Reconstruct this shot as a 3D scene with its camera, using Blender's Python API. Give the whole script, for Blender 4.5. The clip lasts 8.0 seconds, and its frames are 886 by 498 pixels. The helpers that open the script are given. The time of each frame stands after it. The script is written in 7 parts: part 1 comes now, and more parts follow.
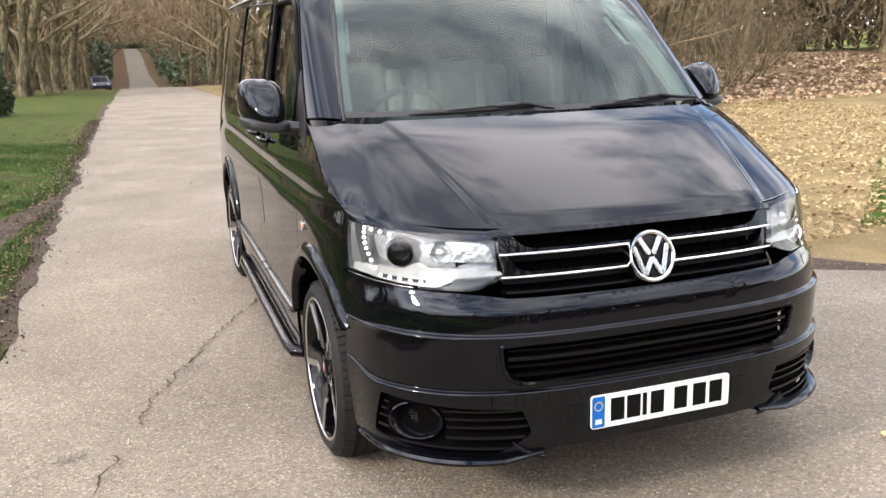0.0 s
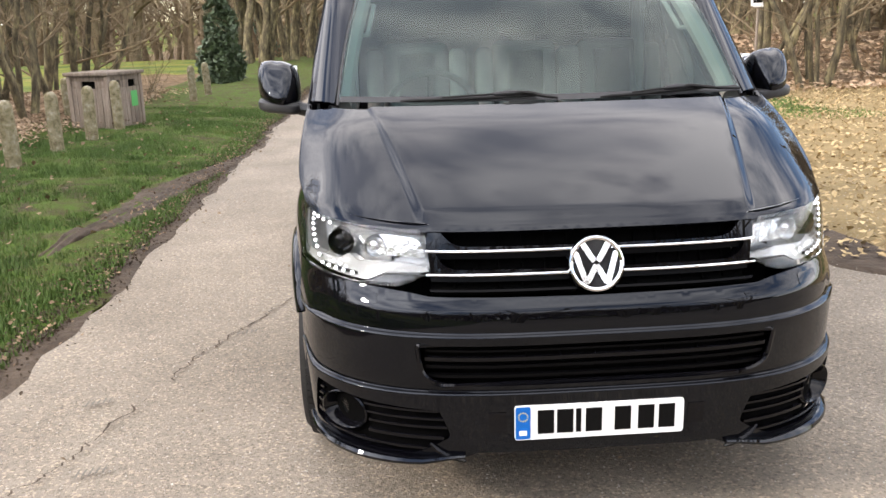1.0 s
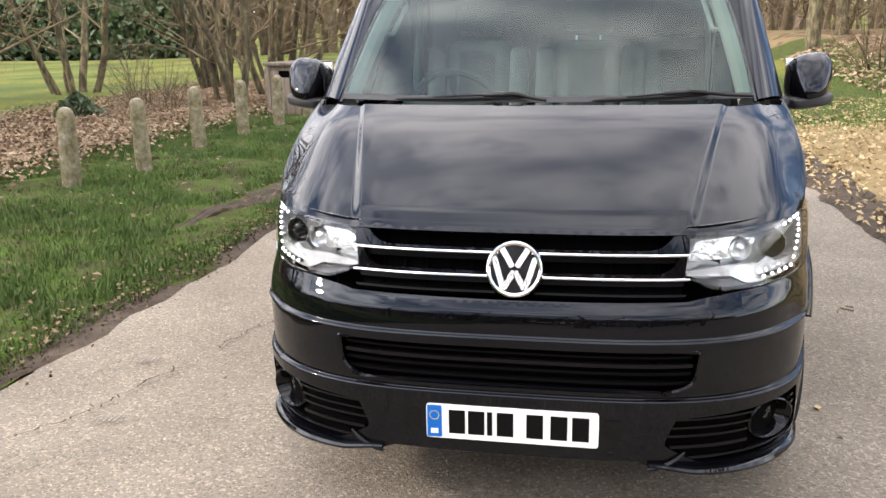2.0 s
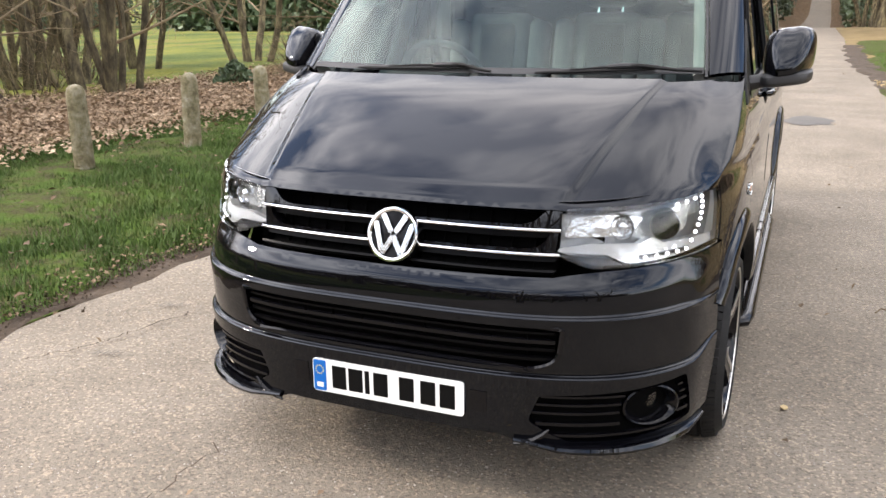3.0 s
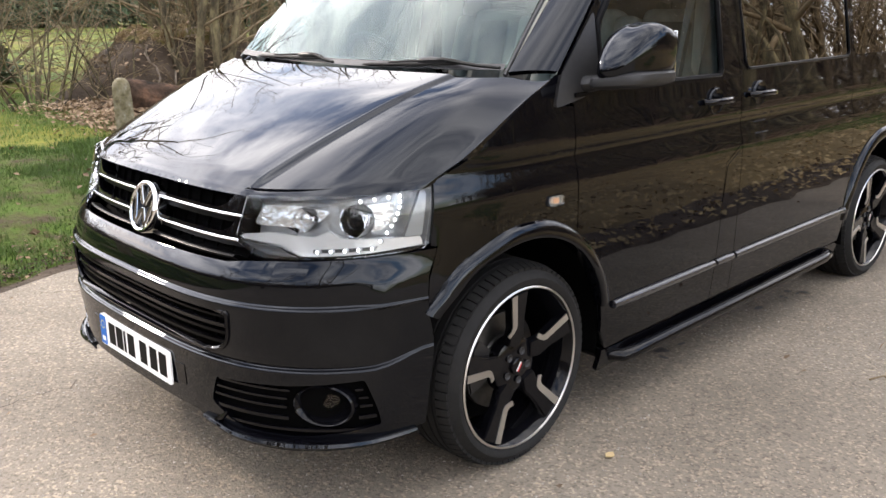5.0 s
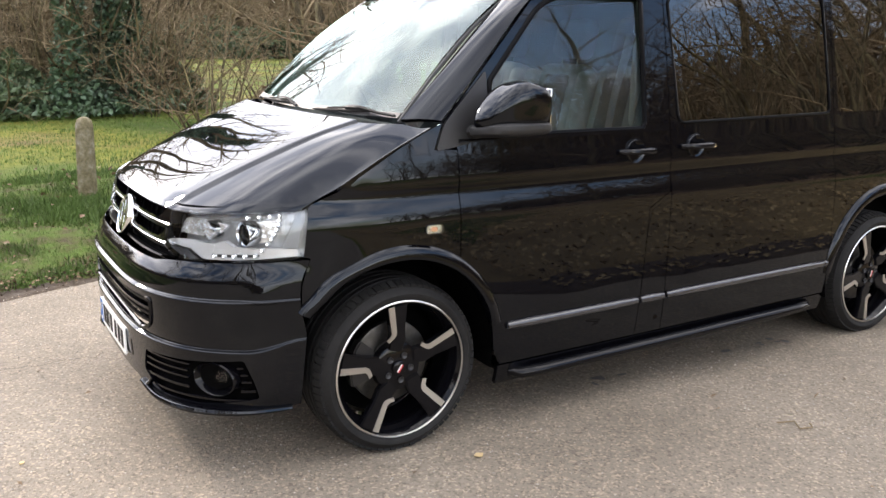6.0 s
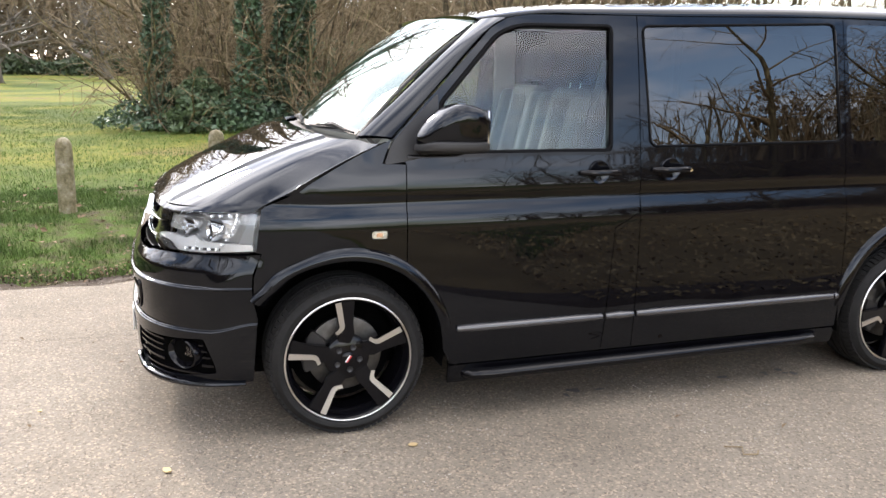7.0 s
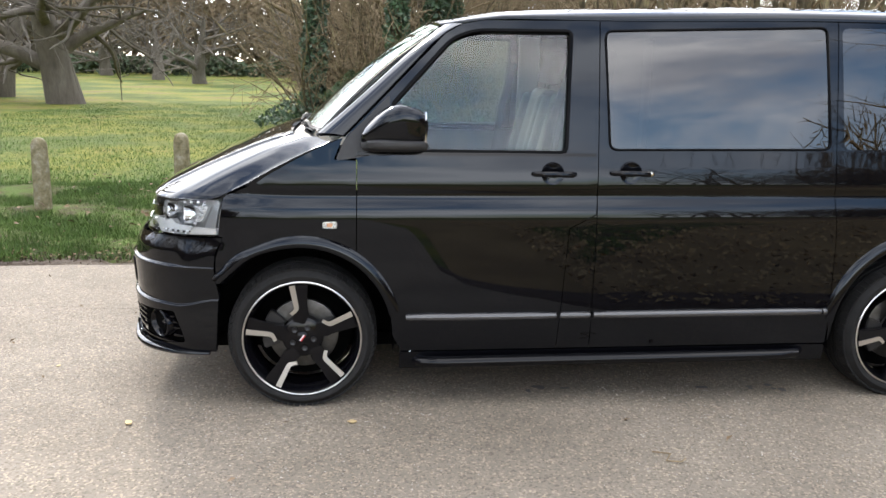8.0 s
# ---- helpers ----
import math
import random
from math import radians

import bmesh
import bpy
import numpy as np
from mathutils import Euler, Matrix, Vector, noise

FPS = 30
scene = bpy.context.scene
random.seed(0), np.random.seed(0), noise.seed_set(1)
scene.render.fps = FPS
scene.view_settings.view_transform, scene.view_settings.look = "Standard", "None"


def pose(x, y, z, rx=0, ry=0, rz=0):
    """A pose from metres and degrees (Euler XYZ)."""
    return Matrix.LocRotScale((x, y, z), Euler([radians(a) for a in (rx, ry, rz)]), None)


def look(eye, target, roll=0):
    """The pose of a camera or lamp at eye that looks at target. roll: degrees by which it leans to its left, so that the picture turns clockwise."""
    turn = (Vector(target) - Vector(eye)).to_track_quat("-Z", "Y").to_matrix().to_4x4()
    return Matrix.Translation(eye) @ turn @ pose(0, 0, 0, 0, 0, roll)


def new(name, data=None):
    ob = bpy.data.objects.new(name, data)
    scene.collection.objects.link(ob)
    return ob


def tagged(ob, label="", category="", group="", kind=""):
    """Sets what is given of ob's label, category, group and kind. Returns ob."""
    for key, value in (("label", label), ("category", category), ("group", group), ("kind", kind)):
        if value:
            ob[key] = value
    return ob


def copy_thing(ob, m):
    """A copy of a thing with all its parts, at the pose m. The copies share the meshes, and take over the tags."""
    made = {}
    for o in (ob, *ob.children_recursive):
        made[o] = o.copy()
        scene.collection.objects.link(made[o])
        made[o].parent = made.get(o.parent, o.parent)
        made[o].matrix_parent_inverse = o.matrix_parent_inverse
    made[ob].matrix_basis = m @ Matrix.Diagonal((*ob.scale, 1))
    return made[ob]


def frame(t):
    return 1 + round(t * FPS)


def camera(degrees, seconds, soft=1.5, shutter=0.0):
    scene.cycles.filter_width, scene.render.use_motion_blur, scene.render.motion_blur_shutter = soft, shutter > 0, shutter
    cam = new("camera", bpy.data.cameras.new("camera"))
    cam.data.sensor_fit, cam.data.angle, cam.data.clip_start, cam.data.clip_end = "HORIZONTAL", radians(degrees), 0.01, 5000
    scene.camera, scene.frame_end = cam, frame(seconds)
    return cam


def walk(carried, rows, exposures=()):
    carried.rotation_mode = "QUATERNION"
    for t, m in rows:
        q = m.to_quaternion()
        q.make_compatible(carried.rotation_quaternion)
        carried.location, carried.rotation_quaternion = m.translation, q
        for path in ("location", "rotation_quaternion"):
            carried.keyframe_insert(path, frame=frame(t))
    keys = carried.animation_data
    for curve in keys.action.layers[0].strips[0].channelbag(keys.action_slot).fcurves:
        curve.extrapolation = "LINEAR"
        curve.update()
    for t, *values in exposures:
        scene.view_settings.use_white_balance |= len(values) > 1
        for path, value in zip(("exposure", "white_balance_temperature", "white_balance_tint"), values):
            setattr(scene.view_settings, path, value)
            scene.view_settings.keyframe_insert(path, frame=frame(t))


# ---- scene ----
cam = camera(54.2, 8.0)
PATH = [
    (0, (-1.532, -2.252, 1.525), (-0.883, -0.413, 1.077), -1.7),
    (0.5, (-1.058, -2.251, 1.551), (-0.66, -0.349, 1.076), -1.5),
    (1, (-0.631, -2.374, 1.559), (-0.494, -0.442, 1.059), -1.4),
    (1.2, (-0.435, -2.442, 1.578), (-0.41, -0.507, 1.074), -1.5),
    (2.3, (0.529, -2.339, 1.554), (0.045, -0.468, 1.037), -0.9),
    (2.5, (0.723, -2.303, 1.528), (0.167, -0.458, 0.992), -1.0),
    (3, (1.145, -2.193, 1.54), (0.382, -0.429, 0.989), -0.7),
    (3.5, (1.523, -1.92, 1.503), (0.515, -0.277, 0.968), -0.5),
    (4, (1.92, -1.698, 1.481), (0.731, -0.186, 0.931), -0.5),
    (4.5, (2.287, -1.426, 1.494), (0.997, -0.001, 0.942), -0.2),
    (5, (2.651, -1.13, 1.476), (1.263, 0.207, 0.942), -0.1),
    (5.2, (2.887, -1.055, 1.476), (1.456, 0.241, 0.954), 0.0),
    (6.3, (3.955, -0.392, 1.599), (2.213, 0.485, 1.157), 1.0),
    (6.5, (4.113, -0.249, 1.607), (2.334, 0.556, 1.174), 1.0),
    (7, (4.398, 0.161, 1.596), (2.539, 0.767, 1.174), 1.2),
    (7.5, (4.629, 0.66, 1.614), (2.706, 1.014, 1.196), 1.3),
    (8, (4.822, 1.126, 1.619), (2.877, 1.325, 1.196), 1.4),
]
walk(cam, [(t, look(eye, target, roll)) for t, eye, target, roll in PATH], [(0, 0.12, 6600, 15), (5, 0.12, 6600, 15), (6.5, 0.22, 6600, 15), (7.5, 0.32, 6450, 15), (8, 0.12, 6350, 12)])

# ---- light: low winter sun through thin cloud, broken cloud sky ----
SUN_AZ, SUN_EL = radians(254), radians(27)      # azimuth from +y towards +x
sky_world = bpy.data.worlds.new("sky")
scene.world = sky_world
sky_world.use_nodes = True
wn, wl = sky_world.node_tree.nodes, sky_world.node_tree.links
wn.clear()
w_out = wn.new("ShaderNodeOutputWorld")
w_bg = wn.new("ShaderNodeBackground")
w_sky = wn.new("ShaderNodeTexSky")
w_sky.sky_type, w_sky.sun_disc = 'NISHITA', False
w_sky.sun_elevation, w_sky.sun_rotation = SUN_EL, SUN_AZ
w_co = wn.new("ShaderNodeTexCoord")
w_map = wn.new("ShaderNodeMapping")
w_map.inputs["Scale"].default_value = (1.0, 1.0, 2.6)
w_noise = wn.new("ShaderNodeTexNoise")
w_noise.inputs["Scale"].default_value, w_noise.inputs["Detail"].default_value = 2.3, 7
w_noise.inputs["Roughness"].default_value = 0.58
w_ramp = wn.new("ShaderNodeValToRGB")
w_ramp.color_ramp.elements[0].position, w_ramp.color_ramp.elements[1].position = 0.42, 0.58
w_noise2 = wn.new("ShaderNodeTexNoise")
w_noise2.inputs["Scale"].default_value, w_noise2.inputs["Detail"].default_value = 3.4, 6
w_grey = wn.new("ShaderNodeValToRGB")
w_grey.color_ramp.elements[0].position, w_grey.color_ramp.elements[1].position = 0.36, 0.66
w_grey.color_ramp.elements[0].color = (8.0, 8.5, 9.6, 1)
w_grey.color_ramp.elements[1].color = (21.0, 20.8, 20.4, 1)
w_mix = wn.new("ShaderNodeMix")
w_mix.data_type = 'RGBA'
wl.new(w_co.outputs["Generated"], w_map.inputs["Vector"])
wl.new(w_map.outputs[0], w_noise.inputs["Vector"])
wl.new(w_map.outputs[0], w_noise2.inputs["Vector"])
w_high = wn.new("ShaderNodeSeparateXYZ")
wl.new(w_co.outputs["Generated"], w_high.inputs[0])
w_cover = wn.new("ShaderNodeMath")                # more cloud overhead than low down
w_cover.operation = 'MULTIPLY_ADD'
w_cover.inputs[1].default_value = 0.10
wl.new(w_high.outputs["Z"], w_cover.inputs[0])
wl.new(w_noise.outputs["Fac"], w_cover.inputs[2])
wl.new(w_cover.outputs[0], w_ramp.inputs[0])
wl.new(w_noise2.outputs["Fac"], w_grey.inputs[0])
wl.new(w_ramp.outputs[0], w_mix.inputs["Factor"])
w_blue = wn.new("ShaderNodeVectorMath")
w_blue.operation = 'SCALE'
w_blue.inputs["Scale"].default_value = 2.1
wl.new(w_sky.outputs[0], w_blue.inputs[0])
wl.new(w_blue.outputs[0], w_mix.inputs["A"])
# cloud glows towards the veiled sun
w_dot = wn.new("ShaderNodeVectorMath")
w_dot.operation = 'DOT_PRODUCT'
w_dot.inputs[1].default_value = (math.sin(SUN_AZ) * math.cos(SUN_EL), math.cos(SUN_AZ) * math.cos(SUN_EL), math.sin(SUN_EL))
wl.new(w_co.outputs["Generated"], w_dot.inputs[0])
w_half = wn.new("ShaderNodeMapRange")
w_half.inputs["From Min"].default_value, w_half.inputs["From Max"].default_value = 0.1, 1.0
wl.new(w_dot.outputs["Value"], w_half.inputs["Value"])
w_pow = wn.new("ShaderNodeMath")
w_pow.operation = 'POWER'
w_pow.inputs[1].default_value = 2.0
wl.new(w_half.outputs[0], w_pow.inputs[0])
w_gain = wn.new("ShaderNodeMath")
w_gain.operation = 'MULTIPLY_ADD'
w_gain.inputs[1].default_value, w_gain.inputs[2].default_value = 1.2, 1.0
wl.new(w_pow.outputs[0], w_gain.inputs[0])
# and the front-lit cloud opposite the sun
w_anti = wn.new("ShaderNodeMapRange")
w_anti.inputs["From Min"].default_value, w_anti.inputs["From Max"].default_value = 0.1, -0.9
w_anti.inputs["To Min"].default_value, w_anti.inputs["To Max"].default_value = 1.0, 1.35
wl.new(w_dot.outputs["Value"], w_anti.inputs["Value"])
wl.new(w_anti.outputs[0], w_gain.inputs[2])
w_scale = wn.new("ShaderNodeVectorMath")
w_scale.operation = 'SCALE'
wl.new(w_grey.outputs[0], w_scale.inputs[0])
wl.new(w_gain.outputs[0], w_scale.inputs["Scale"])
wl.new(w_scale.outputs[0], w_mix.inputs["B"])
wl.new(w_mix.outputs["Result"], w_bg.inputs["Color"])
w_bg.inputs["Strength"].default_value = 0.19
wl.new(w_bg.outputs[0], w_out.inputs[0])
sun = new("sun", bpy.data.lights.new("sun", 'SUN'))
sun.data.energy, sun.data.angle, sun.data.color = 2.8, radians(5), (1.0, 0.9, 0.76)
sun_way = Vector((math.sin(SUN_AZ) * math.cos(SUN_EL), math.cos(SUN_AZ) * math.cos(SUN_EL), math.sin(SUN_EL)))
sun.matrix_world = look(sun_way * 60, (0, 0, 0))


# ---- materials ----
def material(name, base, rough=0.5, metal=0.0, coat=0.0, spec=0.5):
    m = bpy.data.materials.new(name)
    m.use_nodes = True
    b = m.node_tree.nodes["Principled BSDF"]
    b.inputs["Base Color"].default_value = (*base, 1)
    b.inputs["Roughness"].default_value = rough
    b.inputs["Metallic"].default_value = metal
    b.inputs["Coat Weight"].default_value = coat
    b.inputs["Coat Roughness"].default_value = 0.02
    b.inputs["Specular IOR Level"].default_value = spec
    return m


def varied(m, colours, scale=3.0, detail=6, where="Object", rough=None, bump=0.0, bump_scale=None, per_object=0.0, stretch=(1, 1, 1), fine=0.0, fine_scale=60.0):
    """Colour from noise at two scales, roughness and relief on top."""
    nt = m.node_tree
    n, l = nt.nodes, nt.links
    b = n["Principled BSDF"]
    co = n.new("ShaderNodeTexCoord")
    mp = n.new("ShaderNodeMapping")
    mp.inputs["Scale"].default_value = stretch
    l.new(co.outputs[where], mp.inputs["Vector"])
    nz = n.new("ShaderNodeTexNoise")
    nz.inputs["Scale"].default_value, nz.inputs["Detail"].default_value, nz.inputs["Roughness"].default_value = scale, detail, 0.62
    l.new(mp.outputs[0], nz.inputs["Vector"])
    ramp = n.new("ShaderNodeValToRGB")
    els = ramp.color_ramp.elements
    while len(els) < len(colours):
        els.new(0.5)
    for i, (p, c) in enumerate(colours):
        els[i].position, els[i].color = p, (*c, 1)
    l.new(nz.outputs["Fac"], ramp.inputs[0])
    out = ramp.outputs[0]
    nf = n.new("ShaderNodeTexNoise")
    nf.inputs["Scale"].default_value, nf.inputs["Detail"].default_value = fine_scale, 4
    l.new(mp.outputs[0], nf.inputs["Vector"])
    if fine or per_object:
        hsv = n.new("ShaderNodeHueSaturation")
        add = n.new("ShaderNodeMath")
        add.operation = 'MULTIPLY_ADD'
        add.inputs[1].default_value, add.inputs[2].default_value = 2 * fine, 1 - fine
        l.new(nf.outputs["Fac"], add.inputs[0])
        val = add.outputs[0]
        if per_object:
            info = n.new("ShaderNodeObjectInfo")
            geo = n.new("ShaderNodeNewGeometry")
            sm = n.new("ShaderNodeMath")
            sm.operation = 'ADD'
            l.new(info.outputs["Random"], sm.inputs[0])
            l.new(geo.outputs["Random Per Island"], sm.inputs[1])
            ad2 = n.new("ShaderNodeMath")
            ad2.operation = 'MULTIPLY_ADD'
            ad2.inputs[1].default_value, ad2.inputs[2].default_value = per_object, 1 - per_object
            l.new(sm.outputs[0], ad2.inputs[0])
            mu = n.new("ShaderNodeMath")
            mu.operation = 'MULTIPLY'
            l.new(val, mu.inputs[0])
            l.new(ad2.outputs[0], mu.inputs[1])
            val = mu.outputs[0]
        l.new(out, hsv.inputs["Color"])
        l.new(val, hsv.inputs["Value"])
        out = hsv.outputs[0]
    l.new(out, b.inputs["Base Color"])
    if rough:
        rr = n.new("ShaderNodeMapRange")
        rr.inputs["To Min"].default_value, rr.inputs["To Max"].default_value = rough
        l.new(nf.outputs["Fac"], rr.inputs["Value"])
        l.new(rr.outputs[0], b.inputs["Roughness"])
    if bump:
        bp = n.new("ShaderNodeBump")
        bp.inputs["Strength"].default_value, bp.inputs["Distance"].default_value = 1.0, bump
        nb = n.new("ShaderNodeTexNoise")
        nb.inputs["Scale"].default_value, nb.inputs["Detail"].default_value = bump_scale or fine_scale, 5
        l.new(mp.outputs[0], nb.inputs["Vector"])
        l.new(nb.outputs["Fac"], bp.inputs["Height"])
        l.new(bp.outputs[0], b.inputs["Normal"])
    return m


def glass(name, tint, rough=0.0, see=1.8, sheen=(1, 1, 1)):
    """A thin pane: clear tinted transmission under a Fresnel gloss."""
    m = bpy.data.materials.new(name)
    m.use_nodes = True
    n, l = m.node_tree.nodes, m.node_tree.links
    n.clear()
    out = n.new("ShaderNodeOutputMaterial")
    mix = n.new("ShaderNodeMixShader")
    fr = n.new("ShaderNodeFresnel")
    fr.inputs["IOR"].default_value = 1.52
    tr = n.new("ShaderNodeBsdfTransparent")
    tr.inputs[0].default_value = (*tint, 1)
    gl = n.new("ShaderNodeBsdfGlossy")
    gl.inputs["Roughness"].default_value = rough
    gl.inputs["Color"].default_value = (*sheen, 1)
    mul = n.new("ShaderNodeMath")
    mul.operation, mul.use_clamp = 'MULTIPLY', True
    mul.inputs[1].default_value = see
    l.new(fr.outputs[0], mul.inputs[0])
    l.new(mul.outputs[0], mix.inputs[0])
    l.new(tr.outputs[0], mix.inputs[1])
    l.new(gl.outputs[0], mix.inputs[2])
    l.new(mix.outputs[0], out.inputs[0])
    return m


def glowing(name, colour, strength):
    m = material(name, (0.8, 0.8, 0.8), 0.2)
    b = m.node_tree.nodes["Principled BSDF"]
    b.inputs["Emission Color"].default_value = (*colour, 1)
    b.inputs["Emission Strength"].default_value = strength
    return m


def speckled(m):
    """Aggregate in the asphalt: pale and dark stones a few millimetres across."""
    n, l = m.node_tree.nodes, m.node_tree.links
    b = n["Principled BSDF"]
    src = b.inputs["Base Color"].links[0].from_socket
    co = n.new("ShaderNodeTexCoord")
    vo = n.new("ShaderNodeTexVoronoi")
    vo.inputs["Scale"].default_value = 105
    l.new(co.outputs["Object"], vo.inputs["Vector"])
    sep = n.new("ShaderNodeSeparateColor")
    l.new(vo.outputs["Color"], sep.inputs[0])
    ramp = n.new("ShaderNodeValToRGB")
    e = ramp.color_ramp.elements
    e[0].position, e[0].color = 0.0, (0.45, 0.42, 0.38, 1)
    e[1].position, e[1].color = 0.30, (0.95, 0.95, 0.95, 1)
    e.new(0.80).color = (1.05, 1.04, 1.02, 1)
    e.new(0.93).color = (1.9, 1.8, 1.62, 1)
    l.new(sep.outputs[0], ramp.inputs[0])
    mx = n.new("ShaderNodeMix")
    mx.data_type, mx.blend_type = 'RGBA', 'MULTIPLY'
    mx.inputs["Factor"].default_value = 0.62
    l.new(src, mx.inputs["A"])
    l.new(ramp.outputs[0], mx.inputs["B"])
    l.new(mx.outputs["Result"], b.inputs["Base Color"])
    return m


PAINT = varied(material("black_paint", (0.004, 0.004, 0.006), 0.03, 0.0, 0.0, 0.36), [(0.3, (0.0012, 0.0012, 0.002)), (0.7, (0.002, 0.002, 0.003))], 2.0, rough=(0.01, 0.035), fine_scale=9)
PAINT.node_tree.nodes["Principled BSDF"].inputs["Specular Tint"].default_value = (0.84, 0.91, 1.0, 1)
TRIM = varied(material("black_plastic", (0.012, 0.012, 0.013), 0.5), [(0.3, (0.010, 0.010, 0.011)), (0.7, (0.018, 0.018, 0.019))], 9, rough=(0.38, 0.6), bump=0.0004, bump_scale=350)
GLOSS = material("gloss_black_plastic", (0.003, 0.003, 0.004), 0.06, 0, 0.0, 0.24)
GRILLE = material("grille_black_plastic", (0.002, 0.002, 0.0024), 0.3, 0, 0.0, 0.07)
# near-black, put behind openings in place of the shade of their depth
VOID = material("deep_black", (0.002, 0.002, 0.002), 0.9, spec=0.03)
RUBBER = varied(material("tyre_rubber", (0.012, 0.012, 0.012), 0.75, spec=0.25), [(0.3, (0.007, 0.007, 0.007)), (0.7, (0.014, 0.0135, 0.013))], 12, rough=(0.6, 0.85), bump=0.0006, bump_scale=200)
CHROME = material("chrome", (0.82, 0.83, 0.84), 0.07, 1.0)
SATIN = material("machined_aluminium", (0.62, 0.61, 0.59), 0.28, 1.0)
IRON = material("cast_iron", (0.035, 0.033, 0.032), 0.5, 0.6)
DISC = varied(material("brake_steel", (0.3, 0.3, 0.3), 0.4, 1.0), [(0.3, (0.06, 0.057, 0.052)), (0.7, (0.12, 0.115, 0.11))], 20, rough=(0.35, 0.55))
SILVER = material("lamp_silver", (0.78, 0.79, 0.8), 0.22, 0.85)
LAMPGREY = material("lamp_grey", (0.26, 0.27, 0.28), 0.3, 0.5)
CLEAR = glass("clear_glass", (0.74, 0.88, 0.86), see=1.25)
SCREEN = glass("windscreen_glass", (0.40, 0.57, 0.53), see=1.05, sheen=(0.86, 0.97, 0.94))
PRIVACY = glass("privacy_glass", (0.035, 0.035, 0.04))
LENS = glass("lamp_lens", (0.93, 0.95, 0.96), see=0.9)
LED = glowing("led_white", (0.95, 0.98, 1.0), 8.0)
LAMPMID = varied(material("lamp_pale_grey", (0.5, 0.51, 0.52), 0.22, 0.6), [(0.3, (0.42, 0.43, 0.435)), (0.7, (0.60, 0.61, 0.615))], 18, rough=(0.16, 0.3), bump=0.003, bump_scale=40)
# a little emission stands in for the glare caught by the headlamp reflectors
LIT = varied(glowing("lit_reflector", (0.95, 0.98, 1.0), 0.14), [(0.3, (0.70, 0.71, 0.72)), (0.7, (0.86, 0.87, 0.88))], 30, rough=(0.08, 0.2), bump=0.006, bump_scale=28)
LIT.node_tree.nodes["Principled BSDF"].inputs["Metallic"].default_value = 0.9
LAMPDARK = material("lamp_charcoal", (0.06, 0.062, 0.066), 0.25, 0.4)
BLADE_SILVER = varied(material("bright_lamp_silver", (0.8, 0.81, 0.82), 0.2, 0.6), [(0.3, (0.74, 0.75, 0.76)), (0.7, (0.86, 0.87, 0.88))], 14, rough=(0.12, 0.24), bump=0.002, bump_scale=22)
AMBER = material("amber_lens", (0.75, 0.42, 0.25), 0.15)
PLATE = varied(material("white_plate", (0.8, 0.8, 0.78), 0.3), [(0.3, (0.76, 0.76, 0.75)), (0.8, (0.84, 0.84, 0.82))], 8, rough=(0.2, 0.4))
INK = material("black_ink", (0.004, 0.004, 0.004), 0.5, spec=0.08)
BLUE = material("blue_band", (0.004, 0.11, 0.42), 0.4, spec=0.2)
RED = material("red_enamel", (0.5, 0.02, 0.02), 0.3)
YELLOW = material("yellow_dots", (0.75, 0.6, 0.1), 0.4)
CABIN_DARK = varied(material("cabin_dark", (0.05, 0.055, 0.06), 0.7), [(0.3, (0.045, 0.05, 0.055)), (0.7, (0.07, 0.075, 0.08))], 12, rough=(0.6, 0.8))
CABIN_LIGHT = varied(material("cabin_light", (0.45, 0.46, 0.45), 0.8), [(0.3, (0.336, 0.344, 0.336)), (0.7, (0.400, 0.400, 0.392))], 10, rough=(0.7, 0.9))
SEAT_GREY = varied(material("seat_cloth_grey", (0.2, 0.2, 0.21), 0.85), [(0.3, (0.13, 0.135, 0.14)), (0.7, (0.20, 0.205, 0.21))], 14, rough=(0.75, 0.95))
SEAT_DARK = varied(material("seat_cloth_dark", (0.05, 0.05, 0.055), 0.85), [(0.3, (0.04, 0.04, 0.045)), (0.7, (0.07, 0.07, 0.075))], 14, rough=(0.75, 0.95))
ASPHALT = speckled(varied(material("worn_asphalt", (0.24, 0.22, 0.2), 0.9, spec=0.25), [(0.25, (0.144, 0.123, 0.096)), (0.5, (0.197, 0.169, 0.134)), (0.75, (0.257, 0.224, 0.180))], 0.9, 10, rough=(0.75, 0.95), bump=0.006, bump_scale=120, fine=0.22, fine_scale=55))
GRASS_G = varied(material("grass_ground", (0.09, 0.12, 0.035), 0.95, spec=0.1), [(0.36, (0.055, 0.042, 0.026)), (0.48, (0.062, 0.072, 0.020)), (0.60, (0.060, 0.098, 0.016))], 5.0, 12, rough=(0.85, 1.0), bump=0.03, bump_scale=35, fine=0.5, fine_scale=90)
FIELD_G = varied(material("field_grass", (0.12, 0.15, 0.03), 0.95, spec=0.08), [(0.32, (0.046, 0.070, 0.018)), (0.45, (0.080, 0.104, 0.026)), (0.56, (0.150, 0.152, 0.030)), (0.68, (0.140, 0.104, 0.054))], 0.22, 12, rough=(0.85, 1.0), bump=0.05, bump_scale=12, fine=0.5, fine_scale=7)
SOIL = varied(material("muddy_soil", (0.06, 0.045, 0.03), 0.95, spec=0.2), [(0.3, (0.033, 0.023, 0.015)), (0.55, (0.063, 0.045, 0.030)), (0.8, (0.110, 0.083, 0.058))], 3.5, 10, rough=(0.6, 0.95), bump=0.02, bump_scale=20, fine=0.3, fine_scale=60)
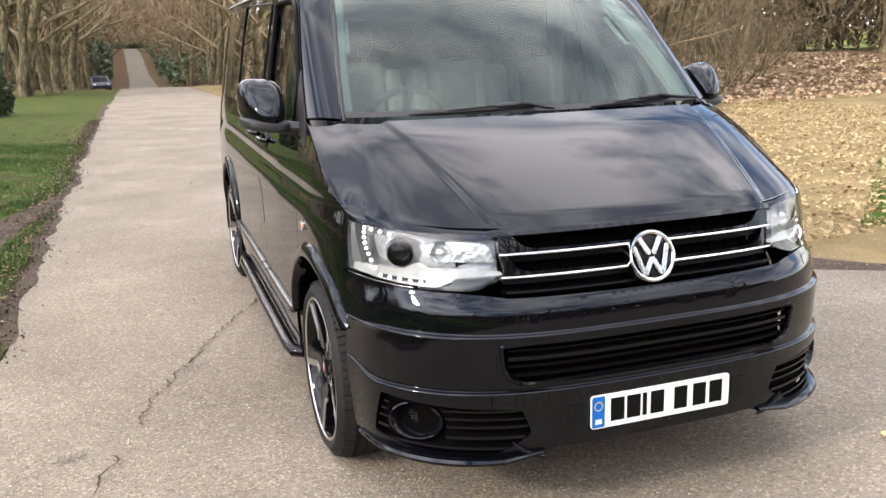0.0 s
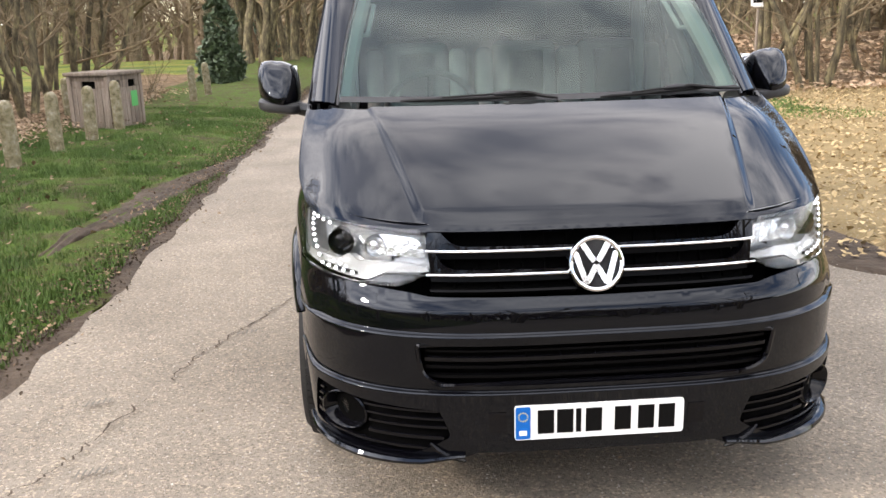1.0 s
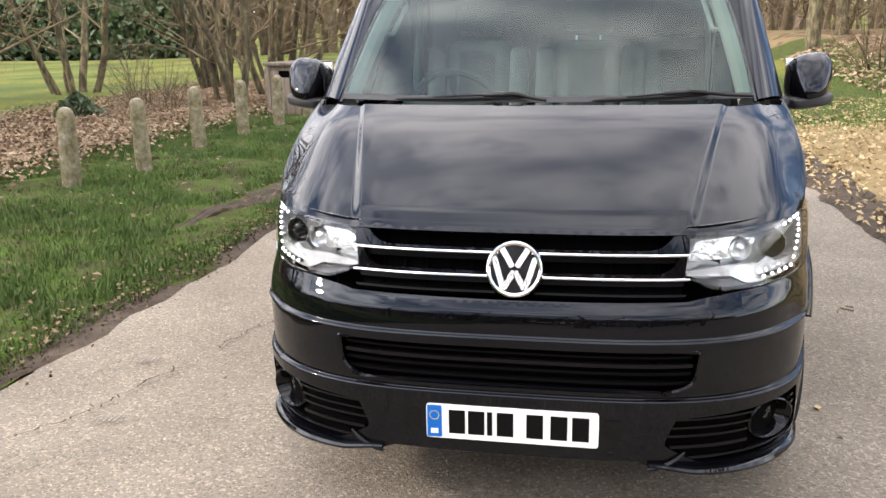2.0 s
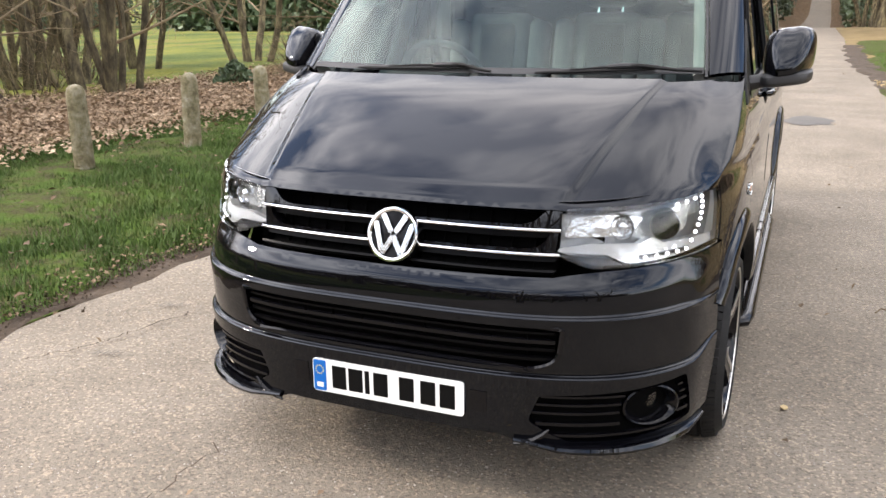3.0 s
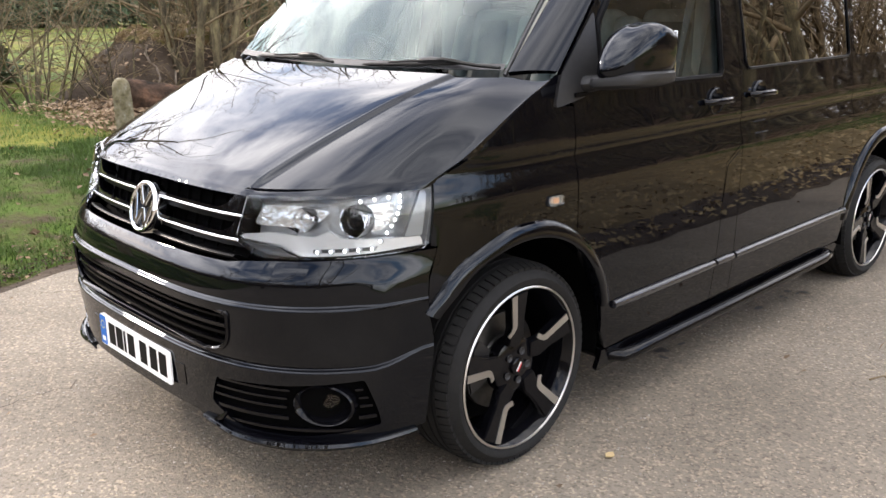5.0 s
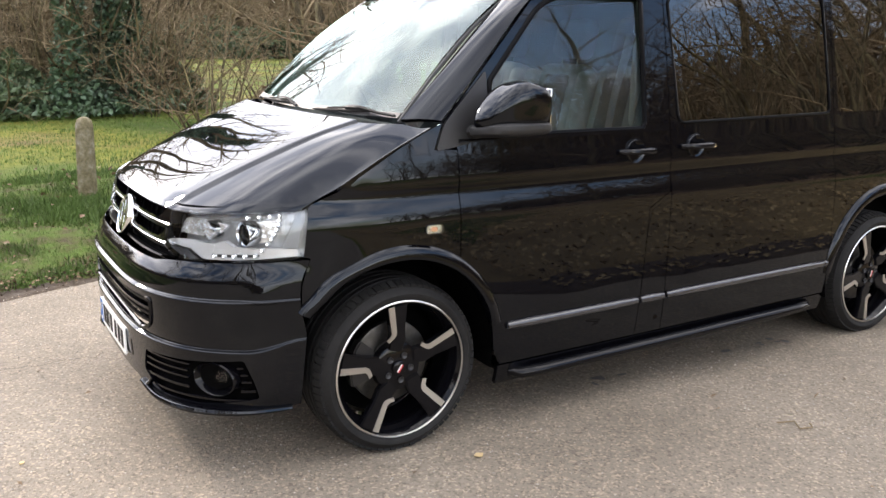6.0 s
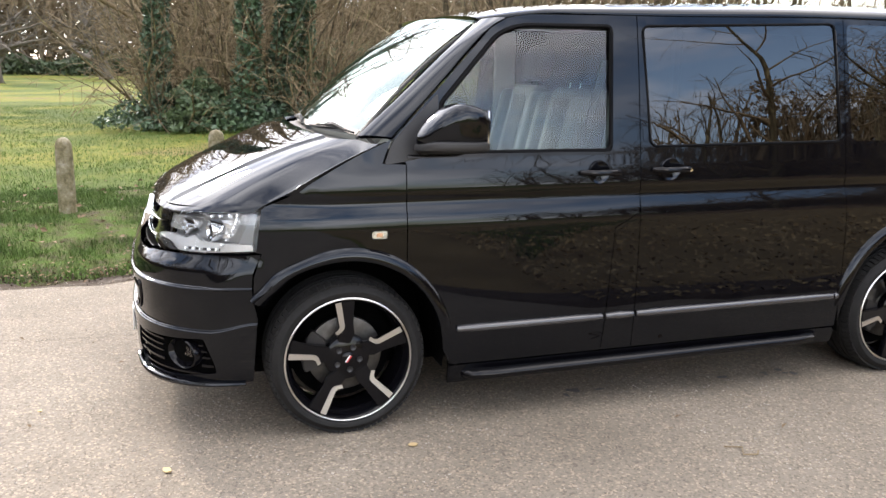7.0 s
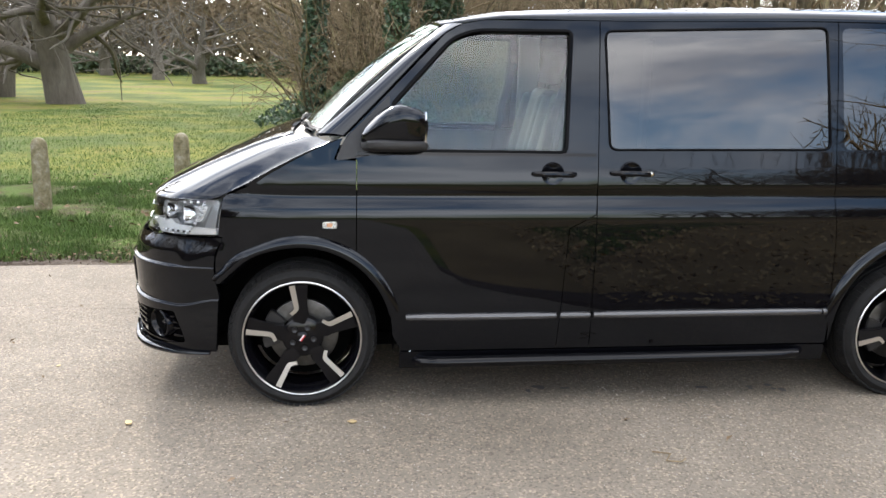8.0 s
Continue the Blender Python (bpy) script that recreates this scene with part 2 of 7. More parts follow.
LITTER_G = varied(material("leaf_litter_ground", (0.2, 0.14, 0.09), 0.95, spec=0.1), [(0.3, (0.071, 0.047, 0.027)), (0.55, (0.140, 0.094, 0.054)), (0.8, (0.230, 0.164, 0.097))], 2.6, 10, rough=(0.8, 1.0), bump=0.025, bump_scale=30, fine=0.4, fine_scale=40)
SAND_G = varied(material("sandy_gravel", (0.3, 0.2, 0.1), 0.95, spec=0.1), [(0.25, (0.134, 0.098, 0.048)), (0.5, (0.200, 0.148, 0.073)), (0.75, (0.274, 0.207, 0.107))], 1.0, 10, rough=(0.8, 1.0), bump=0.015, bump_scale=40, fine=0.4, fine_scale=45)
BARK = varied(material("grey_green_bark", (0.13, 0.105, 0.07), 0.95, spec=0.12), [(0.34, (0.045, 0.038, 0.026)), (0.5, (0.108, 0.090, 0.056)), (0.66, (0.235, 0.200, 0.108))], 7, 10, rough=(0.8, 1.0), bump=0.03, bump_scale=26, per_object=0.35, stretch=(1, 1, 0.35), fine=0.4, fine_scale=45)
TWIG = varied(material("twig_bark", (0.26, 0.2, 0.13), 0.95, spec=0.15), [(0.3, (0.137, 0.101, 0.061)), (0.7, (0.245, 0.191, 0.119))], 3, 4, rough=(0.8, 1.0), per_object=0.3)
IVY = varied(material("ivy_leaf", (0.05, 0.09, 0.045), 0.45), [(0.3, (0.03, 0.06, 0.034)), (0.7, (0.075, 0.125, 0.06))], 3, 4, rough=(0.3, 0.6), per_object=0.5)
SHRUB = varied(material("shrub_leaf", (0.04, 0.07, 0.03), 0.55), [(0.3, (0.04, 0.065, 0.03)), (0.7, (0.09, 0.13, 0.055))], 2, 4, rough=(0.4, 0.7), per_object=0.5)
BLADE = varied(material("grass_blade", (0.12, 0.18, 0.04), 0.7, spec=0.25), [(0.3, (0.050, 0.092, 0.018)), (0.6, (0.084, 0.140, 0.028)), (0.8, (0.145, 0.150, 0.048))], 1.2, 4, rough=(0.5, 0.8), per_object=0.4)
LEAF = varied(material("fallen_leaf", (0.25, 0.15, 0.08), 0.8, spec=0.2), [(0.3, (0.165, 0.112, 0.068)), (0.55, (0.300, 0.212, 0.135)), (0.8, (0.460, 0.360, 0.250))], 1.6, 3, rough=(0.6, 0.9), per_object=0.6)
CONCRETE = varied(material("lichened_concrete", (0.3, 0.27, 0.21), 0.95, spec=0.2), [(0.32, (0.095, 0.082, 0.046)), (0.46, (0.175, 0.150, 0.085)), (0.60, (0.245, 0.218, 0.150)), (0.72, (0.36, 0.335, 0.265))], 11, 12, rough=(0.85, 1.0), bump=0.008, bump_scale=60, fine=0.5, fine_scale=38, per_object=0.15)
TIMBER = varied(material("weathered_timber", (0.15, 0.11, 0.08), 0.9, spec=0.2), [(0.3, (0.115, 0.090, 0.070)), (0.7, (0.250, 0.205, 0.165))], 5, 8, rough=(0.75, 0.95), stretch=(4, 4, 0.4), fine=0.3, fine_scale=40, per_object=0.25)
GRIT = varied(material("pale_grit", (0.4, 0.36, 0.3), 0.7), [(0.3, (0.187, 0.162, 0.128)), (0.7, (0.468, 0.425, 0.357))], 9, 3, rough=(0.5, 0.8), per_object=0.6)
STAIN = material("dark_wet_stain", (0.035, 0.031, 0.028), 0.5)
SCUFF = material("rubber_scuff", (0.13, 0.115, 0.095), 0.9)
GREEN = material("green_label", (0.06, 0.30, 0.08), 0.5)
CARBLUE = material("far_car_paint", (0.05, 0.06, 0.08), 0.25, 0.3)
CHIP = varied(material("pale_wood_chip", (0.6, 0.46, 0.28), 0.8, spec=0.2), [(0.3, (0.245, 0.168, 0.083)), (0.55, (0.394, 0.296, 0.154)), (0.8, (0.503, 0.403, 0.237))], 1.6, 3, rough=(0.6, 0.9), per_object=0.4)
LOGWOOD = varied(material("rotten_log", (0.12, 0.07, 0.045), 0.9, spec=0.15), [(0.40, (0.016, 0.012, 0.009)), (0.54, (0.058, 0.036, 0.024)), (0.68, (0.125, 0.070, 0.043))], 3.5, 10, rough=(0.8, 1.0), bump=0.03, bump_scale=16, fine=0.4, fine_scale=30)
OAKBARK = varied(material("dark_oak_bark", (0.1, 0.085, 0.065), 0.95), [(0.3, (0.07, 0.058, 0.045)), (0.7, (0.15, 0.13, 0.10))], 3, 8, rough=(0.85, 1.0), bump=0.03, bump_scale=8, stretch=(1, 1, 0.3), fine=0.25, fine_scale=14)
BROWNLEAF = varied(material("dull_brown_leaf", (0.2, 0.14, 0.09), 0.85, spec=0.2), [(0.3, (0.091, 0.059, 0.035)), (0.7, (0.210, 0.147, 0.091))], 1.6, 3, rough=(0.6, 0.9), per_object=0.5)
MOSS = varied(material("mossy_turf", (0.1, 0.1, 0.03), 0.95, spec=0.1), [(0.35, (0.060, 0.038, 0.022)), (0.5, (0.115, 0.078, 0.036)), (0.65, (0.10, 0.098, 0.032))], 4, 8, rough=(0.85, 1.0), bump=0.03, bump_scale=25, fine=0.4, fine_scale=40)
ROOT = varied(material("pale_root", (0.2, 0.16, 0.12), 0.9, spec=0.15), [(0.3, (0.12, 0.09, 0.065)), (0.7, (0.30, 0.25, 0.20))], 8, 6, rough=(0.8, 1.0))
DAMP = varied(material("damp_asphalt", (0.08, 0.07, 0.055), 0.6), [(0.3, (0.034, 0.028, 0.021)), (0.7, (0.062, 0.052, 0.04))], 3, 8, rough=(0.45, 0.7), fine=0.3, fine_scale=60)
RUB = material("satin_black_rubbing_strip", (0.03, 0.03, 0.032), 0.2, 0, 0.0, 1.0)


# ---- building helpers ----
from mathutils.geometry import delaunay_2d_cdt

def part(name, bm, mat, parent=None, label="", smooth=True):
    """Links a bmesh, or a ready mesh, as one object under a thing or a part."""
    if isinstance(bm, bmesh.types.BMesh):
        me = bpy.data.meshes.new(name)
        bm.to_mesh(me)
        bm.free()
        if smooth:
            for p in me.polygons:
                p.use_smooth = True
            me.set_sharp_from_angle(angle=radians(35))
    else:
        me = bm
    for m in (mat if isinstance(mat, (list, tuple)) else [mat]):
        me.materials.append(m)
    ob = new(name, me)
    if parent:
        ob.parent = parent
    if label:
        tagged(ob, label)
    return ob


def empty(name, m=None):
    ob = new(name)
    ob.empty_display_size = 0.1
    if m is not None:
        ob.matrix_world = m
    return ob


def box(x0, x1, y0, y1, z0, z1, r=0.0, bm=None, m=None, seg=2):
    bm = bm or bmesh.new()
    g = bmesh.ops.create_cube(bm, size=1.0)
    bmesh.ops.transform(bm, matrix=Matrix.LocRotScale(((x0 + x1) / 2, (y0 + y1) / 2, (z0 + z1) / 2), None, (x1 - x0, y1 - y0, z1 - z0)), verts=g["verts"])
    if r:
        es = list({e for v in g["verts"] for e in v.link_edges})
        out = bmesh.ops.bevel(bm, geom=es, offset=r, segments=seg, affect='EDGES', profile=0.5)
    if m is not None:
        vs = g["verts"] if not r else list({v for f in out["faces"] for v in f.verts} | {v for v in g["verts"] if v.is_valid})
        bmesh.ops.transform(bm, matrix=m, verts=vs)
    return bm


def tube(points, radii, seg=8, bm=None, closed=False, flat=1.0):
    """A round rod along points; radii is one number or one a point."""
    bm = bm or bmesh.new()
    pts = [Vector(p) for p in points]
    n = len(pts)
    rad = [radii] * n if isinstance(radii, (int, float)) else radii
    rings, up = [], Vector((0.12, 0.07, 1)).normalized()
    for i, p in enumerate(pts):
        a, b = (pts[i - 1], pts[(i + 1) % n]) if closed else (pts[max(i - 1, 0)], pts[min(i + 1, n - 1)])
        t = (b - a).normalized()
        if abs(t.dot(up)) > 0.97:
            up = Vector((1, 0.1, 0)).normalized()
        side = t.cross(up).normalized()
        up2 = side.cross(t)
        rings.append([bm.verts.new(p + (side * math.cos(q) + up2 * math.sin(q) * flat) * rad[i]) for q in (2 * math.pi * k / seg for k in range(seg))])
    m = n if closed else n - 1
    for i in range(m):
        r0, r1 = rings[i], rings[(i + 1) % n]
        for k in range(seg):
            bm.faces.new((r0[k], r0[(k + 1) % seg], r1[(k + 1) % seg], r1[k]))
    if not closed:
        bm.faces.new(rings[0][::-1])
        bm.faces.new(rings[-1])
    return bm


def lathe(profile, seg=48, bm=None, axis='x'):
    """Turns (along, radius) pairs round the x axis."""
    bm = bm or bmesh.new()
    rings = []
    for a, r in profile:
        rings.append([bm.verts.new((a, r * math.sin(q), r * math.cos(q))) for q in (2 * math.pi * k / seg for k in range(seg))])
    for r0, r1 in zip(rings, rings[1:]):
        for k in range(seg):
            bm.faces.new((r0[k], r0[(k + 1) % seg], r1[(k + 1) % seg], r1[k]))
    return bm


def prism(outline, depth, to, bm=None):
    """A flat polygon of (a, b) pairs pushed out by depth; to(a, b, c) places it."""
    bm = bm or bmesh.new()
    lo = [bm.verts.new(to(a, b, 0)) for a, b in outline]
    hi = [bm.verts.new(to(a, b, depth)) for a, b in outline]
    n = len(outline)
    bm.faces.new(hi)
    bm.faces.new(lo[::-1])
    for i in range(n):
        bm.faces.new((lo[i], lo[(i + 1) % n], hi[(i + 1) % n], hi[i]))
    bmesh.ops.recalc_face_normals(bm, faces=bm.faces[:])
    return bm


def rounded(points, r, seg=5):
    """A polygon with its corners rounded; r is one radius or one a corner."""
    out, n = [], len(points)
    for i in range(n):
        p, a, b = Vector(points[i]), Vector(points[i - 1]), Vector(points[(i + 1) % n])
        rr = r if isinstance(r, (int, float)) else r[i]
        if rr <= 0:
            out.append((p.x, p.y))
            continue
        da, db = (a - p), (b - p)
        d = min(rr, da.length * 0.45, db.length * 0.45)
        p0, p1 = p + da.normalized() * d, p + db.normalized() * d
        for k in range(seg + 1):
            t = k / seg
            q = p0 * (1 - t) ** 2 + p * 2 * t * (1 - t) + p1 * t * t
            out.append((q.x, q.y))
    return out


def inside(p, loop):
    """Whether the point lies within the loop."""
    hit, n = False, len(loop)
    for i in range(n):
        (x0, y0), (x1, y1) = loop[i], loop[i - 1]
        if (y0 > p[1]) != (y1 > p[1]) and p[0] < (x1 - x0) * (p[1] - y0) / (y1 - y0) + x0:
            hit = not hit
    return hit


def skin(outline, f, step=0.06, thick=0.012, holes=(), flip=False, us=(), vs=()):
    """A sheet-metal panel: the flat outline (u, v), cut fine, laid on the surface f(u, v), with turned-in edges.
    us, vs: lines along which the surface folds, and which want points of their own."""
    coords, edges, loops = [], [], []
    for loop in (outline, *holes):
        dense, n = [], len(loop)
        for i in range(n):
            a, b = Vector(loop[i]), Vector(loop[(i + 1) % n])
            if (b - a).length < 1e-6:
                continue
            cuts = {j / max(1, int((b - a).length / (step * 0.75))) for j in range(max(1, int((b - a).length / (step * 0.75))))}
            for ax, folds in ((0, us), (1, vs)):
                for c in folds:
                    if min(a[ax], b[ax]) + 1e-5 < c < max(a[ax], b[ax]) - 1e-5:
                        cuts.add((c - a[ax]) / (b[ax] - a[ax]))
            dense += [a.lerp(b, t) for t in sorted(cuts)]
        base = len(coords)
        coords += [Vector((p.x, p.y)) for p in dense]
        edges += [(base + i, base + (i + 1) % len(dense)) for i in range(len(dense))]
        loops.append([(p.x, p.y) for p in dense])
    lo = [min(p[k] for p in coords) for k in (0, 1)]
    hi = [max(p[k] for p in coords) for k in (0, 1)]
    grid = []
    for k, folds in ((0, us), (1, vs)):
        g = [c for c in folds if lo[k] < c < hi[k]]
        n = max(2, int((hi[k] - lo[k]) / step))
        g += [c for c in (lo[k] + (hi[k] - lo[k]) * i / n for i in range(1, n)) if all(abs(c - q) > step * 0.3 for q in g)]
        grid.append(sorted(g))
    ring = [(Vector(l[i]), Vector(l[i - 1])) for l in loops for i in range(len(l))]
    for u in grid[0]:
        for v in grid[1]:
            if sum(inside((u, v), l) for l in loops) % 2 == 1 and min((((Vector((u, v)) - a).length) for a, b in ring)) > step * 0.2:
                coords.append(Vector((u, v)))
    pts, _, tris, *_ = delaunay_2d_cdt(coords, edges, [], 0, 1e-6)
    tris = [t for t in tris if sum(inside((sum(pts[i].x for i in t) / 3, sum(pts[i].y for i in t) / 3), l) for l in loops) % 2 == 1]
    h, s = 0.0015, (-1 if flip else 1)
    place, nrm = [], []
    for p in pts:
        du = Vector(f(p.x + h, p.y)) - Vector(f(p.x - h, p.y))
        dv = Vector(f(p.x, p.y + h)) - Vector(f(p.x, p.y - h))
        place.append(Vector(f(p.x, p.y)))
        nrm.append(du.cross(dv).normalized() * s)
    verts, normals, faces = [tuple(p) for p in place], [tuple(n) for n in nrm], []
    count = {}
    for t in tris:
        t = list(t)
        a, b, c = (place[i] for i in t)
        if (b - a).cross(c - b).dot(nrm[t[0]] + nrm[t[1]] + nrm[t[2]]) < 0:
            t.reverse()
        faces.append(t)
        for i in range(3):
            e = (t[i], t[(i + 1) % 3])
            key = (min(e), max(e))
            count[key] = None if key in count else (e, t)
    for entry in count.values():
        if entry is None:
            continue
        (a, b), t = entry
        n = (nrm[a] + nrm[b]).normalized()
        side = (place[b] - place[a]).cross(n)
        if side.length < 1e-9:
            continue
        side.normalize()
        if side.dot((place[a] + place[b]) / 2 - sum((place[i] for i in t), Vector()) / 3) < 0:
            side = -side
        base = len(verts)
        for p, q in ((a, 0), (b, 0), (b, 1), (a, 1)):
            verts.append(tuple(place[p] - nrm[p] * thick * q))
            normals.append(tuple(side))
        loop = [base, base + 1, base + 2, base + 3]
        if (Vector(verts[base + 1]) - Vector(verts[base])).cross(Vector(verts[base + 2]) - Vector(verts[base + 1])).dot(side) < 0:
            loop.reverse()
        faces.append(loop)
    me = bpy.data.meshes.new("panel")
    me.from_pydata(verts, [], faces)
    for p in me.polygons:
        p.use_smooth = True
    me.normals_split_custom_set_from_vertices(normals)
    me.update()
    return me


def raked(ob_or_me):
    """The body sits nose-down by under a degree."""
    me = ob_or_me.data if isinstance(ob_or_me, bpy.types.Object) else ob_or_me
    for v in me.vertices:
        v.co.z += sit(v.co.y, v.co.z)
    return ob_or_me


def smooth_curve(xs, ys):
    """A monotone cubic through the points, as a function."""
    xs, ys = np.array(xs, float), np.array(ys, float)
    d = np.diff(ys) / np.diff(xs)
    m = np.zeros_like(ys)
    m[0], m[-1] = d[0], d[-1]
    for i in range(1, len(xs) - 1):
        m[i] = 0 if d[i - 1] * d[i] <= 0 else 2 * d[i - 1] * d[i] / (d[i - 1] + d[i])
    def at(x):
        x = min(max(x, xs[0]), xs[-1])
        i = min(int(np.searchsorted(xs, x, side='right')) - 1, len(xs) - 2)
        h = xs[i + 1] - xs[i]
        t = (x - xs[i]) / h
        return float((2 * t**3 - 3 * t**2 + 1) * ys[i] + (t**3 - 2 * t**2 + t) * h * m[i] + (-2 * t**3 + 3 * t**2) * ys[i + 1] + (t**3 - t**2) * h * m[i + 1])
    return at


def ease(a, b, x):
    t = min(max((x - a) / (b - a), 0), 1)
    return t * t * (3 - 2 * t)


nose_rise = smooth_curve([0.15, 0.245, 0.285, 0.35, 0.46, 0.50, 0.567, 0.612, 0.651, 0.74, 0.80, 0.88, 0.955, 0.98, 1.1, 1.3], [0.022, 0.024, 0.014, 0.034, 0.033, 0.017, 0.036, 0.036, 0.025, 0.042, 0.028, 0.029, 0.022, 0.016, 0.013, 0.013])
flank_rise = smooth_curve([0.19, 0.285, 0.447, 0.70, 0.875, 0.98, 1.02, 1.05, 1.10, 1.19, 1.27, 1.74, 1.81, 1.9], [-0.005, -0.004, 0.0, 0.006, 0.011, 0.008, 0.006, 0.010, 0.018, 0.024, 0.016, 0.018, 0.012, 0.010])


def sit(y, z):
    """How the body sits over its wheels at (y, z): nose-down by half a degree, the nose a little higher on its springs,
    the roof rising towards the back, the bumper's lower ledge turning up at the wheel."""
    k = ease(0.45, 0.85, y)
    up = nose_rise(z) * (1 - k) + flank_rise(z) * k + 0.007 * (y - 0.9)
    up += 0.018 * ease(2.2, 3.4, y) * ease(1.3, 1.75, z)
    if y < 0.53 and z < 0.70:
        up += 0.036 * math.exp(-((z - 0.47) / 0.09) ** 2) * ease(0.30, 0.50, y)
    return up


# ---- the ground: one sheet to the horizon, with road, verges and clearing laid on it ----
def smoothed_land():
    return smooth_curve([-500, 46, 60, 90, 120, 158, 190, 250, 700], [0, 0, -0.62, -1.30, -0.95, 2.0, 3.4, 4.6, 9.0])


land_y = smoothed_land()


def ground_z(x, y):
    """Flat round the van; the lane dips and climbs far off; the verge lies a little proud; the wood stands on a low bank."""
    z = land_y(y) if y > 46 else 0.0
    off = max(-2.35 - x, 0)
    z += 0.10 * ease(0, 2.0, off) * ease(-2.5, 2.5, y) - 0.35 * ease(9, 30, off)
    if x > 3.5 and y > 15:
        z += 0.9 * ease(15.5, 25, y) * ease(4.5, 8, x)
    return z


def sheet(xs, ys, lift, wobble=0.0, keep=None):
    """A grid of ground between the lines xs and ys (ys may bend with x), lifted by lift."""
    verts, faces = [], []
    for y in ys:
        for x in xs:
            verts.append((x, y, ground_z(x, y) + lift + wobble * noise.noise((x * 0.7, y * 0.7, 3.1))))
    n = len(xs)
    for j in range(len(ys) - 1):
        for i in range(n - 1):
            c = ((xs[i] + xs[i + 1]) / 2, (ys[j] + ys[j + 1]) / 2)
            if keep is None or keep(*c):
                faces.append((j * n + i, j * n + i + 1, (j + 1) * n + i + 1, (j + 1) * n + i))
    me = bpy.data.meshes.new("sheet")
    me.from_pydata(verts, [], faces)
    for p in me.polygons:
        p.use_smooth = True
    return me


def lines(a, b, n):
    return [a + (b - a) * i / n for i in range(n + 1)]


left_edge = smooth_curve([-40, -3, -1.2, -0.4, 0.1, 0.45, 1.2, 2.5, 5, 17, 29, 37, 60, 120, 158, 200], [-1.75, -1.90, -1.99, -2.03, -2.20, -2.35, -2.40, -2.36, -2.33, -2.30, -2.22, -2.05, -1.68, -1.15, -1.3, -1.5])
right_edge = smooth_curve([-40, 1.25, 1.7, 2.2, 2.8, 4.0, 7.5, 13, 22, 30, 60, 120, 158, 200], [30, 30, 4.2, 2.85, 2.42, 2.30, 2.25, 2.25, 1.80, 1.8, 1.4, 1.6, 1.4, 1.2])


def road_left(y):
    base = left_edge(y)
    return base + 0.10 * noise.noise((0.0, y * 0.55, 0.0)) + 0.07 * noise.noise((5.0, y * 2.3, 0.0)) + 0.04 * noise.noise((7.0, y * 6.5, 0.0))


def road_right(y):
    base = right_edge(y)
    return base + 0.12 * noise.noise((9.0, y * 0.9, 0.0)) + 0.05 * noise.noise((15.0, y * 3.1, 0.0))


far_x = lines(-400, -60, 8)[:-1] + lines(-60, 60, 60) + lines(60, 400, 8)[1:]
far_y = lines(-300, -40, 8)[:-1] + lines(-40, 220, 130) + lines(220, 600, 20)[1:]
ground = tagged(part("ground", sheet(far_x, far_y, -0.03), FIELD_G), "sunlit short green and yellowish park grass", "ground", kind="structure")


def strip(name, left, right, ys, nx, lift, mat, label, cat, bump=0.0):
    """A ribbon of ground between two bending edges."""
    verts, faces = [], []
    for j, y in enumerate(ys):
        a, b = left(y), right(y)
        end = min(1, j / 5, (len(ys) - 1 - j) / 5)
        for i in range(nx + 1):
            x = a + (b - a) * i / nx
            e = min(i, nx - i) / nx
            verts.append((x, y, ground_z(x, y) + (lift * min(1, e * 8) * end - 0.03 * (1 - end)) + bump * noise.noise((x * 1.3, y * 1.3, 7)) * min(1, e * 6) * end))
    n = nx + 1
    for j in range(len(ys) - 1):
        for i in range(nx):
            faces.append((j * n + i, j * n + i + 1, (j + 1) * n + i + 1, (j + 1) * n + i))
    me = bpy.data.meshes.new(name)
    me.from_pydata(verts, [], faces)
    for p in me.polygons:
        p.use_smooth = True
    return tagged(part(name, me, mat), label, cat, kind="structure")


road_ys = lines(-40, -6, 20)[:-1] + lines(-6, 30, 180) + lines(30, 205, 70)[1:]
road = strip("road", road_left, lambda y: min(road_right(y), 30), road_ys, 40, 0.012, ASPHALT, "pale worn asphalt lane with gravelly surface and fine cracks", "road", 0.006)
verge_ys = lines(-40, -6, 20)[:-1] + lines(-6, 30, 120) + lines(30, 48, 24)[1:]
verge = strip("verge", lambda y: -6.6 + 0.5 * noise.noise((0, y * 0.3, 4)), lambda y: road_left(y) - 0.02, verge_ys, 30, 0.03, GRASS_G, "short green grass verge with bare muddy patches", "verge", 0.05)
clearing = strip("clearing", lambda y: road_right(y) + 0.02, lambda y: 26.0, lines(1.45, 60, 130), 40, 0.02, SAND_G, "sandy ground strewn with pale wood chips and leaves", "ground", 0.05)


# ---- the van: body surface ----
YC, NOSE_A, NOSE_B, NOSE_N = 1.1, 0.95, 1.02, 3.45
_th = (np.linspace(0, 1, 6001) ** 1.8) * np.pi / 2
_fx, _fy = np.sin(_th) ** (2 / NOSE_N), np.cos(np.minimum(_th, np.pi / 2 - 1e-9)) ** (2 / NOSE_N)
_fy[-1] = 0
_arc = np.concatenate([[0], np.cumsum(np.hypot(np.diff(NOSE_A * _fx), np.diff(NOSE_B * _fy)))])
UC = float(_arc[-1])
_low = smooth_curve([0.15, 0.22, 0.28, 0.45, 0.60, 0.80, 0.88, 0.93, 0.985, 1.005, 1.02, 1.035, 1.05, 1.10, 1.17, 1.24], [0.90, 0.925, 0.937, 0.950, 0.953, 0.952, 0.951, 0.947, 0.9345, 0.9295, 0.9285, 0.9325, 0.9318, 0.9257, 0.9132, 0.898])
_zz = np.arange(0.10, 1.95, 0.001)
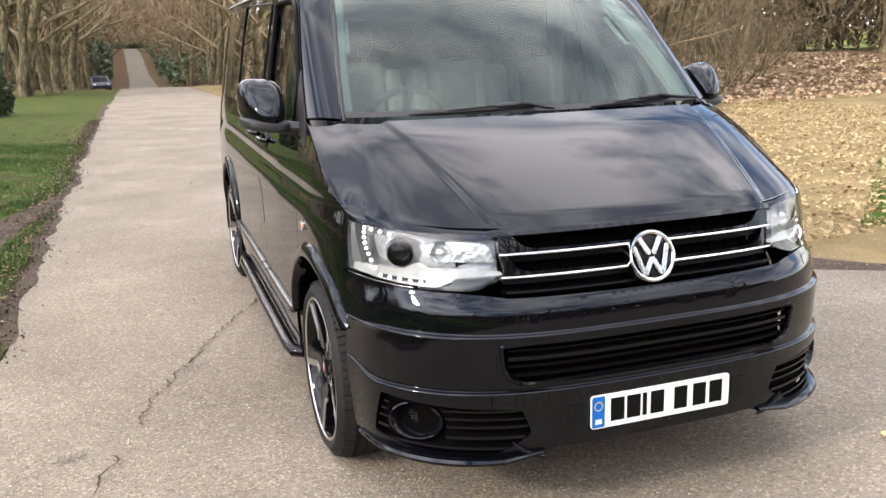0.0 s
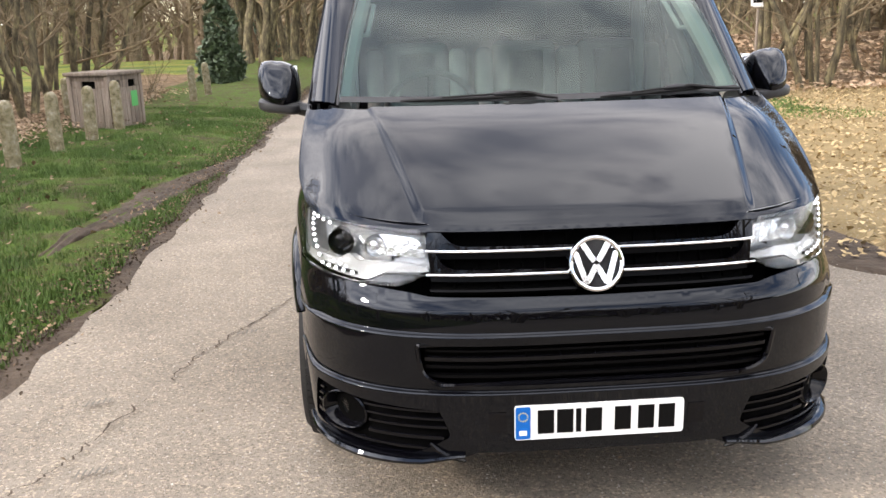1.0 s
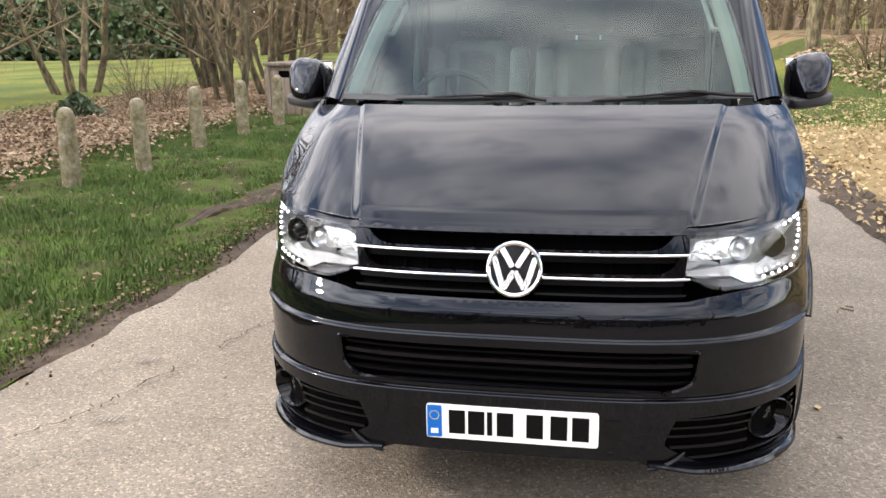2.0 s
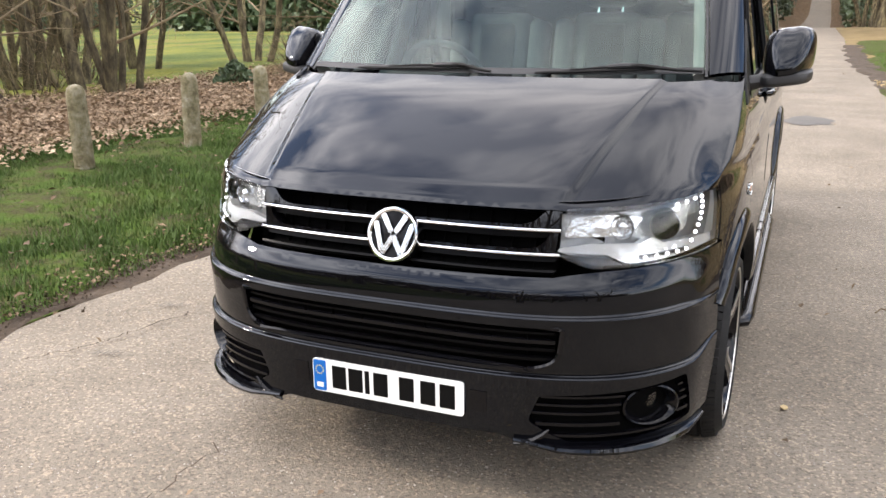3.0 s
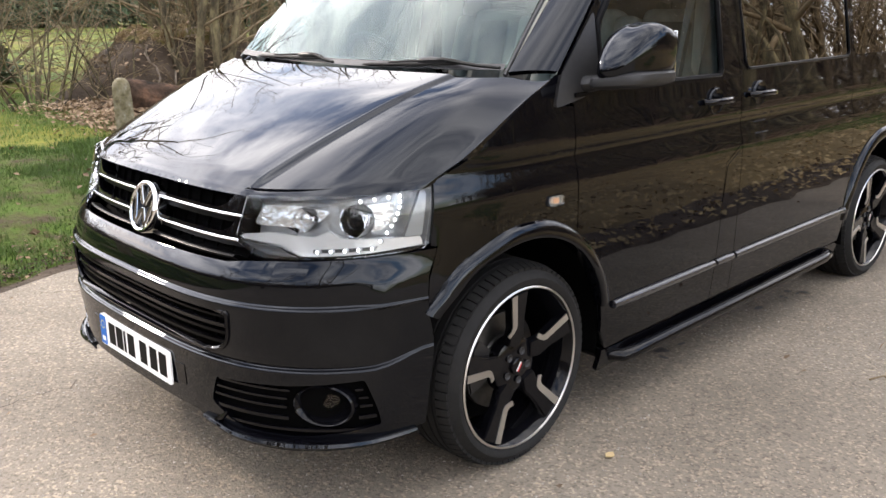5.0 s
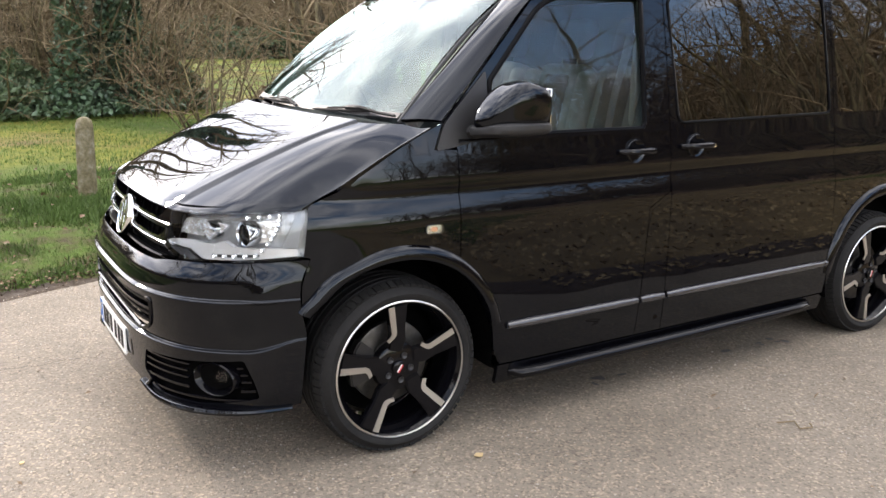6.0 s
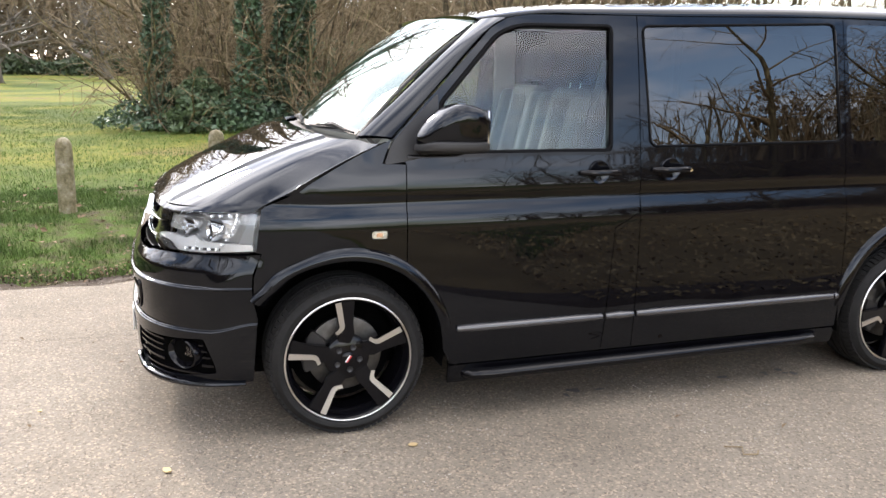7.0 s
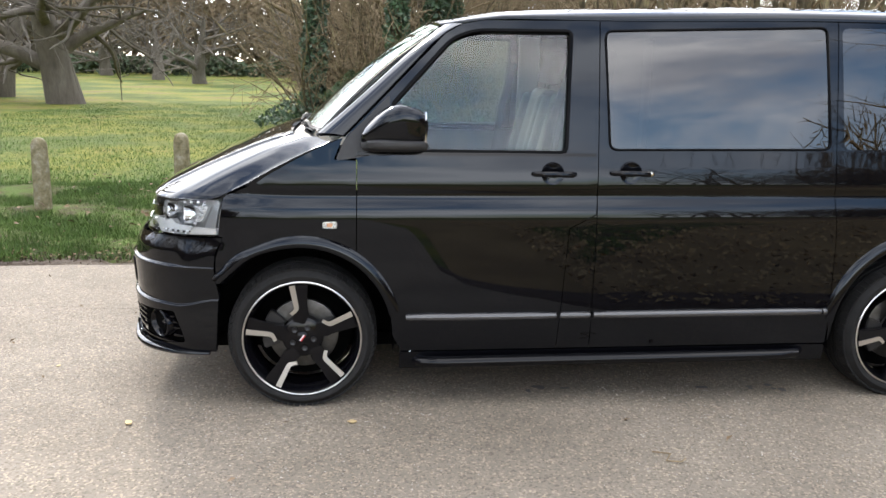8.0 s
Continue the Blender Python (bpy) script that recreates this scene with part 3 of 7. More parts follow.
_ww = np.array([_low(z) if z < 1.16 else 0.9150 - 0.150 * (z - 1.16) - 0.055 * (z - 1.16) ** 2 for z in _zz])
_bell = np.exp(-0.5 * (np.arange(-30, 31) / 7.0) ** 2)
_ww = np.convolve(np.pad(_ww, 30, mode='edge'), _bell / _bell.sum(), mode='valid')


def half_width(z):
    """Half the van's width at height z: tucked sill, flat flank, crease, leaning glasshouse."""
    return float(np.interp(z, _zz, _ww))


nose_y = smooth_curve([0.15, 0.22, 0.28, 0.36, 0.45, 0.55, 0.66, 0.70, 0.73, 0.755, 0.80, 0.87, 0.95, 1.1], [0.085, 0.05, 0.038, 0.032, 0.026, 0.016, 0.008, 0.014, 0.034, 0.058, 0.075, 0.092, 0.112, 0.15])


def body(u, z, d=0.0):
    """A place on the van's skin: u runs round the nose from the middle and back along the flank, d lies proud of it."""
    s, a = (1 if u >= 0 else -1), abs(u)
    w = half_width(z) + d
    if a < UC:
        fx, fy = float(np.interp(a, _arc, _fx)), float(np.interp(a, _arc, _fy))
        return (s * w * fx, YC - (YC - nose_y(z) + d) * fy, z)
    y = YC + a - UC
    return (s * (w - 0.012 * max(0, y - 1.6) - 0.05 * max(0, y - 3.9) ** 2), y, z)


def at_y(y):
    return float(np.interp(-(YC - y) / NOSE_B, -_fy, _arc)) if y < YC else UC + y - YC


def at_x(x):
    return float(np.interp(x / NOSE_A, _fx, _arc))


def mirrored(poly, s):
    return [(s * u, z) for u, z in poly] if s > 0 else [(-u, z) for u, z in reversed(poly)]


def arch(y0, y1, hub, r, n=14, zc=0.360):
    """Points of the wheel opening from y0 to y1, as (y, z)."""
    a0, a1 = math.acos(max(-1, min(1, (y0 - hub) / r))), math.acos(max(-1, min(1, (y1 - hub) / r)))
    return [(hub + r * math.cos(a0 + (a1 - a0) * k / n), zc + r * math.sin(a0 + (a1 - a0) * k / n)) for k in range(n + 1)]


HUB_F, HUB_R, WHEEL_Z, ARCH_R = 0.877, 3.877, 0.345, 0.418
van = tagged(empty("van"), "glossy black panel van with alloy wheels parked on the lane", "van")


SIDE_FOLDS = (0.86, 0.90, 0.93, 0.955, 0.975, 0.99, 1.003, 1.01, 1.018, 1.025, 1.033, 1.045)


def flank(poly):
    return [(at_y(y), z) for y, z in poly]


def on_side(name, poly, s, mat=None, d=0.0, step=0.06, thick=0.014, holes=(), label="", parent=None, r=0.0):
    f = lambda u, z: body(u, z, d)
    o = mirrored(flank(poly), s)
    if r:
        o = rounded(o, r)
    hs = [mirrored(flank(h), s) for h in holes]
    return part(name, raked(skin(o, f, step, thick, hs, vs=SIDE_FOLDS)), mat or PAINT, parent or van, label)


shut_z = smooth_curve([0.49, 0.56, 0.72, 0.95, 1.06], [0.984, 1.015, 1.098, 1.207, 1.258])
shut = [(y, shut_z(y)) for y in (0.505, 0.60, 0.70, 0.80, 0.90, 0.98, 1.04, 1.062)]
win_f = rounded([(1.285, 1.195), (1.285, 1.405), (1.555, 1.700), (1.66, 1.738), (2.105, 1.742), (2.085, 1.190)], [0.02, 0.03, 0.05, 0.06, 0.03, 0.03])
win_m = rounded([(2.295, 1.205), (2.265, 1.748), (3.345, 1.768), (3.375, 1.212)], 0.04)
win_r = rounded([(3.445, 1.212), (3.42, 1.768), (4.55, 1.768), (4.60, 1.212)], 0.04)
for s in (1, -1):
    on_side("front_wing", [(0.528, 0.795), (0.505, 0.80)] + shut + [(1.018, 1.155), (1.124, 1.150)] + arch(1.124, 0.528, HUB_F, ARCH_R), s)
    door = on_side("front_door", [(1.1285, 1.150), (1.0735, 1.262), (1.30, 1.490), (1.525, 1.722), (1.60, 1.766), (1.70, 1.788), (2.2375, 1.797), (2.2385, 0.995), (2.2350, 0.922), (2.1105, 0.855), (2.0765, 0.285), (1.335, 0.285)] + arch(1.318, 1.1285, HUB_F, ARCH_R, 8), s, holes=[win_f])
    on_side("fuel_panel", [(2.1140, 0.8525), (2.2390, 0.9195), (2.2390, 0.285), (2.0800, 0.285)], s)
    on_side("sliding_door", [(2.2425, 0.285), (2.2425, 0.922), (2.2425, 1.797), (3.400, 1.800), (3.4065, 1.02), (3.4295, 0.80), (3.4425, 0.285)], s, holes=[win_m])
    on_side("rear_quarter", [(3.4045, 1.800), (4.72, 1.79), (4.80, 1.20), (4.80, 0.30), (4.32, 0.30)] + arch(4.293, 3.477, HUB_R, ARCH_R) + [(3.455, 0.285), (3.4465, 0.285), (3.4335, 0.80), (3.4105, 1.02)], s, holes=[win_r])
    # glass and its seals
    pane = on_side("door_glass", [(y, z) for y, z in win_f], s, CLEAR, -0.012, thick=0.004, parent=door, label="clear tinted door glass")
    pane.visible_shadow = False
    g2 = on_side("side_window", [(y, z) for y, z in win_m], s, PRIVACY, -0.002, thick=0.004, label="black privacy glass")
    g3 = on_side("side_window", [(y, z) for y, z in win_r], s, PRIVACY, -0.002, thick=0.004, label="black privacy glass")

    def seal(name, loop, wide, parent_, mat=GRILLE, d=0.002):
        pts = []
        for i, (y, z) in enumerate(loop):
            x, yy, zz = body(s * at_y(y), z, d)
            pts.append((x, yy, zz + sit(yy, zz)))
        return part(name, tube(pts, wide, 6, closed=True), mat, parent_)

    seal("window_seal", win_f, 0.011, door)
    seal("window_seal", win_m, 0.006, van)
    # belt strip and rub strips, each with its own thickness
    on_side("belt_strip", [(1.13, 1.176), (1.13, 1.190), (2.228, 1.188), (2.228, 1.174)], s, GLOSS, 0.010, 0.05, 0.012, parent=door)
    for y0, y1, par in ((1.356, 2.068, door), (2.088, 2.232, van), (2.25, 3.395, van), (3.403, 3.425, van)):
        n = max(2, int((y1 - y0) / 0.1))
        pts = [body(s * at_y(y), 0.447, 0.002) for y in lines(y0, y1, n)]
        part("rub_strip", tube([(x, y, z + sit(y, z)) for x, y, z in pts], [0.015] + [0.0185] * (n - 1) + [0.015], 14), RUB, par)
    # sill below the doors
    on_side("sill", [(1.33, 0.19), (1.33, 0.275), (3.45, 0.275), (3.45, 0.19)], s, PAINT, -0.006, 0.05, 0.02)
    on_side("fuel_flap", [(2.100, 0.690), (2.125, 0.842), (2.226, 0.895), (2.226, 0.690)], s, PAINT, 0.0015, 0.05, 0.004, r=0.012)
    # mirror sail
    on_side("mirror_sail", [(1.026, 1.150), (1.070, 1.252), (1.275, 1.452), (1.275, 1.192), (1.14, 1.165)], s, TRIM, 0.004, 0.05, 0.02, parent=door, r=0.02, label="matt black mirror mounting triangle")

# A-pillars, windscreen, roof, bonnet
pil_out = smooth_curve([0, 0.33, 0.66, 0.9, 1], [1.068, 1.285, 1.505, 1.565, 1.60])
pil_out_z = smooth_curve([0, 0.33, 0.66, 0.9, 1], [1.268, 1.490, 1.712, 1.752, 1.769])
scr_y = smooth_curve([0, 0.33, 0.66, 1], [0.945, 1.135, 1.325, 1.515])
scr_z = smooth_curve([0, 0.33, 0.66, 1], [1.268, 1.440, 1.608, 1.760])
scr_x = smooth_curve([0, 0.33, 0.66, 1], [0.790, 0.758, 0.718, 0.672])


def screen_at(a, t, d=0.0):
    """The windscreen: a across from -1 to 1, t up from 0 to 1."""
    gx, gy, gz = scr_x(t), scr_y(t), scr_z(t)
    cy, cz = 0.835 + 0.64 * t, 1.262 + 0.53 * t
    q = a * a
    bulge = 0.022 * math.sin(math.pi * min(max(t, 0), 1)) + d
    return (a * gx, cy + (gy - cy) * q - bulge * 0.62, cz + (gz - cz) * q + bulge * 0.78)


def pillar_at(t, k):
    """k from the windscreen's edge (0) to the door frame (1)."""
    o_z = pil_out_z(t)
    o = Vector((half_width(o_z), pil_out(t), o_z))
    g = Vector((scr_x(t), scr_y(t), scr_z(t)))
    p = g.lerp(o, k)
    return p + Vector((0.55, -0.55, 0.4)) * 0.055 * k * (1 - k)


for s in (1, -1):
    f2 = (lambda u, v: tuple(pillar_at(v, u))) if s > 0 else (lambda u, v: tuple(Vector((-pillar_at(v, u).x, pillar_at(v, u).y, pillar_at(v, u).z))))
    part("a_pillar", raked(skin([(0.02, 0.0), (0.98, 0.0), (0.98, 1.0), (0.02, 1.0)], f2, 0.1, 0.02, flip=(s < 0))), PAINT, van)
screen = part("windscreen", raked(skin(rounded([(-0.985, 0.01), (0.985, 0.01), (0.985, 0.99), (-0.985, 0.99)], 0.03), screen_at, 0.08, 0.005)), SCREEN, van, "clear raked windscreen reflecting cloud and branches")
screen.visible_shadow = False
part("screen_border", raked(skin([(-0.98, 0.006), (0.98, 0.006), (0.98, 0.040), (-0.98, 0.040)], lambda a, t: screen_at(a, t, 0.0015), 0.05, 0.001)), TRIM, screen, "black printed border along the foot of the glass")
part("screen_seal", tube([screen_at(a, t, 0.003) for a, t in [(-0.99, 0.005 + 0.99 * k / 12) for k in range(13)] + [(-0.99 + 1.98 * k / 16, 0.995) for k in range(1, 17)] + [(0.99, 0.995 - 0.99 * k / 12) for k in range(1, 13)]], 0.008, 6), TRIM, screen)

roof_zc = smooth_curve([1.45, 1.55, 1.7, 1.9, 2.4, 3.2, 4.4, 4.72], [1.790, 1.808, 1.838, 1.860, 1.882, 1.892, 1.886, 1.86])
roof_xe = smooth_curve([1.45, 1.515, 1.56, 1.62, 1.75, 4.72], [0.66, 0.675, 0.78, 0.806, 0.803, 0.766])
roof_ze = smooth_curve([1.45, 1.515, 1.60, 1.70, 1.8, 4.72], [1.752, 1.760, 1.772, 1.790, 1.798, 1.796])


def roof_at(t, v):
    y = 1.478 + 3.24 * v + 0.04 * t * t * (1 - v) ** 8
    q = t * math.pi / 2
    e = 2 / 2.7
    sx, cz = math.copysign(abs(math.sin(q)) ** e, q), abs(math.cos(q)) ** e
    return (roof_xe(y) * sx, y, roof_ze(y) + (roof_zc(y) - roof_ze(y)) * cz)


part("roof", raked(skin([(-0.995, 0), (0.995, 0), (0.995, 1), (-0.995, 1)], roof_at, 0.045, 0.02)), PAINT, van)
ring_z = [0.30, 0.60, 0.95, 1.05, 1.25, 1.50, 1.70, 1.80, 1.86]
ring = [(body(at_y(4.72), min(z, 1.79))[0] - (0.0 if z < 1.79 else 0.10 if z < 1.85 else 0.35), z) for z in ring_z]
part("rear_door", prism(ring + [(-x, z) for x, z in reversed(ring)], 0.10, lambda a, b, c: (a, 4.70 + c, b + 0.05)), PAINT, van)

U_HOOD = at_y(0.508)
W_FOLD = at_x(0.50) / U_HOOD
hood_back = smooth_curve([0, W_FOLD, 1.0, 1.2], [0, 0.755, 1.0, 1.1])


def hood_at(w, v):
    aw = abs(w)
    lip = 0.955 + 0.030 * ease(0.50, 1.0, aw)
    fx, fy, _ = body(w * U_HOOD, lip)
    rx, ry, rz = 0.872 * math.copysign(hood_back(aw), w), 0.80 + 0.25 * aw ** 2.4, 1.252 + 0.004 * aw
    k = min(max(v, -0.05), 1.05)
    x, y = fx + (rx - fx) * k, fy + (ry - fy) * k
    g = k + 0.075 * math.sin(math.pi * k)
    mid = lip + (rz - lip) * g
    edge = shut_z(y) + 0.002
    t = ease(0.80, 1.0, aw)
    x += (math.copysign(body(at_y(y), min(edge, 1.26))[0], w) - x) * t if aw > 0.8 else 0.0
    z = mid + (edge - mid) * t
    z += 0.012 * (1 - ease(W_FOLD - 0.012, W_FOLD + 0.03, aw)) * (0.4 + 0.6 * ease(0, 0.12, k))
    z -= 0.016 * math.exp(-max(k, 0) / 0.028)
    return (x, y, z)


part("bonnet", raked(skin([(-1, 0.0), (1, 0.0), (1, 0.985), (-1, 0.985)], hood_at, 0.04, 0.02, us=[q * (W_FOLD + e) for q in (1, -1) for e in (-0.012, 0.0, 0.009, 0.018, 0.03)], vs=(0.0035, 0.007, 0.0115, 0.017, 0.025, 0.035, 0.05, 0.08, 0.12))), PAINT, van, "glossy black bonnet with two pressed crease lines")
# plenum between bonnet and windscreen
plen = bmesh.new()
rows = [[plen.verts.new(p) for p in (hood_at(a, 0.96)[:2] + (1.235,), (screen_at(a * 0.985, 0.02)[0] * (1.0 + 0.06 * abs(a)), screen_at(a, 0.02)[1] + 0.01, 1.262))] for a in [i / 14 - 1 for i in range(29)]]
for r0, r1 in zip(rows, rows[1:]):
    plen.faces.new((r0[0], r1[0], r1[1], r0[1]))
part("scuttle", plen, TRIM, van, "matt black plastic scuttle below the windscreen")

# ---- bumper and front ----
proud = smooth_curve([0.15, 0.456, 0.461, 0.467, 0.646, 0.651, 0.657, 0.80], [0.030, 0.030, 0.0285, 0.015, 0.015, 0.0135, 0.0, 0.0])


def bumper_at(u, z, d=0.0):
    fade = 0.015 * ease(at_y(0.33), at_y(0.42), abs(u)) * ease(0.640, 0.658, z) * (1 - ease(0.66, 0.76, z))
    return body(u, z, (proud(z) + fade) * (1 - 0.6 * ease(at_y(0.35), at_y(0.52), abs(u))) + d)


half = [(at_x(0.50), 0.742), (at_x(0.56), 0.752), (at_x(0.64), 0.762), (at_x(0.76), 0.772), (at_y(0.49), 0.787), (at_y(0.5245), 0.790), (at_y(0.5245), 0.585), (at_y(0.531), 0.545), (at_y(0.536), 0.500), (at_y(0.533), 0.450), (at_y(0.508), 0.255), (at_y(0.40), 0.240), (at_x(0.72), 0.240), (at_x(0.42), 0.255), (at_x(0.36), 0.285)]
outline = [(0.0, 0.738)] + half + [(0.0, 0.285)] + [(-u, z) for u, z in reversed(half)]
low_grille = rounded([(-at_x(0.535), 0.612), (at_x(0.535), 0.612), (at_x(0.525), 0.525), (at_x(0.46), 0.500), (-at_x(0.46), 0.500), (-at_x(0.525), 0.525)], [0.012, 0.012, 0.05, 0.04, 0.04, 0.05])
fog_hole = rounded([(at_x(0.47), 0.405), (at_x(0.70), 0.418), (at_y(0.345), 0.432), (at_y(0.385), 0.300), (at_x(0.72), 0.272), (at_x(0.56), 0.272), (at_x(0.44), 0.325)], 0.012)
bumper = part("front_bumper", raked(skin(outline, bumper_at, 0.035, 0.02, [low_grille, fog_hole, [(-u, z) for u, z in reversed(fog_hole)]], vs=(0.440, 0.4545, 0.4575, 0.4605, 0.4635, 0.4665, 0.4695, 0.632, 0.6445, 0.6475, 0.6505, 0.6535, 0.6565, 0.6595, 0.70, 0.715, 0.73))), PAINT, van, "gloss black deep front bumper with sharp ledges")


def front_panel(name, poly, d, mat, parent, thick=0.01, step=0.05, label="", f=None):
    f = f or bumper_at
    return part(name, raked(skin(poly, lambda u, z: f(u, z, d), step, thick)), mat, parent, label)


def bar(name, x0, x1, z, h, d, mat, parent, thick=0.014, f=None):
    """A horizontal slat on the nose from x0 to x1."""
    u0, u1 = math.copysign(at_x(abs(x0)), x0), math.copysign(at_x(abs(x1)), x1)
    return front_panel(name, [(u0, z - h / 2), (u1, z - h / 2), (u1, z + h / 2), (u0, z + h / 2)], d, mat, parent, thick, 0.04, "", f)


# a near-black sheet stands in for the shade deep in the intake
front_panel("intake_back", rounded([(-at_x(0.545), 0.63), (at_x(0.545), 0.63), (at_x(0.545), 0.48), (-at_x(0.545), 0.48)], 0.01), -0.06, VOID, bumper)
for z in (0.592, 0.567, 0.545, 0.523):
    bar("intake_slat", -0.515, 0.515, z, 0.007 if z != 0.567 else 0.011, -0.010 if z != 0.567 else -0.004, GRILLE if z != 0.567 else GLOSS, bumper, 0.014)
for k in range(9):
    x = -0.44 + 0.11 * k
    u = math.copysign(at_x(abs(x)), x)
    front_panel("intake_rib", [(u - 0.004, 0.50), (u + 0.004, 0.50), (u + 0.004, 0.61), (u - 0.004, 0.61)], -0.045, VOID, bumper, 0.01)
front_trim = []
for u, z in low_grille:
    x, y, zz = bumper_at(u, z, 0.0)
    front_trim.append((x, y, zz + sit(y, zz)))
part("intake_rim", tube(front_trim, 0.008, 6, closed=True), GLOSS, bumper)

for s in (1, -1):
    hole = fog_hole if s > 0 else [(-u, z) for u, z in reversed(fog_hole)]
    mu, mz = sum(u for u, z in hole) / len(hole), sum(z for u, z in hole) / len(hole)
    # near-black sheet in place of the shade within the fog-lamp hole
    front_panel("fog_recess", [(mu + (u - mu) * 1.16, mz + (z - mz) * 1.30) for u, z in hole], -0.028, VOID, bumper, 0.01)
    for k, z in enumerate((0.400, 0.373, 0.346, 0.319, 0.292)):
        x0 = (0.475, 0.462, 0.452, 0.462, 0.505)[k]
        u0, u1 = at_x(x0), at_y((0.34, 0.352, 0.362, 0.372, 0.380)[k])
        lamp_in, lamp_out = at_x(0.765) - (0.090, 0.100, 0.102, 0.098, 0.0)[k], at_x(0.765) + (0.090, 0.100, 0.102, 0.098, 0.0)[k]
        for ua, ub in ((u0, lamp_in), (lamp_out, u1)):
            if ub - ua > 0.02:
                q = [(s * ua, z - 0.0035), (s * ub, z - 0.0035), (s * ub, z + 0.0035), (s * ua, z + 0.0035)]
                front_panel("fog_slat", q if s > 0 else q[::-1], -0.004, GLOSS, bumper, 0.012, 0.03)
    # fog lamp in its round bezel
    fx, fy, fz = bumper_at(s * at_x(0.765), 0.350, 0.0)
    axis = Vector((s * 0.60, -0.80, 0.0)).normalized()
    turn = axis.to_track_quat('X', 'Z').to_matrix().to_4x4()
    m = Matrix.Translation((fx, fy, fz + sit(fy, fz))) @ turn
    bz = lathe([(-0.065, 0.0), (-0.065, 0.040), (-0.055, 0.046), (-0.022, 0.064), (-0.012, 0.070), (-0.008, 0.074), (-0.012, 0.079), (-0.03, 0.083), (-0.06, 0.083)], 32)
    bmesh.ops.transform(bz, matrix=m @ Matrix.Diagonal((1, 1.15, 0.82, 1)), verts=bz.verts[:])
    bezel = part("fog_lamp", bz, GLOSS, bumper, "round fog lamp in a gloss black bezel")
    gl = lathe([(-0.030, 0.0), (-0.030, 0.015), (-0.033, 0.030), (-0.042, 0.043), (-0.05, 0.045)], 24)
    bmesh.ops.transform(gl, matrix=m @ Matrix.Translation((-0.002, 0, 0.010)), verts=gl.verts[:])
    part("fog_glass", gl, LENS, bezel)
    rf = lathe([(-0.062, 0.0), (-0.060, 0.02), (-0.044, 0.041)], 24)
    bmesh.ops.transform(rf, matrix=m @ Matrix.Translation((-0.002, 0, 0.010)), verts=rf.verts[:])
    part("reflector", rf, LAMPDARK, bezel)
    # corner splitter
    pts = []
    us = [at_x(0.40) + (at_y(0.48) - at_x(0.40)) * k / 16 for k in range(17)]
    for k, u in enumerate(us):
        x, y, z = bumper_at(s * u, 0.244 + 0.028 * (1 - ease(0, 0.22, k / 16)), 0.002 + 0.012 * math.sin(math.pi * min(1, k / 14)))
        pts.append((x, y, z + sit(y, z)))
    part("splitter", tube(pts, [0.012 + 0.012 * math.sin(math.pi * k / 16) for k in range(17)], 10, flat=0.7), PAINT, bumper)
    pts = []
    for k in range(6):
        x, y, z = bumper_at(s * at_x(0.40 + 0.10 * k / 5), 0.246 + 0.064 * (k / 5) ** 1.3, 0.004)
        pts.append((x, y, z + sit(y, z)))
    part("winglet", tube(pts, [0.004, 0.008, 0.009, 0.009, 0.008, 0.004], 6), GLOSS, bumper)
    # washer jet cover
    q = rounded([(at_x(0.655), 0.718), (at_x(0.735), 0.718), (at_x(0.735), 0.745), (at_x(0.655), 0.745)], 0.006)
    front_panel("washer_cover", q if s > 0 else [(-u, z) for u, z in reversed(q)], 0.0014, PAINT, bumper, 0.004)

# number plate
plate = tagged(empty("number_plate"), "white front number plate with blue band and plain dark bars")
plate.parent = van
PY, PZ = 0.000, 0.394
plate_to = lambda a, b, c: (a, PY - c, PZ + b)
part("plate_base", prism(rounded([(-0.26, -0.0555), (0.26, -0.0555), (0.26, 0.0555), (-0.26, 0.0555)], 0.012), 0.006, plate_to), PLATE, plate, smooth=False)
part("blue_band", prism(rounded([(-0.257, -0.052), (-0.212, -0.052), (-0.212, 0.052), (-0.257, 0.052)], 0.006), 0.0012, lambda a, b, c: (a, PY - 0.006 - c, PZ + b)), BLUE, plate, "blue band with a ring of small yellow dots", smooth=False)
dots = bmesh.new()
for k in range(12):
    q = k * math.pi / 6
    prism([(-0.2345 + 0.014 * math.cos(q) + 0.0022 * math.cos(w), 0.020 + 0.014 * math.sin(q) + 0.0022 * math.sin(w)) for w in (j * math.pi / 3 for j in range(6))], 0.0006, lambda a, b, c: (a, PY - 0.0073 - c, PZ + b), dots)
part("ring_of_dots", dots, YELLOW, plate, smooth=False)
part("band_letters", prism([(-0.246, -0.040), (-0.223, -0.040), (-0.223, -0.024), (-0.246, -0.024)], 0.0006, lambda a, b, c: (a, PY - 0.0073 - c, PZ + b)), PLATE, plate, smooth=False)
for x0 in (-0.190, -0.131, -0.073, -0.043, 0.046, 0.118, 0.182):
    w = 0.050 if x0 != -0.073 else 0.016
    part("dark_bar", prism([(x0, -0.0375), (x0 + w, -0.0375), (x0 + w, 0.0395), (x0, 0.0395)], 0.0006, lambda a, b, c: (a, PY - 0.0061 - c, PZ + b)), INK, plate, smooth=False)
# flush dark panels stand in for the shade of shallow recesses beside the plate
for x in (-0.325, 0.268):
    front_panel("recess_shade_panel", [(math.copysign(at_x(abs(x)), x), 0.335), (math.copysign(at_x(abs(x + 0.05)), x), 0.335), (math.copysign(at_x(abs(x + 0.05)), x), 0.400), (math.copysign(at_x(abs(x)), x), 0.400)], 0.002, GLOSS, bumper, 0.003)

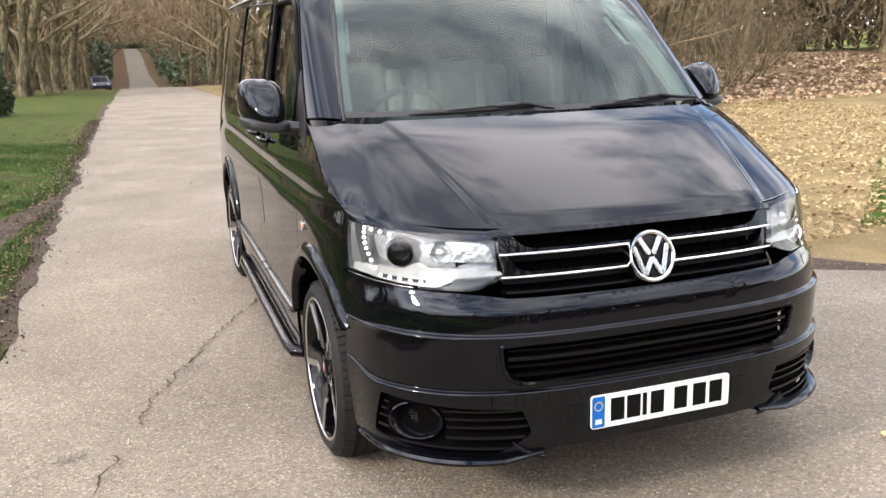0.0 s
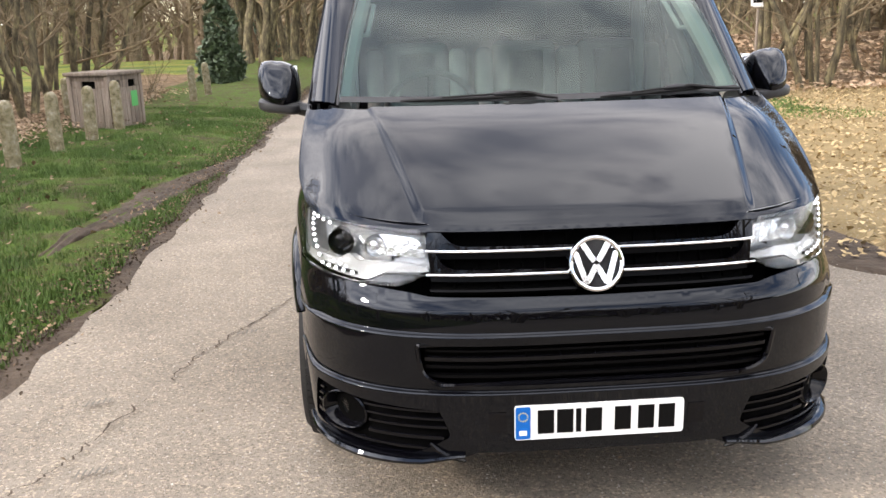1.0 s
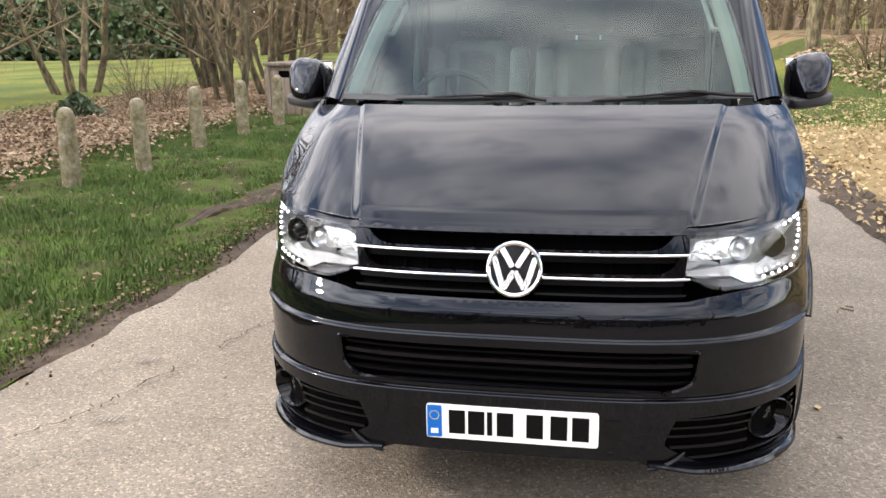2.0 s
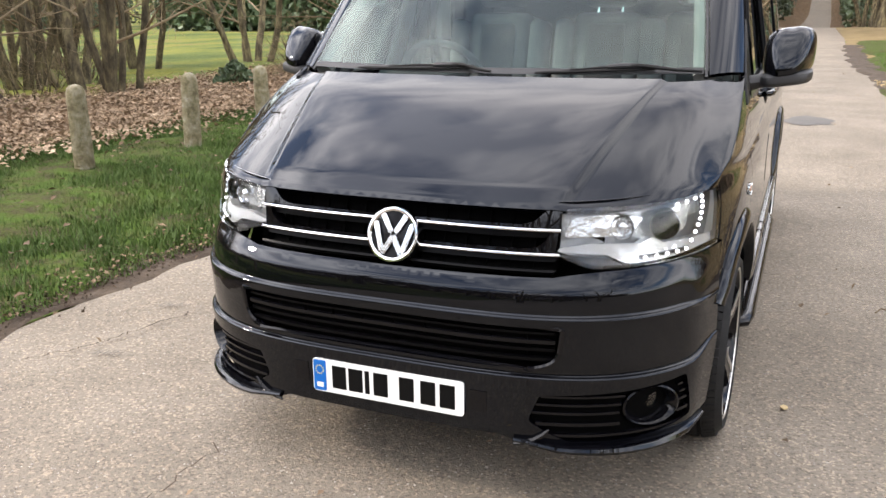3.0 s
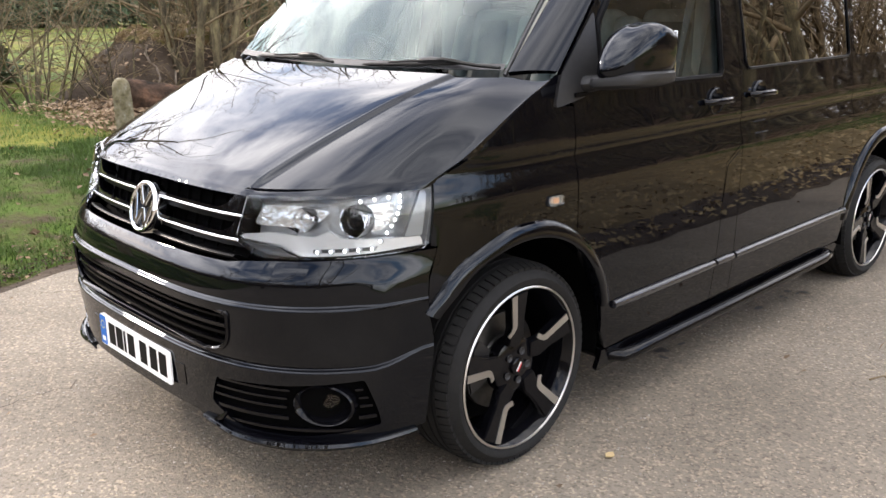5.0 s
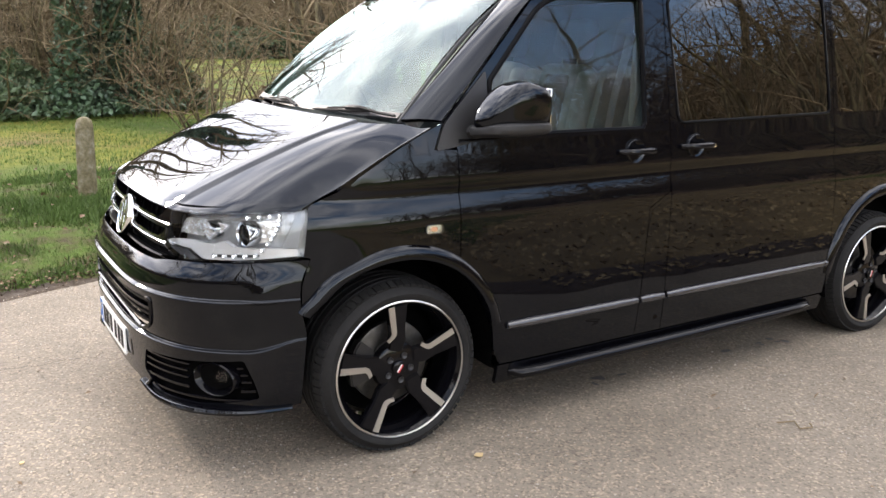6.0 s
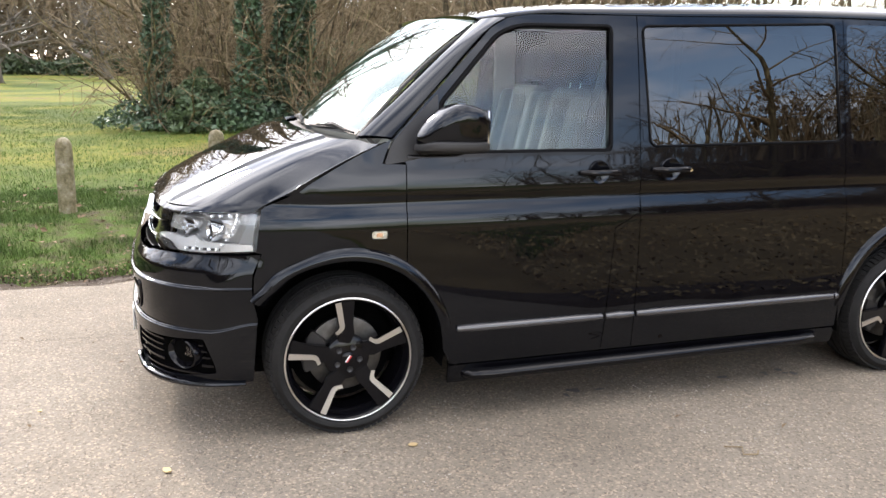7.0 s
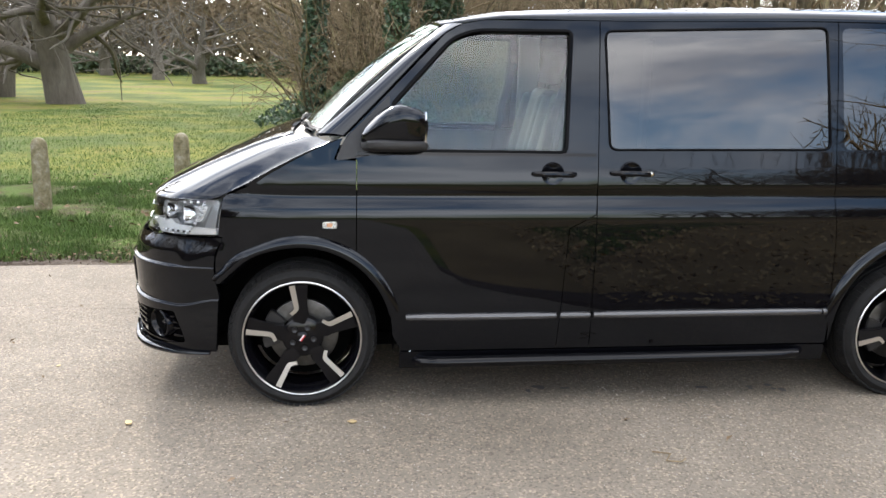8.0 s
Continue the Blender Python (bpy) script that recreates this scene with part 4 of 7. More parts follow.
# upper grille
grille = tagged(empty("radiator_grille"), "black radiator grille with two chrome strips")
grille.parent = van
# near-black sheet in place of the shaded depth behind the grille
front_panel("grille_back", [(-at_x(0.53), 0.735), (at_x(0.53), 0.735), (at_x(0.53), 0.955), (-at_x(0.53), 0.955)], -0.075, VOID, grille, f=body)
for s in (1, -1):
    for z, hgt in ((0.880, 0.028), (0.812, 0.028)):
        q = [(s * at_x(0.055), z - hgt), (s * at_x(0.505), z - hgt), (s * at_x(0.515), z), (s * at_x(0.055), z)]
        front_panel("grille_blade", q if s > 0 else q[::-1], -0.030, GRILLE, grille, 0.035, f=body)
        pts = [body(s * at_x(x), z, -0.006) for x in lines(0.05, 0.509, 12)]
        part("chrome_strip", tube([(x, y, zz + sit(y, zz)) for x, y, zz in pts], 0.0044, 10), CHROME, grille)
    q = [(s * at_x(0.06), 0.752), (s * at_x(0.50), 0.752), (s * at_x(0.505), 0.760), (s * at_x(0.06), 0.760)]
    front_panel("lower_blade", q if s > 0 else q[::-1], -0.012, GRILLE, grille, 0.03, f=body)
    q = rounded([(s * at_x(0.05), 0.884), (s * at_x(0.508), 0.884), (s * at_x(0.512), 0.943), (s * at_x(0.47), 0.943), (s * at_x(0.435), 0.905), (s * at_x(0.40), 0.894), (s * at_x(0.05), 0.892)], [0.001, 0.004, 0.004, 0.01, 0.02, 0.02, 0.001])
    front_panel("end_cap", q if s > 0 else q[::-1], -0.008, PAINT, grille, 0.05, f=body)
    q = rounded([(s * at_x(0.05), 0.816), (s * at_x(0.498), 0.816), (s * at_x(0.506), 0.876), (s * at_x(0.485), 0.876), (s * at_x(0.465), 0.842), (s * at_x(0.43), 0.826), (s * at_x(0.05), 0.824)], [0.001, 0.004, 0.004, 0.006, 0.02, 0.02, 0.001])
    front_panel("end_cap", q if s > 0 else q[::-1], -0.012, PAINT, grille, 0.05, f=body)
for k in range(13):
    x = -0.45 + 0.075 * k
    u = math.copysign(at_x(abs(x)), x)
    front_panel("grille_rib", [(u - 0.003, 0.75), (u + 0.003, 0.75), (u + 0.003, 0.945), (u - 0.003, 0.945)], -0.064, VOID, grille, 0.01, 0.1, f=body)

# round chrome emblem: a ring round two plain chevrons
emblem = tagged(empty("emblem"), "round chrome emblem on the grille")
emblem.parent = van
em = Matrix.Translation((0, 0.078, 0.860)) @ pose(0, 0, 0, -17) @ pose(0, 0, 0, 0, 0, -90)
bz = lathe([(-0.03, 0.086), (0.004, 0.086), (0.010, 0.083), (0.011, 0.078), (0.007, 0.072), (-0.004, 0.071), (-0.01, 0.071)], 48)
bmesh.ops.transform(bz, matrix=em, verts=bz.verts[:])
part("ring", bz, CHROME, emblem)
bz = lathe([(-0.03, 0.076), (-0.006, 0.076), (-0.006, 0.0)], 40)
bmesh.ops.transform(bz, matrix=em, verts=bz.verts[:])
part("disc", bz, GLOSS, emblem)


def emblem_bar(x0, z0, x1, z1, w=0.0085):
    d = Vector((x1 - x0, z1 - z0)).normalized()
    n = Vector((-d.y, d.x)) * w
    poly = [(x0 - n.x, z0 - n.y), (x1 - n.x, z1 - n.y), (x1 + n.x, z1 + n.y), (x0 + n.x, z0 + n.y)]
    bm = prism(poly, 0.012, lambda a, b, c: (c - 0.005, a, b))
    bmesh.ops.bevel(bm, geom=bm.edges[:], offset=0.003, segments=2, affect='EDGES')
    bmesh.ops.transform(bm, matrix=em, verts=bm.verts[:])
    return bm


for x0, z0, x1, z1 in ((-0.040, 0.062, -0.006, 0.006), (0.040, 0.062, 0.006, 0.006), (-0.062, 0.036, -0.032, -0.060), (0.062, 0.036, 0.032, -0.060), (-0.032, -0.060, 0.0, -0.004), (0.032, -0.060, 0.0, -0.004)):
    part("chevron_bar", emblem_bar(x0, z0, x1, z1), CHROME, emblem)

# ---- headlamps ----
hl_out = rounded([(at_x(0.522), 0.950), (at_x(0.497), 0.815), (at_x(0.60), 0.772), (at_x(0.70), 0.776), (at_y(0.488), 0.796), (at_y(0.497), 0.980), (at_x(0.80), 0.964)], 0.010)
HU0, HU1 = at_x(0.50), at_y(0.492)


def hl_u(fr):
    return HU0 + (HU1 - HU0) * fr


def lamp_panel(name, poly, d, mat, parent, s, thick=0.01, label=""):
    q = [(s * u, z) for u, z in poly] if s > 0 else [(-u, z) for u, z in reversed(poly)]
    return front_panel(name, q, d, mat, parent, thick, 0.04, label, body)


for s in (1, -1):
    lamp = tagged(empty("headlamp"), "swept clear headlamp with a lit row of small white LEDs")
    lamp.parent = van
    lens_ob = lamp_panel("lens", hl_out, 0.002, LENS, lamp, s, 0.004)
    lens_ob.visible_shadow = False
    lamp_panel("housing", hl_out, -0.085, LAMPMID, lamp, s, -0.075)
    blade = rounded([(hl_u(0.01), 0.818), (hl_u(0.02), 0.828), (hl_u(0.19), 0.842), (hl_u(0.43), 0.836), (hl_u(0.50), 0.852), (hl_u(0.57), 0.832), (hl_u(0.75), 0.828), (hl_u(0.97), 0.826), (hl_u(0.985), 0.802), (hl_u(0.60), 0.783), (hl_u(0.40), 0.778), (hl_u(0.36), 0.782), (hl_u(0.26), 0.810)], 0.005)
    lamp_panel("light_blade", blade, -0.020, BLADE_SILVER, lamp, s, 0.03)
    lamp_panel("lower_bezel", rounded([(hl_u(0.01), 0.812), (hl_u(0.25), 0.805), (hl_u(0.35), 0.777), (hl_u(0.20), 0.780)], 0.004), -0.014, LAMPDARK, lamp, s, 0.02)
    lamp_panel("outer_reflector", rounded([(hl_u(0.88), 0.830), (hl_u(0.975), 0.830), (hl_u(0.985), 0.955), (hl_u(0.95), 0.962)], 0.004), -0.015, LAMPGREY, lamp, s, 0.02)
    lamp_panel("reflector", rounded([(hl_u(0.05), 0.850), (hl_u(0.40), 0.852), (hl_u(0.49), 0.900), (hl_u(0.30), 0.915), (hl_u(0.10), 0.908)], 0.02), -0.050, LIT, lamp, s, 0.02)
    lamp_panel("reflector", rounded([(hl_u(0.67), 0.838), (hl_u(0.79), 0.846), (hl_u(0.83), 0.925), (hl_u(0.64), 0.915)], 0.02), -0.05, LIT, lamp, s, 0.02)
    for fr, z, r in ((0.62, 0.872, 0.037), (0.36, 0.876, 0.028)):
        x, y, zz = body(s * hl_u(fr), z, -0.05)
        m = Matrix.Translation((x, y, zz + sit(y, zz))) @ Vector((s * 0.25, -1, 0)).to_track_quat('X', 'Z').to_matrix().to_4x4()
        bz = lathe([(-0.03, r * 1.28), (0.012, r * 1.25), (0.016, r * 1.18), (0.010, r * 1.08), (-0.012, r * 1.02)], 28)
        bmesh.ops.transform(bz, matrix=m, verts=bz.verts[:])
        proj = part("projector", bz, CHROME, lamp)
        bz = lathe([(0.014, 0.0), (0.012, r * 0.4), (0.004, r * 0.8), (-0.012, r * 1.03)], 24)
        bmesh.ops.transform(bz, matrix=m, verts=bz.verts[:])
        part("projector_lens", bz, GLOSS if fr > 0.5 else SILVER, proj)
    lamp_panel("led_strip", [(hl_u(0.435), 0.7925), (hl_u(0.74), 0.7985), (hl_u(0.75), 0.8085), (hl_u(0.435), 0.8035)], -0.0165, LAMPDARK, lamp, s, 0.006)
    lamp_panel("brow", rounded([(hl_u(0.04), 0.932), (hl_u(0.50), 0.934), (hl_u(0.70), 0.955), (hl_u(0.93), 0.966), (hl_u(0.94), 0.973), (hl_u(0.60), 0.962), (hl_u(0.05), 0.950)], 0.003), -0.012, LAMPDARK, lamp, s, 0.02)
    leds = [(0.46 + 0.066 * k, 0.798 + 0.0015 * k) for k in range(5)] + [(0.760, 0.824), (0.790, 0.846), (0.810, 0.864), (0.825, 0.881), (0.835, 0.898), (0.843, 0.916), (0.845, 0.934), (0.845, 0.951), (0.785, 0.949), (0.715, 0.945), (0.645, 0.941)]
    for fr, z in leds:
        x, y, zz = body(s * hl_u(fr), z, -0.012)
        bm = lathe([(-0.006, 0.0), (-0.006, 0.0050), (0.004, 0.0054), (0.004, 0.0066), (-0.008, 0.0066)], 8)
        led_m = Matrix.Translation((x, y, zz + sit(y, zz))) @ Vector((s * (0.15 + 0.20 * fr), -1, 0.1)).to_track_quat('X', 'Z').to_matrix().to_4x4()
        bmesh.ops.transform(bm, matrix=led_m, verts=bm.verts[:])
        cell = part("led_cell", bm, BLADE_SILVER, lamp)
        bm = lathe([(-0.004, 0.0050), (-0.002, 0.0048), (-0.001, 0.0035), (-0.0005, 0.0)], 8)
        bmesh.ops.transform(bm, matrix=led_m, verts=bm.verts[:])
        part("led", bm, LED, cell)

# ---- wheel arches, wheels, side bars ----
for s in (1, -1):
    for hub, a0, a1 in ((HUB_F, 14, 148), (HUB_R, 4, 176)):
        rows_ = []
        bm = bmesh.new()
        prof = [(0.412, -0.03), (0.411, 0.012), (0.415, 0.020), (0.425, 0.023), (0.448, 0.017), (0.460, 0.009), (0.467, -0.004)]
        n = 36
        for k in range(n + 1):
            q = radians(a0 + (a1 - a0) * k / n)
            ring = []
            pull = 0.032 * ease(95, 148, math.degrees(q)) if hub == HUB_F else 0.0
            for r, d in prof:
                r -= pull
                y, z = hub + r * math.cos(q), 0.362 + r * math.sin(q)
                x, yy, zz = body(s * at_y(y), min(max(z, 0.2), 0.97), d * (0.4 + 0.6 * min(1, math.sin(q) * 2.2)))
                ring.append(bm.verts.new((x, yy, zz + sit(yy, zz))))
            rows_.append(ring)
        for r0, r1 in zip(rows_, rows_[1:]):
            for i in range(len(prof) - 1):
                bm.faces.new((r0[i], r0[i + 1], r1[i + 1], r1[i]))
        bmesh.ops.recalc_face_normals(bm, faces=bm.faces[:])
        part("arch_trim", bm, PAINT, van, "gloss black flared wheel arch lip")
        lin = bmesh.new()
        ring0, ring1 = [], []
        for k in range(25):
            q = radians(-12 + 204 * k / 24)
            y, z = hub + 0.43 * math.cos(q), 0.36 + 0.43 * math.sin(q)
            ring0.append(lin.verts.new((s * 0.925 if hub > 2 or y > 0.75 else s * (0.925 - 0.25 * (0.75 - y)), y, z)))
            ring1.append(lin.verts.new((s * 0.55, y, z)))
        for k in range(24):
            lin.faces.new((ring0[k], ring0[k + 1], ring1[k + 1], ring1[k]))
        lin.faces.new(ring1)
        part("arch_liner", lin, VOID, van)
    pts = [(s * 0.78, 1.40, 0.235), (s * 0.90, 1.405, 0.232), (s * 0.945, 1.44, 0.232), (s * 0.955, 1.52, 0.233)] + [(s * (0.955 - 0.015 * k / 8), 1.6 + 1.6 * k / 8, 0.234 + 0.017 * k / 8) for k in range(9)] + [(s * 0.930, 3.28, 0.255), (s * 0.90, 3.31, 0.257), (s * 0.78, 3.315, 0.258)]
    barob = tagged(part("side_bar", tube(pts, 0.031, 14, flat=0.8), GLOSS, van), "gloss black tubular side bar")
    for y in (1.44, 3.27):
        part("bar_bracket", box(s * 0.84 - 0.05, s * 0.84 + 0.05, y - 0.02, y + 0.02, 0.20, 0.30, 0.006), TRIM, barob)


def make_wheel():
    """A wheel on the +x side with its outer face at x = 0, centred on its axle."""
    w = empty("wheel")
    R, rim = 0.347, 0.276
    prof = [(-0.245, rim - 0.005), (-0.250, rim + 0.02), (-0.246, R - 0.03), (-0.232, R - 0.016), (-0.215, R - 0.009), (-0.198, R - 0.009), (-0.197, R)]
    grooves = [-0.19, -0.155, -0.105, -0.07]
    for g in grooves:
        prof += [(g - 0.006, R), (g - 0.005, R - 0.007), (g + 0.005, R - 0.007), (g + 0.006, R)]
    prof += [(-0.060, R), (-0.059, R - 0.009), (-0.042, R - 0.010), (-0.022, R - 0.020), (-0.006, R - 0.034), (0.004, R - 0.045), (0.003, rim + 0.016), (-0.004, rim + 0.004), (-0.010, rim - 0.004)]
    tyre = part("tyre", lathe(prof, 72), RUBBER, w, "low-profile black tyre")
    blocks = bmesh.new()
    for k in range(72):
        q = 2 * math.pi * k / 72
        for x0, x1 in ((-0.222, -0.197), (-0.060, -0.018)):
            m = Matrix.Rotation(q, 4, 'X')
            g = bmesh.ops.create_cube(blocks, size=1.0)
            bmesh.ops.transform(blocks, matrix=m @ Matrix.LocRotScale(((x0 + x1) / 2, 0, R - 0.009 - (0.005 if x1 > -0.03 else 0)), Euler((0, radians(17 if x1 > -0.03 else -10), 0)), (x1 - x0, 0.0235, 0.016)), verts=g["verts"])
    tagged(part("tread", blocks, RUBBER, tyre, smooth=False), kind="stuff")
    rimob = part("rim", lathe([(-0.20, rim - 0.03), (-0.05, rim - 0.035), (-0.022, rim - 0.018), (-0.010, rim - 0.012), (-0.004, rim - 0.006), (-0.006, rim)], 72), GLOSS, w, "gloss black alloy rim with machined silver accents")
    part("rim_line", lathe([(-0.005, rim - 0.0085), (-0.001, rim - 0.007), (0.0, rim - 0.004), (-0.003, rim + 0.0005)], 72), SATIN, rimob)
    part("rim_back", lathe([(-0.19, 0.23), (-0.195, 0.0)], 40), VOID, rimob)
    for k in range(5):
        # image-clockwise angle from the top as seen from outside
        q = radians(-10 + 72 * k)
        def to(a, b, c, q=q):
            # a: sideways (clockwise), b: outwards
            y = b * math.sin(q) + a * math.cos(q)
            z = b * math.cos(q) - a * math.sin(q)
            dish = -0.035 + 0.028 * (b / 0.25)
            return (dish + c, y, z)
        spoke = bmesh.new()
        for o in ([(-0.014, 0.262), (-0.012, 0.14), (-0.032, 0.085), (0.02, 0.06), (0.048, 0.10), (0.050, 0.15), (0.072, 0.255)],):
            prism(o, 0.034, lambda a, b, c: to(a, b, c - 0.034), spoke)
        bmesh.ops.bevel(spoke, geom=spoke.edges[:], offset=0.005, segments=2, affect='EDGES')
        sp = part("spoke", spoke, GLOSS, rimob)
        strip_ = prism([(-0.013, 0.259), (0.013, 0.259), (0.011, 0.150), (0.006, 0.136), (-0.006, 0.126), (-0.026, 0.115), (-0.036, 0.128), (-0.018, 0.138), (-0.011, 0.150)], 0.0035, lambda a, b, c: to(a, b, c - 0.0005))
        part("machined_face", strip_, SATIN, sp, "bright machined silver strip", smooth=False)
    part("hub_face", lathe([(-0.075, 0.10), (-0.040, 0.095), (-0.033, 0.08), (-0.032, 0.0)], 40), GLOSS, rimob)
    for k in range(5):
        q = radians(26 + 72 * k)
        bm = lathe([(-0.030, 0.0115), (-0.028, 0.0135), (-0.026, 0.0125), (-0.0285, 0.0095), (-0.0305, 0.006), (-0.0305, 0.0)], 12)
        bmesh.ops.translate(bm, vec=(0, 0.052 * math.sin(q), 0.052 * math.cos(q)), verts=bm.verts[:])
        part("wheel_bolt", bm, TRIM, rimob)
    cap = part("centre_cap", lathe([(-0.032, 0.030), (-0.022, 0.029), (-0.019, 0.024), (-0.018, 0.0)], 24), GLOSS, rimob, "black centre cap with a small red and white bar")
    m = Matrix.Rotation(radians(-35), 4, 'X')
    for mat, off in ((RED, 0.003), (PLATE, -0.003)):
        bm = box(-0.018, -0.0165, -0.0025, 0.0025, -0.017, 0.017)
        bmesh.ops.transform(bm, matrix=m @ Matrix.Translation((0, off, 0)), verts=bm.verts[:])
        part("cap_bar", bm, mat, cap, smooth=False)
    part("brake_disc", lathe([(-0.13, 0.165), (-0.105, 0.165), (-0.103, 0.16), (-0.103, 0.09), (-0.095, 0.085), (-0.095, 0.0)], 48), DISC, w)
    cal = prism([(0.19 * math.cos(radians(q)) * r, 0.19 * math.sin(radians(q)) * r) for r, qs in ((1.0, range(140, 201, 12)), (0.55, range(200, 139, -12))) for q in qs], 0.05, lambda a, b, c: (-0.115 + c, a, b))
    bmesh.ops.bevel(cal, geom=cal.edges[:], offset=0.006, segments=2, affect='EDGES')
    part("brake_caliper", cal, IRON, w)
    return w


wheel = make_wheel()
wheel.parent = van
wheel.matrix_basis = pose(0.945, HUB_F, WHEEL_Z)
for x, y, turn in ((0.924, HUB_R, 0), (-0.945, HUB_F, 180), (-0.924, HUB_R, 180)):
    c = copy_thing(wheel, pose(x, y, WHEEL_Z, 20, 0, turn))
    c.parent = van

# ---- mirrors, handles, indicators, wipers ----
for s in (1, -1):
    mir = tagged(empty("door_mirror"), "rounded black door mirror")
    mir.parent = van
    shell = bmesh.new()
    bmesh.ops.create_uvsphere(shell, u_segments=32, v_segments=22, radius=1.0)
    for v in shell.verts:
        x, y, z = v.co
        sx, sy, sz = (math.copysign(abs(q) ** 0.62, q) for q in (x, y, z))
        fwd = max(0.0, -sy)
        yy = sy * 0.15 if sy < 0 else sy * 0.125
        slim = 1 - 0.35 * fwd ** 1.5
        zz = 1.340 + sz * 0.094
        zz = 1.252 + (zz - 1.252) * (1 - 0.62 * fwd ** 1.6) * (1 - 0.10 * max(0.0, sy))
        v.co = (s * (1.032 + sx * 0.088 * slim + 0.004 * sz), 1.300 + yy + 0.025 * sx, zz + 0.008 * sx)
    part("mirror_shell", shell, PAINT, mir)
    low = bmesh.new()
    bmesh.ops.create_uvsphere(low, u_segments=28, v_segments=12, radius=1.0)
    for v in low.verts:
        x, y, z = v.co
        sx, sy, sz = (math.copysign(abs(q) ** 0.55, q) for q in (x, y, z))
        v.co = (s * (1.028 + sx * 0.090), 1.290 + sy * 0.138 + 0.025 * sx, 1.255 + sz * 0.028 + 0.010 * sx)
    part("mirror_base", low, TRIM, mir)
    part("mirror_arm", tube([(s * 0.87, 1.20, 1.235), (s * 0.92, 1.205, 1.240), (s * 0.98, 1.23, 1.252)], [0.042, 0.036, 0.032], 12, flat=0.75), TRIM, mir)
    part("mirror_glass", box(s * 1.032 - 0.068, s * 1.032 + 0.068, 1.418, 1.4235, 1.272, 1.408, 0.002), CHROME, mir)
    # side indicator
    ux = at_y(1.005)
    q = rounded([(ux - 0.036, 0.858), (ux + 0.036, 0.858), (ux + 0.036, 0.892), (ux - 0.036, 0.892)], 0.013)
    ind = front_panel("side_indicator", q if s > 0 else [(-u, z) for u, z in reversed(q)], 0.010, LENS, van, 0.012, 0.02, "small clear oval side indicator", body)
    q2 = [(ux + (u - ux) * 0.9, 0.875 + (z - 0.875) * 0.9) for u, z in q]
    front_panel("indicator_body", q2 if s > 0 else [(-u, z) for u, z in reversed(q2)], 0.004, SILVER, ind, 0.01, 0.02, "", body)
    q3 = [(ux + (u - ux) * 0.35, 0.875 + (z - 0.875) * 0.5) for u, z in q]
    front_panel("indicator_bulb", q3 if s > 0 else [(-u, z) for u, z in reversed(q3)], 0.0065, AMBER, ind, 0.005, 0.02, "", body)
    # door handles
    for hy, hz in ((2.025, 1.100), (2.395, 1.104)):
        hx = body(s * at_y(hy), hz)[0]
        z0 = hz + sit(hy, hz)
        handle = tagged(empty("door_handle"), "black pull handle over a round recess")
        handle.parent = van
        cup = lathe([(-0.006, 0.054), (0.004, 0.053), (0.008, 0.050), (0.007, 0.047), (0.004, 0.038), (0.002, 0.020), (0.0015, 0.0)], 32)
        bmesh.ops.transform(cup, matrix=Matrix.Translation((hx, hy, z0)) @ Matrix.Diagonal((s, 1, 1, 1)), verts=cup.verts[:])
        if s < 0:
            bmesh.ops.reverse_faces(cup, faces=cup.faces[:])
        part("handle_cup", cup, PAINT, handle)
        pts = [(hx + s * o, hy + dy, z0 + dz) for dy, dz, o in ((-0.092, 0.0, 0.006), (-0.075, 0.001, 0.022), (-0.03, 0.002, 0.033), (0.03, 0.002, 0.033), (0.06, 0.001, 0.030), (0.092, 0.0, 0.022), (0.104, 0.0, 0.006))]
        part("handle_grip", tube(pts, [0.010, 0.013, 0.013, 0.013, 0.015, 0.014, 0.010], 10), GLOSS, handle)
        if hy > 2.2:
            lk = lathe([(0.0, 0.010), (0.008, 0.009), (0.009, 0.0)], 14)
            bmesh.ops.transform(lk, matrix=Matrix.Translation((hx + s * 0.028, hy + 0.088, z0)) @ Matrix.Diagonal((s, 1, 1, 1)), verts=lk.verts[:])
            part("lock_barrel", lk, CHROME, handle)

for tip, hook, end in ((-0.545, -0.10, 0.035), (0.20, 0.555, 0.77)):
    wip = tagged(empty("windscreen_wiper"), "matt black windscreen wiper resting at the base of the glass")
    wip.parent = van

    def on_glass(x, t, d):
        p = screen_at(x / 0.79, t, d)
        return (p[0], p[1], p[2] + sit(p[1], p[2]))

    span = hook + 0.06 - tip
    part("wiper_blade", tube([on_glass(tip + span * k / 12, 0.004 + 0.022 * k / 12, 0.010) for k in range(13)], [0.003] + [0.0065] * 11 + [0.005], 6), RUBBER, wip)
    part("wiper_arm", tube([on_glass(tip + span * 0.30, 0.016, 0.016), on_glass(tip + span * 0.7, 0.028, 0.020), on_glass(hook, 0.032, 0.022), on_glass(hook + 0.04, 0.024, 0.022), on_glass((hook + end) / 2 + 0.02, 0.010, 0.018), on_glass(end, 0.004, 0.014)], [0.004, 0.006, 0.010, 0.010, 0.008, 0.007], 8, flat=0.75), RUBBER, wip)
    part("blade_joint", tube([on_glass(hook - 0.10, 0.028, 0.018), on_glass(hook - 0.05, 0.030, 0.021), on_glass(hook, 0.030, 0.020)], [0.008, 0.011, 0.008], 8), TRIM, wip)

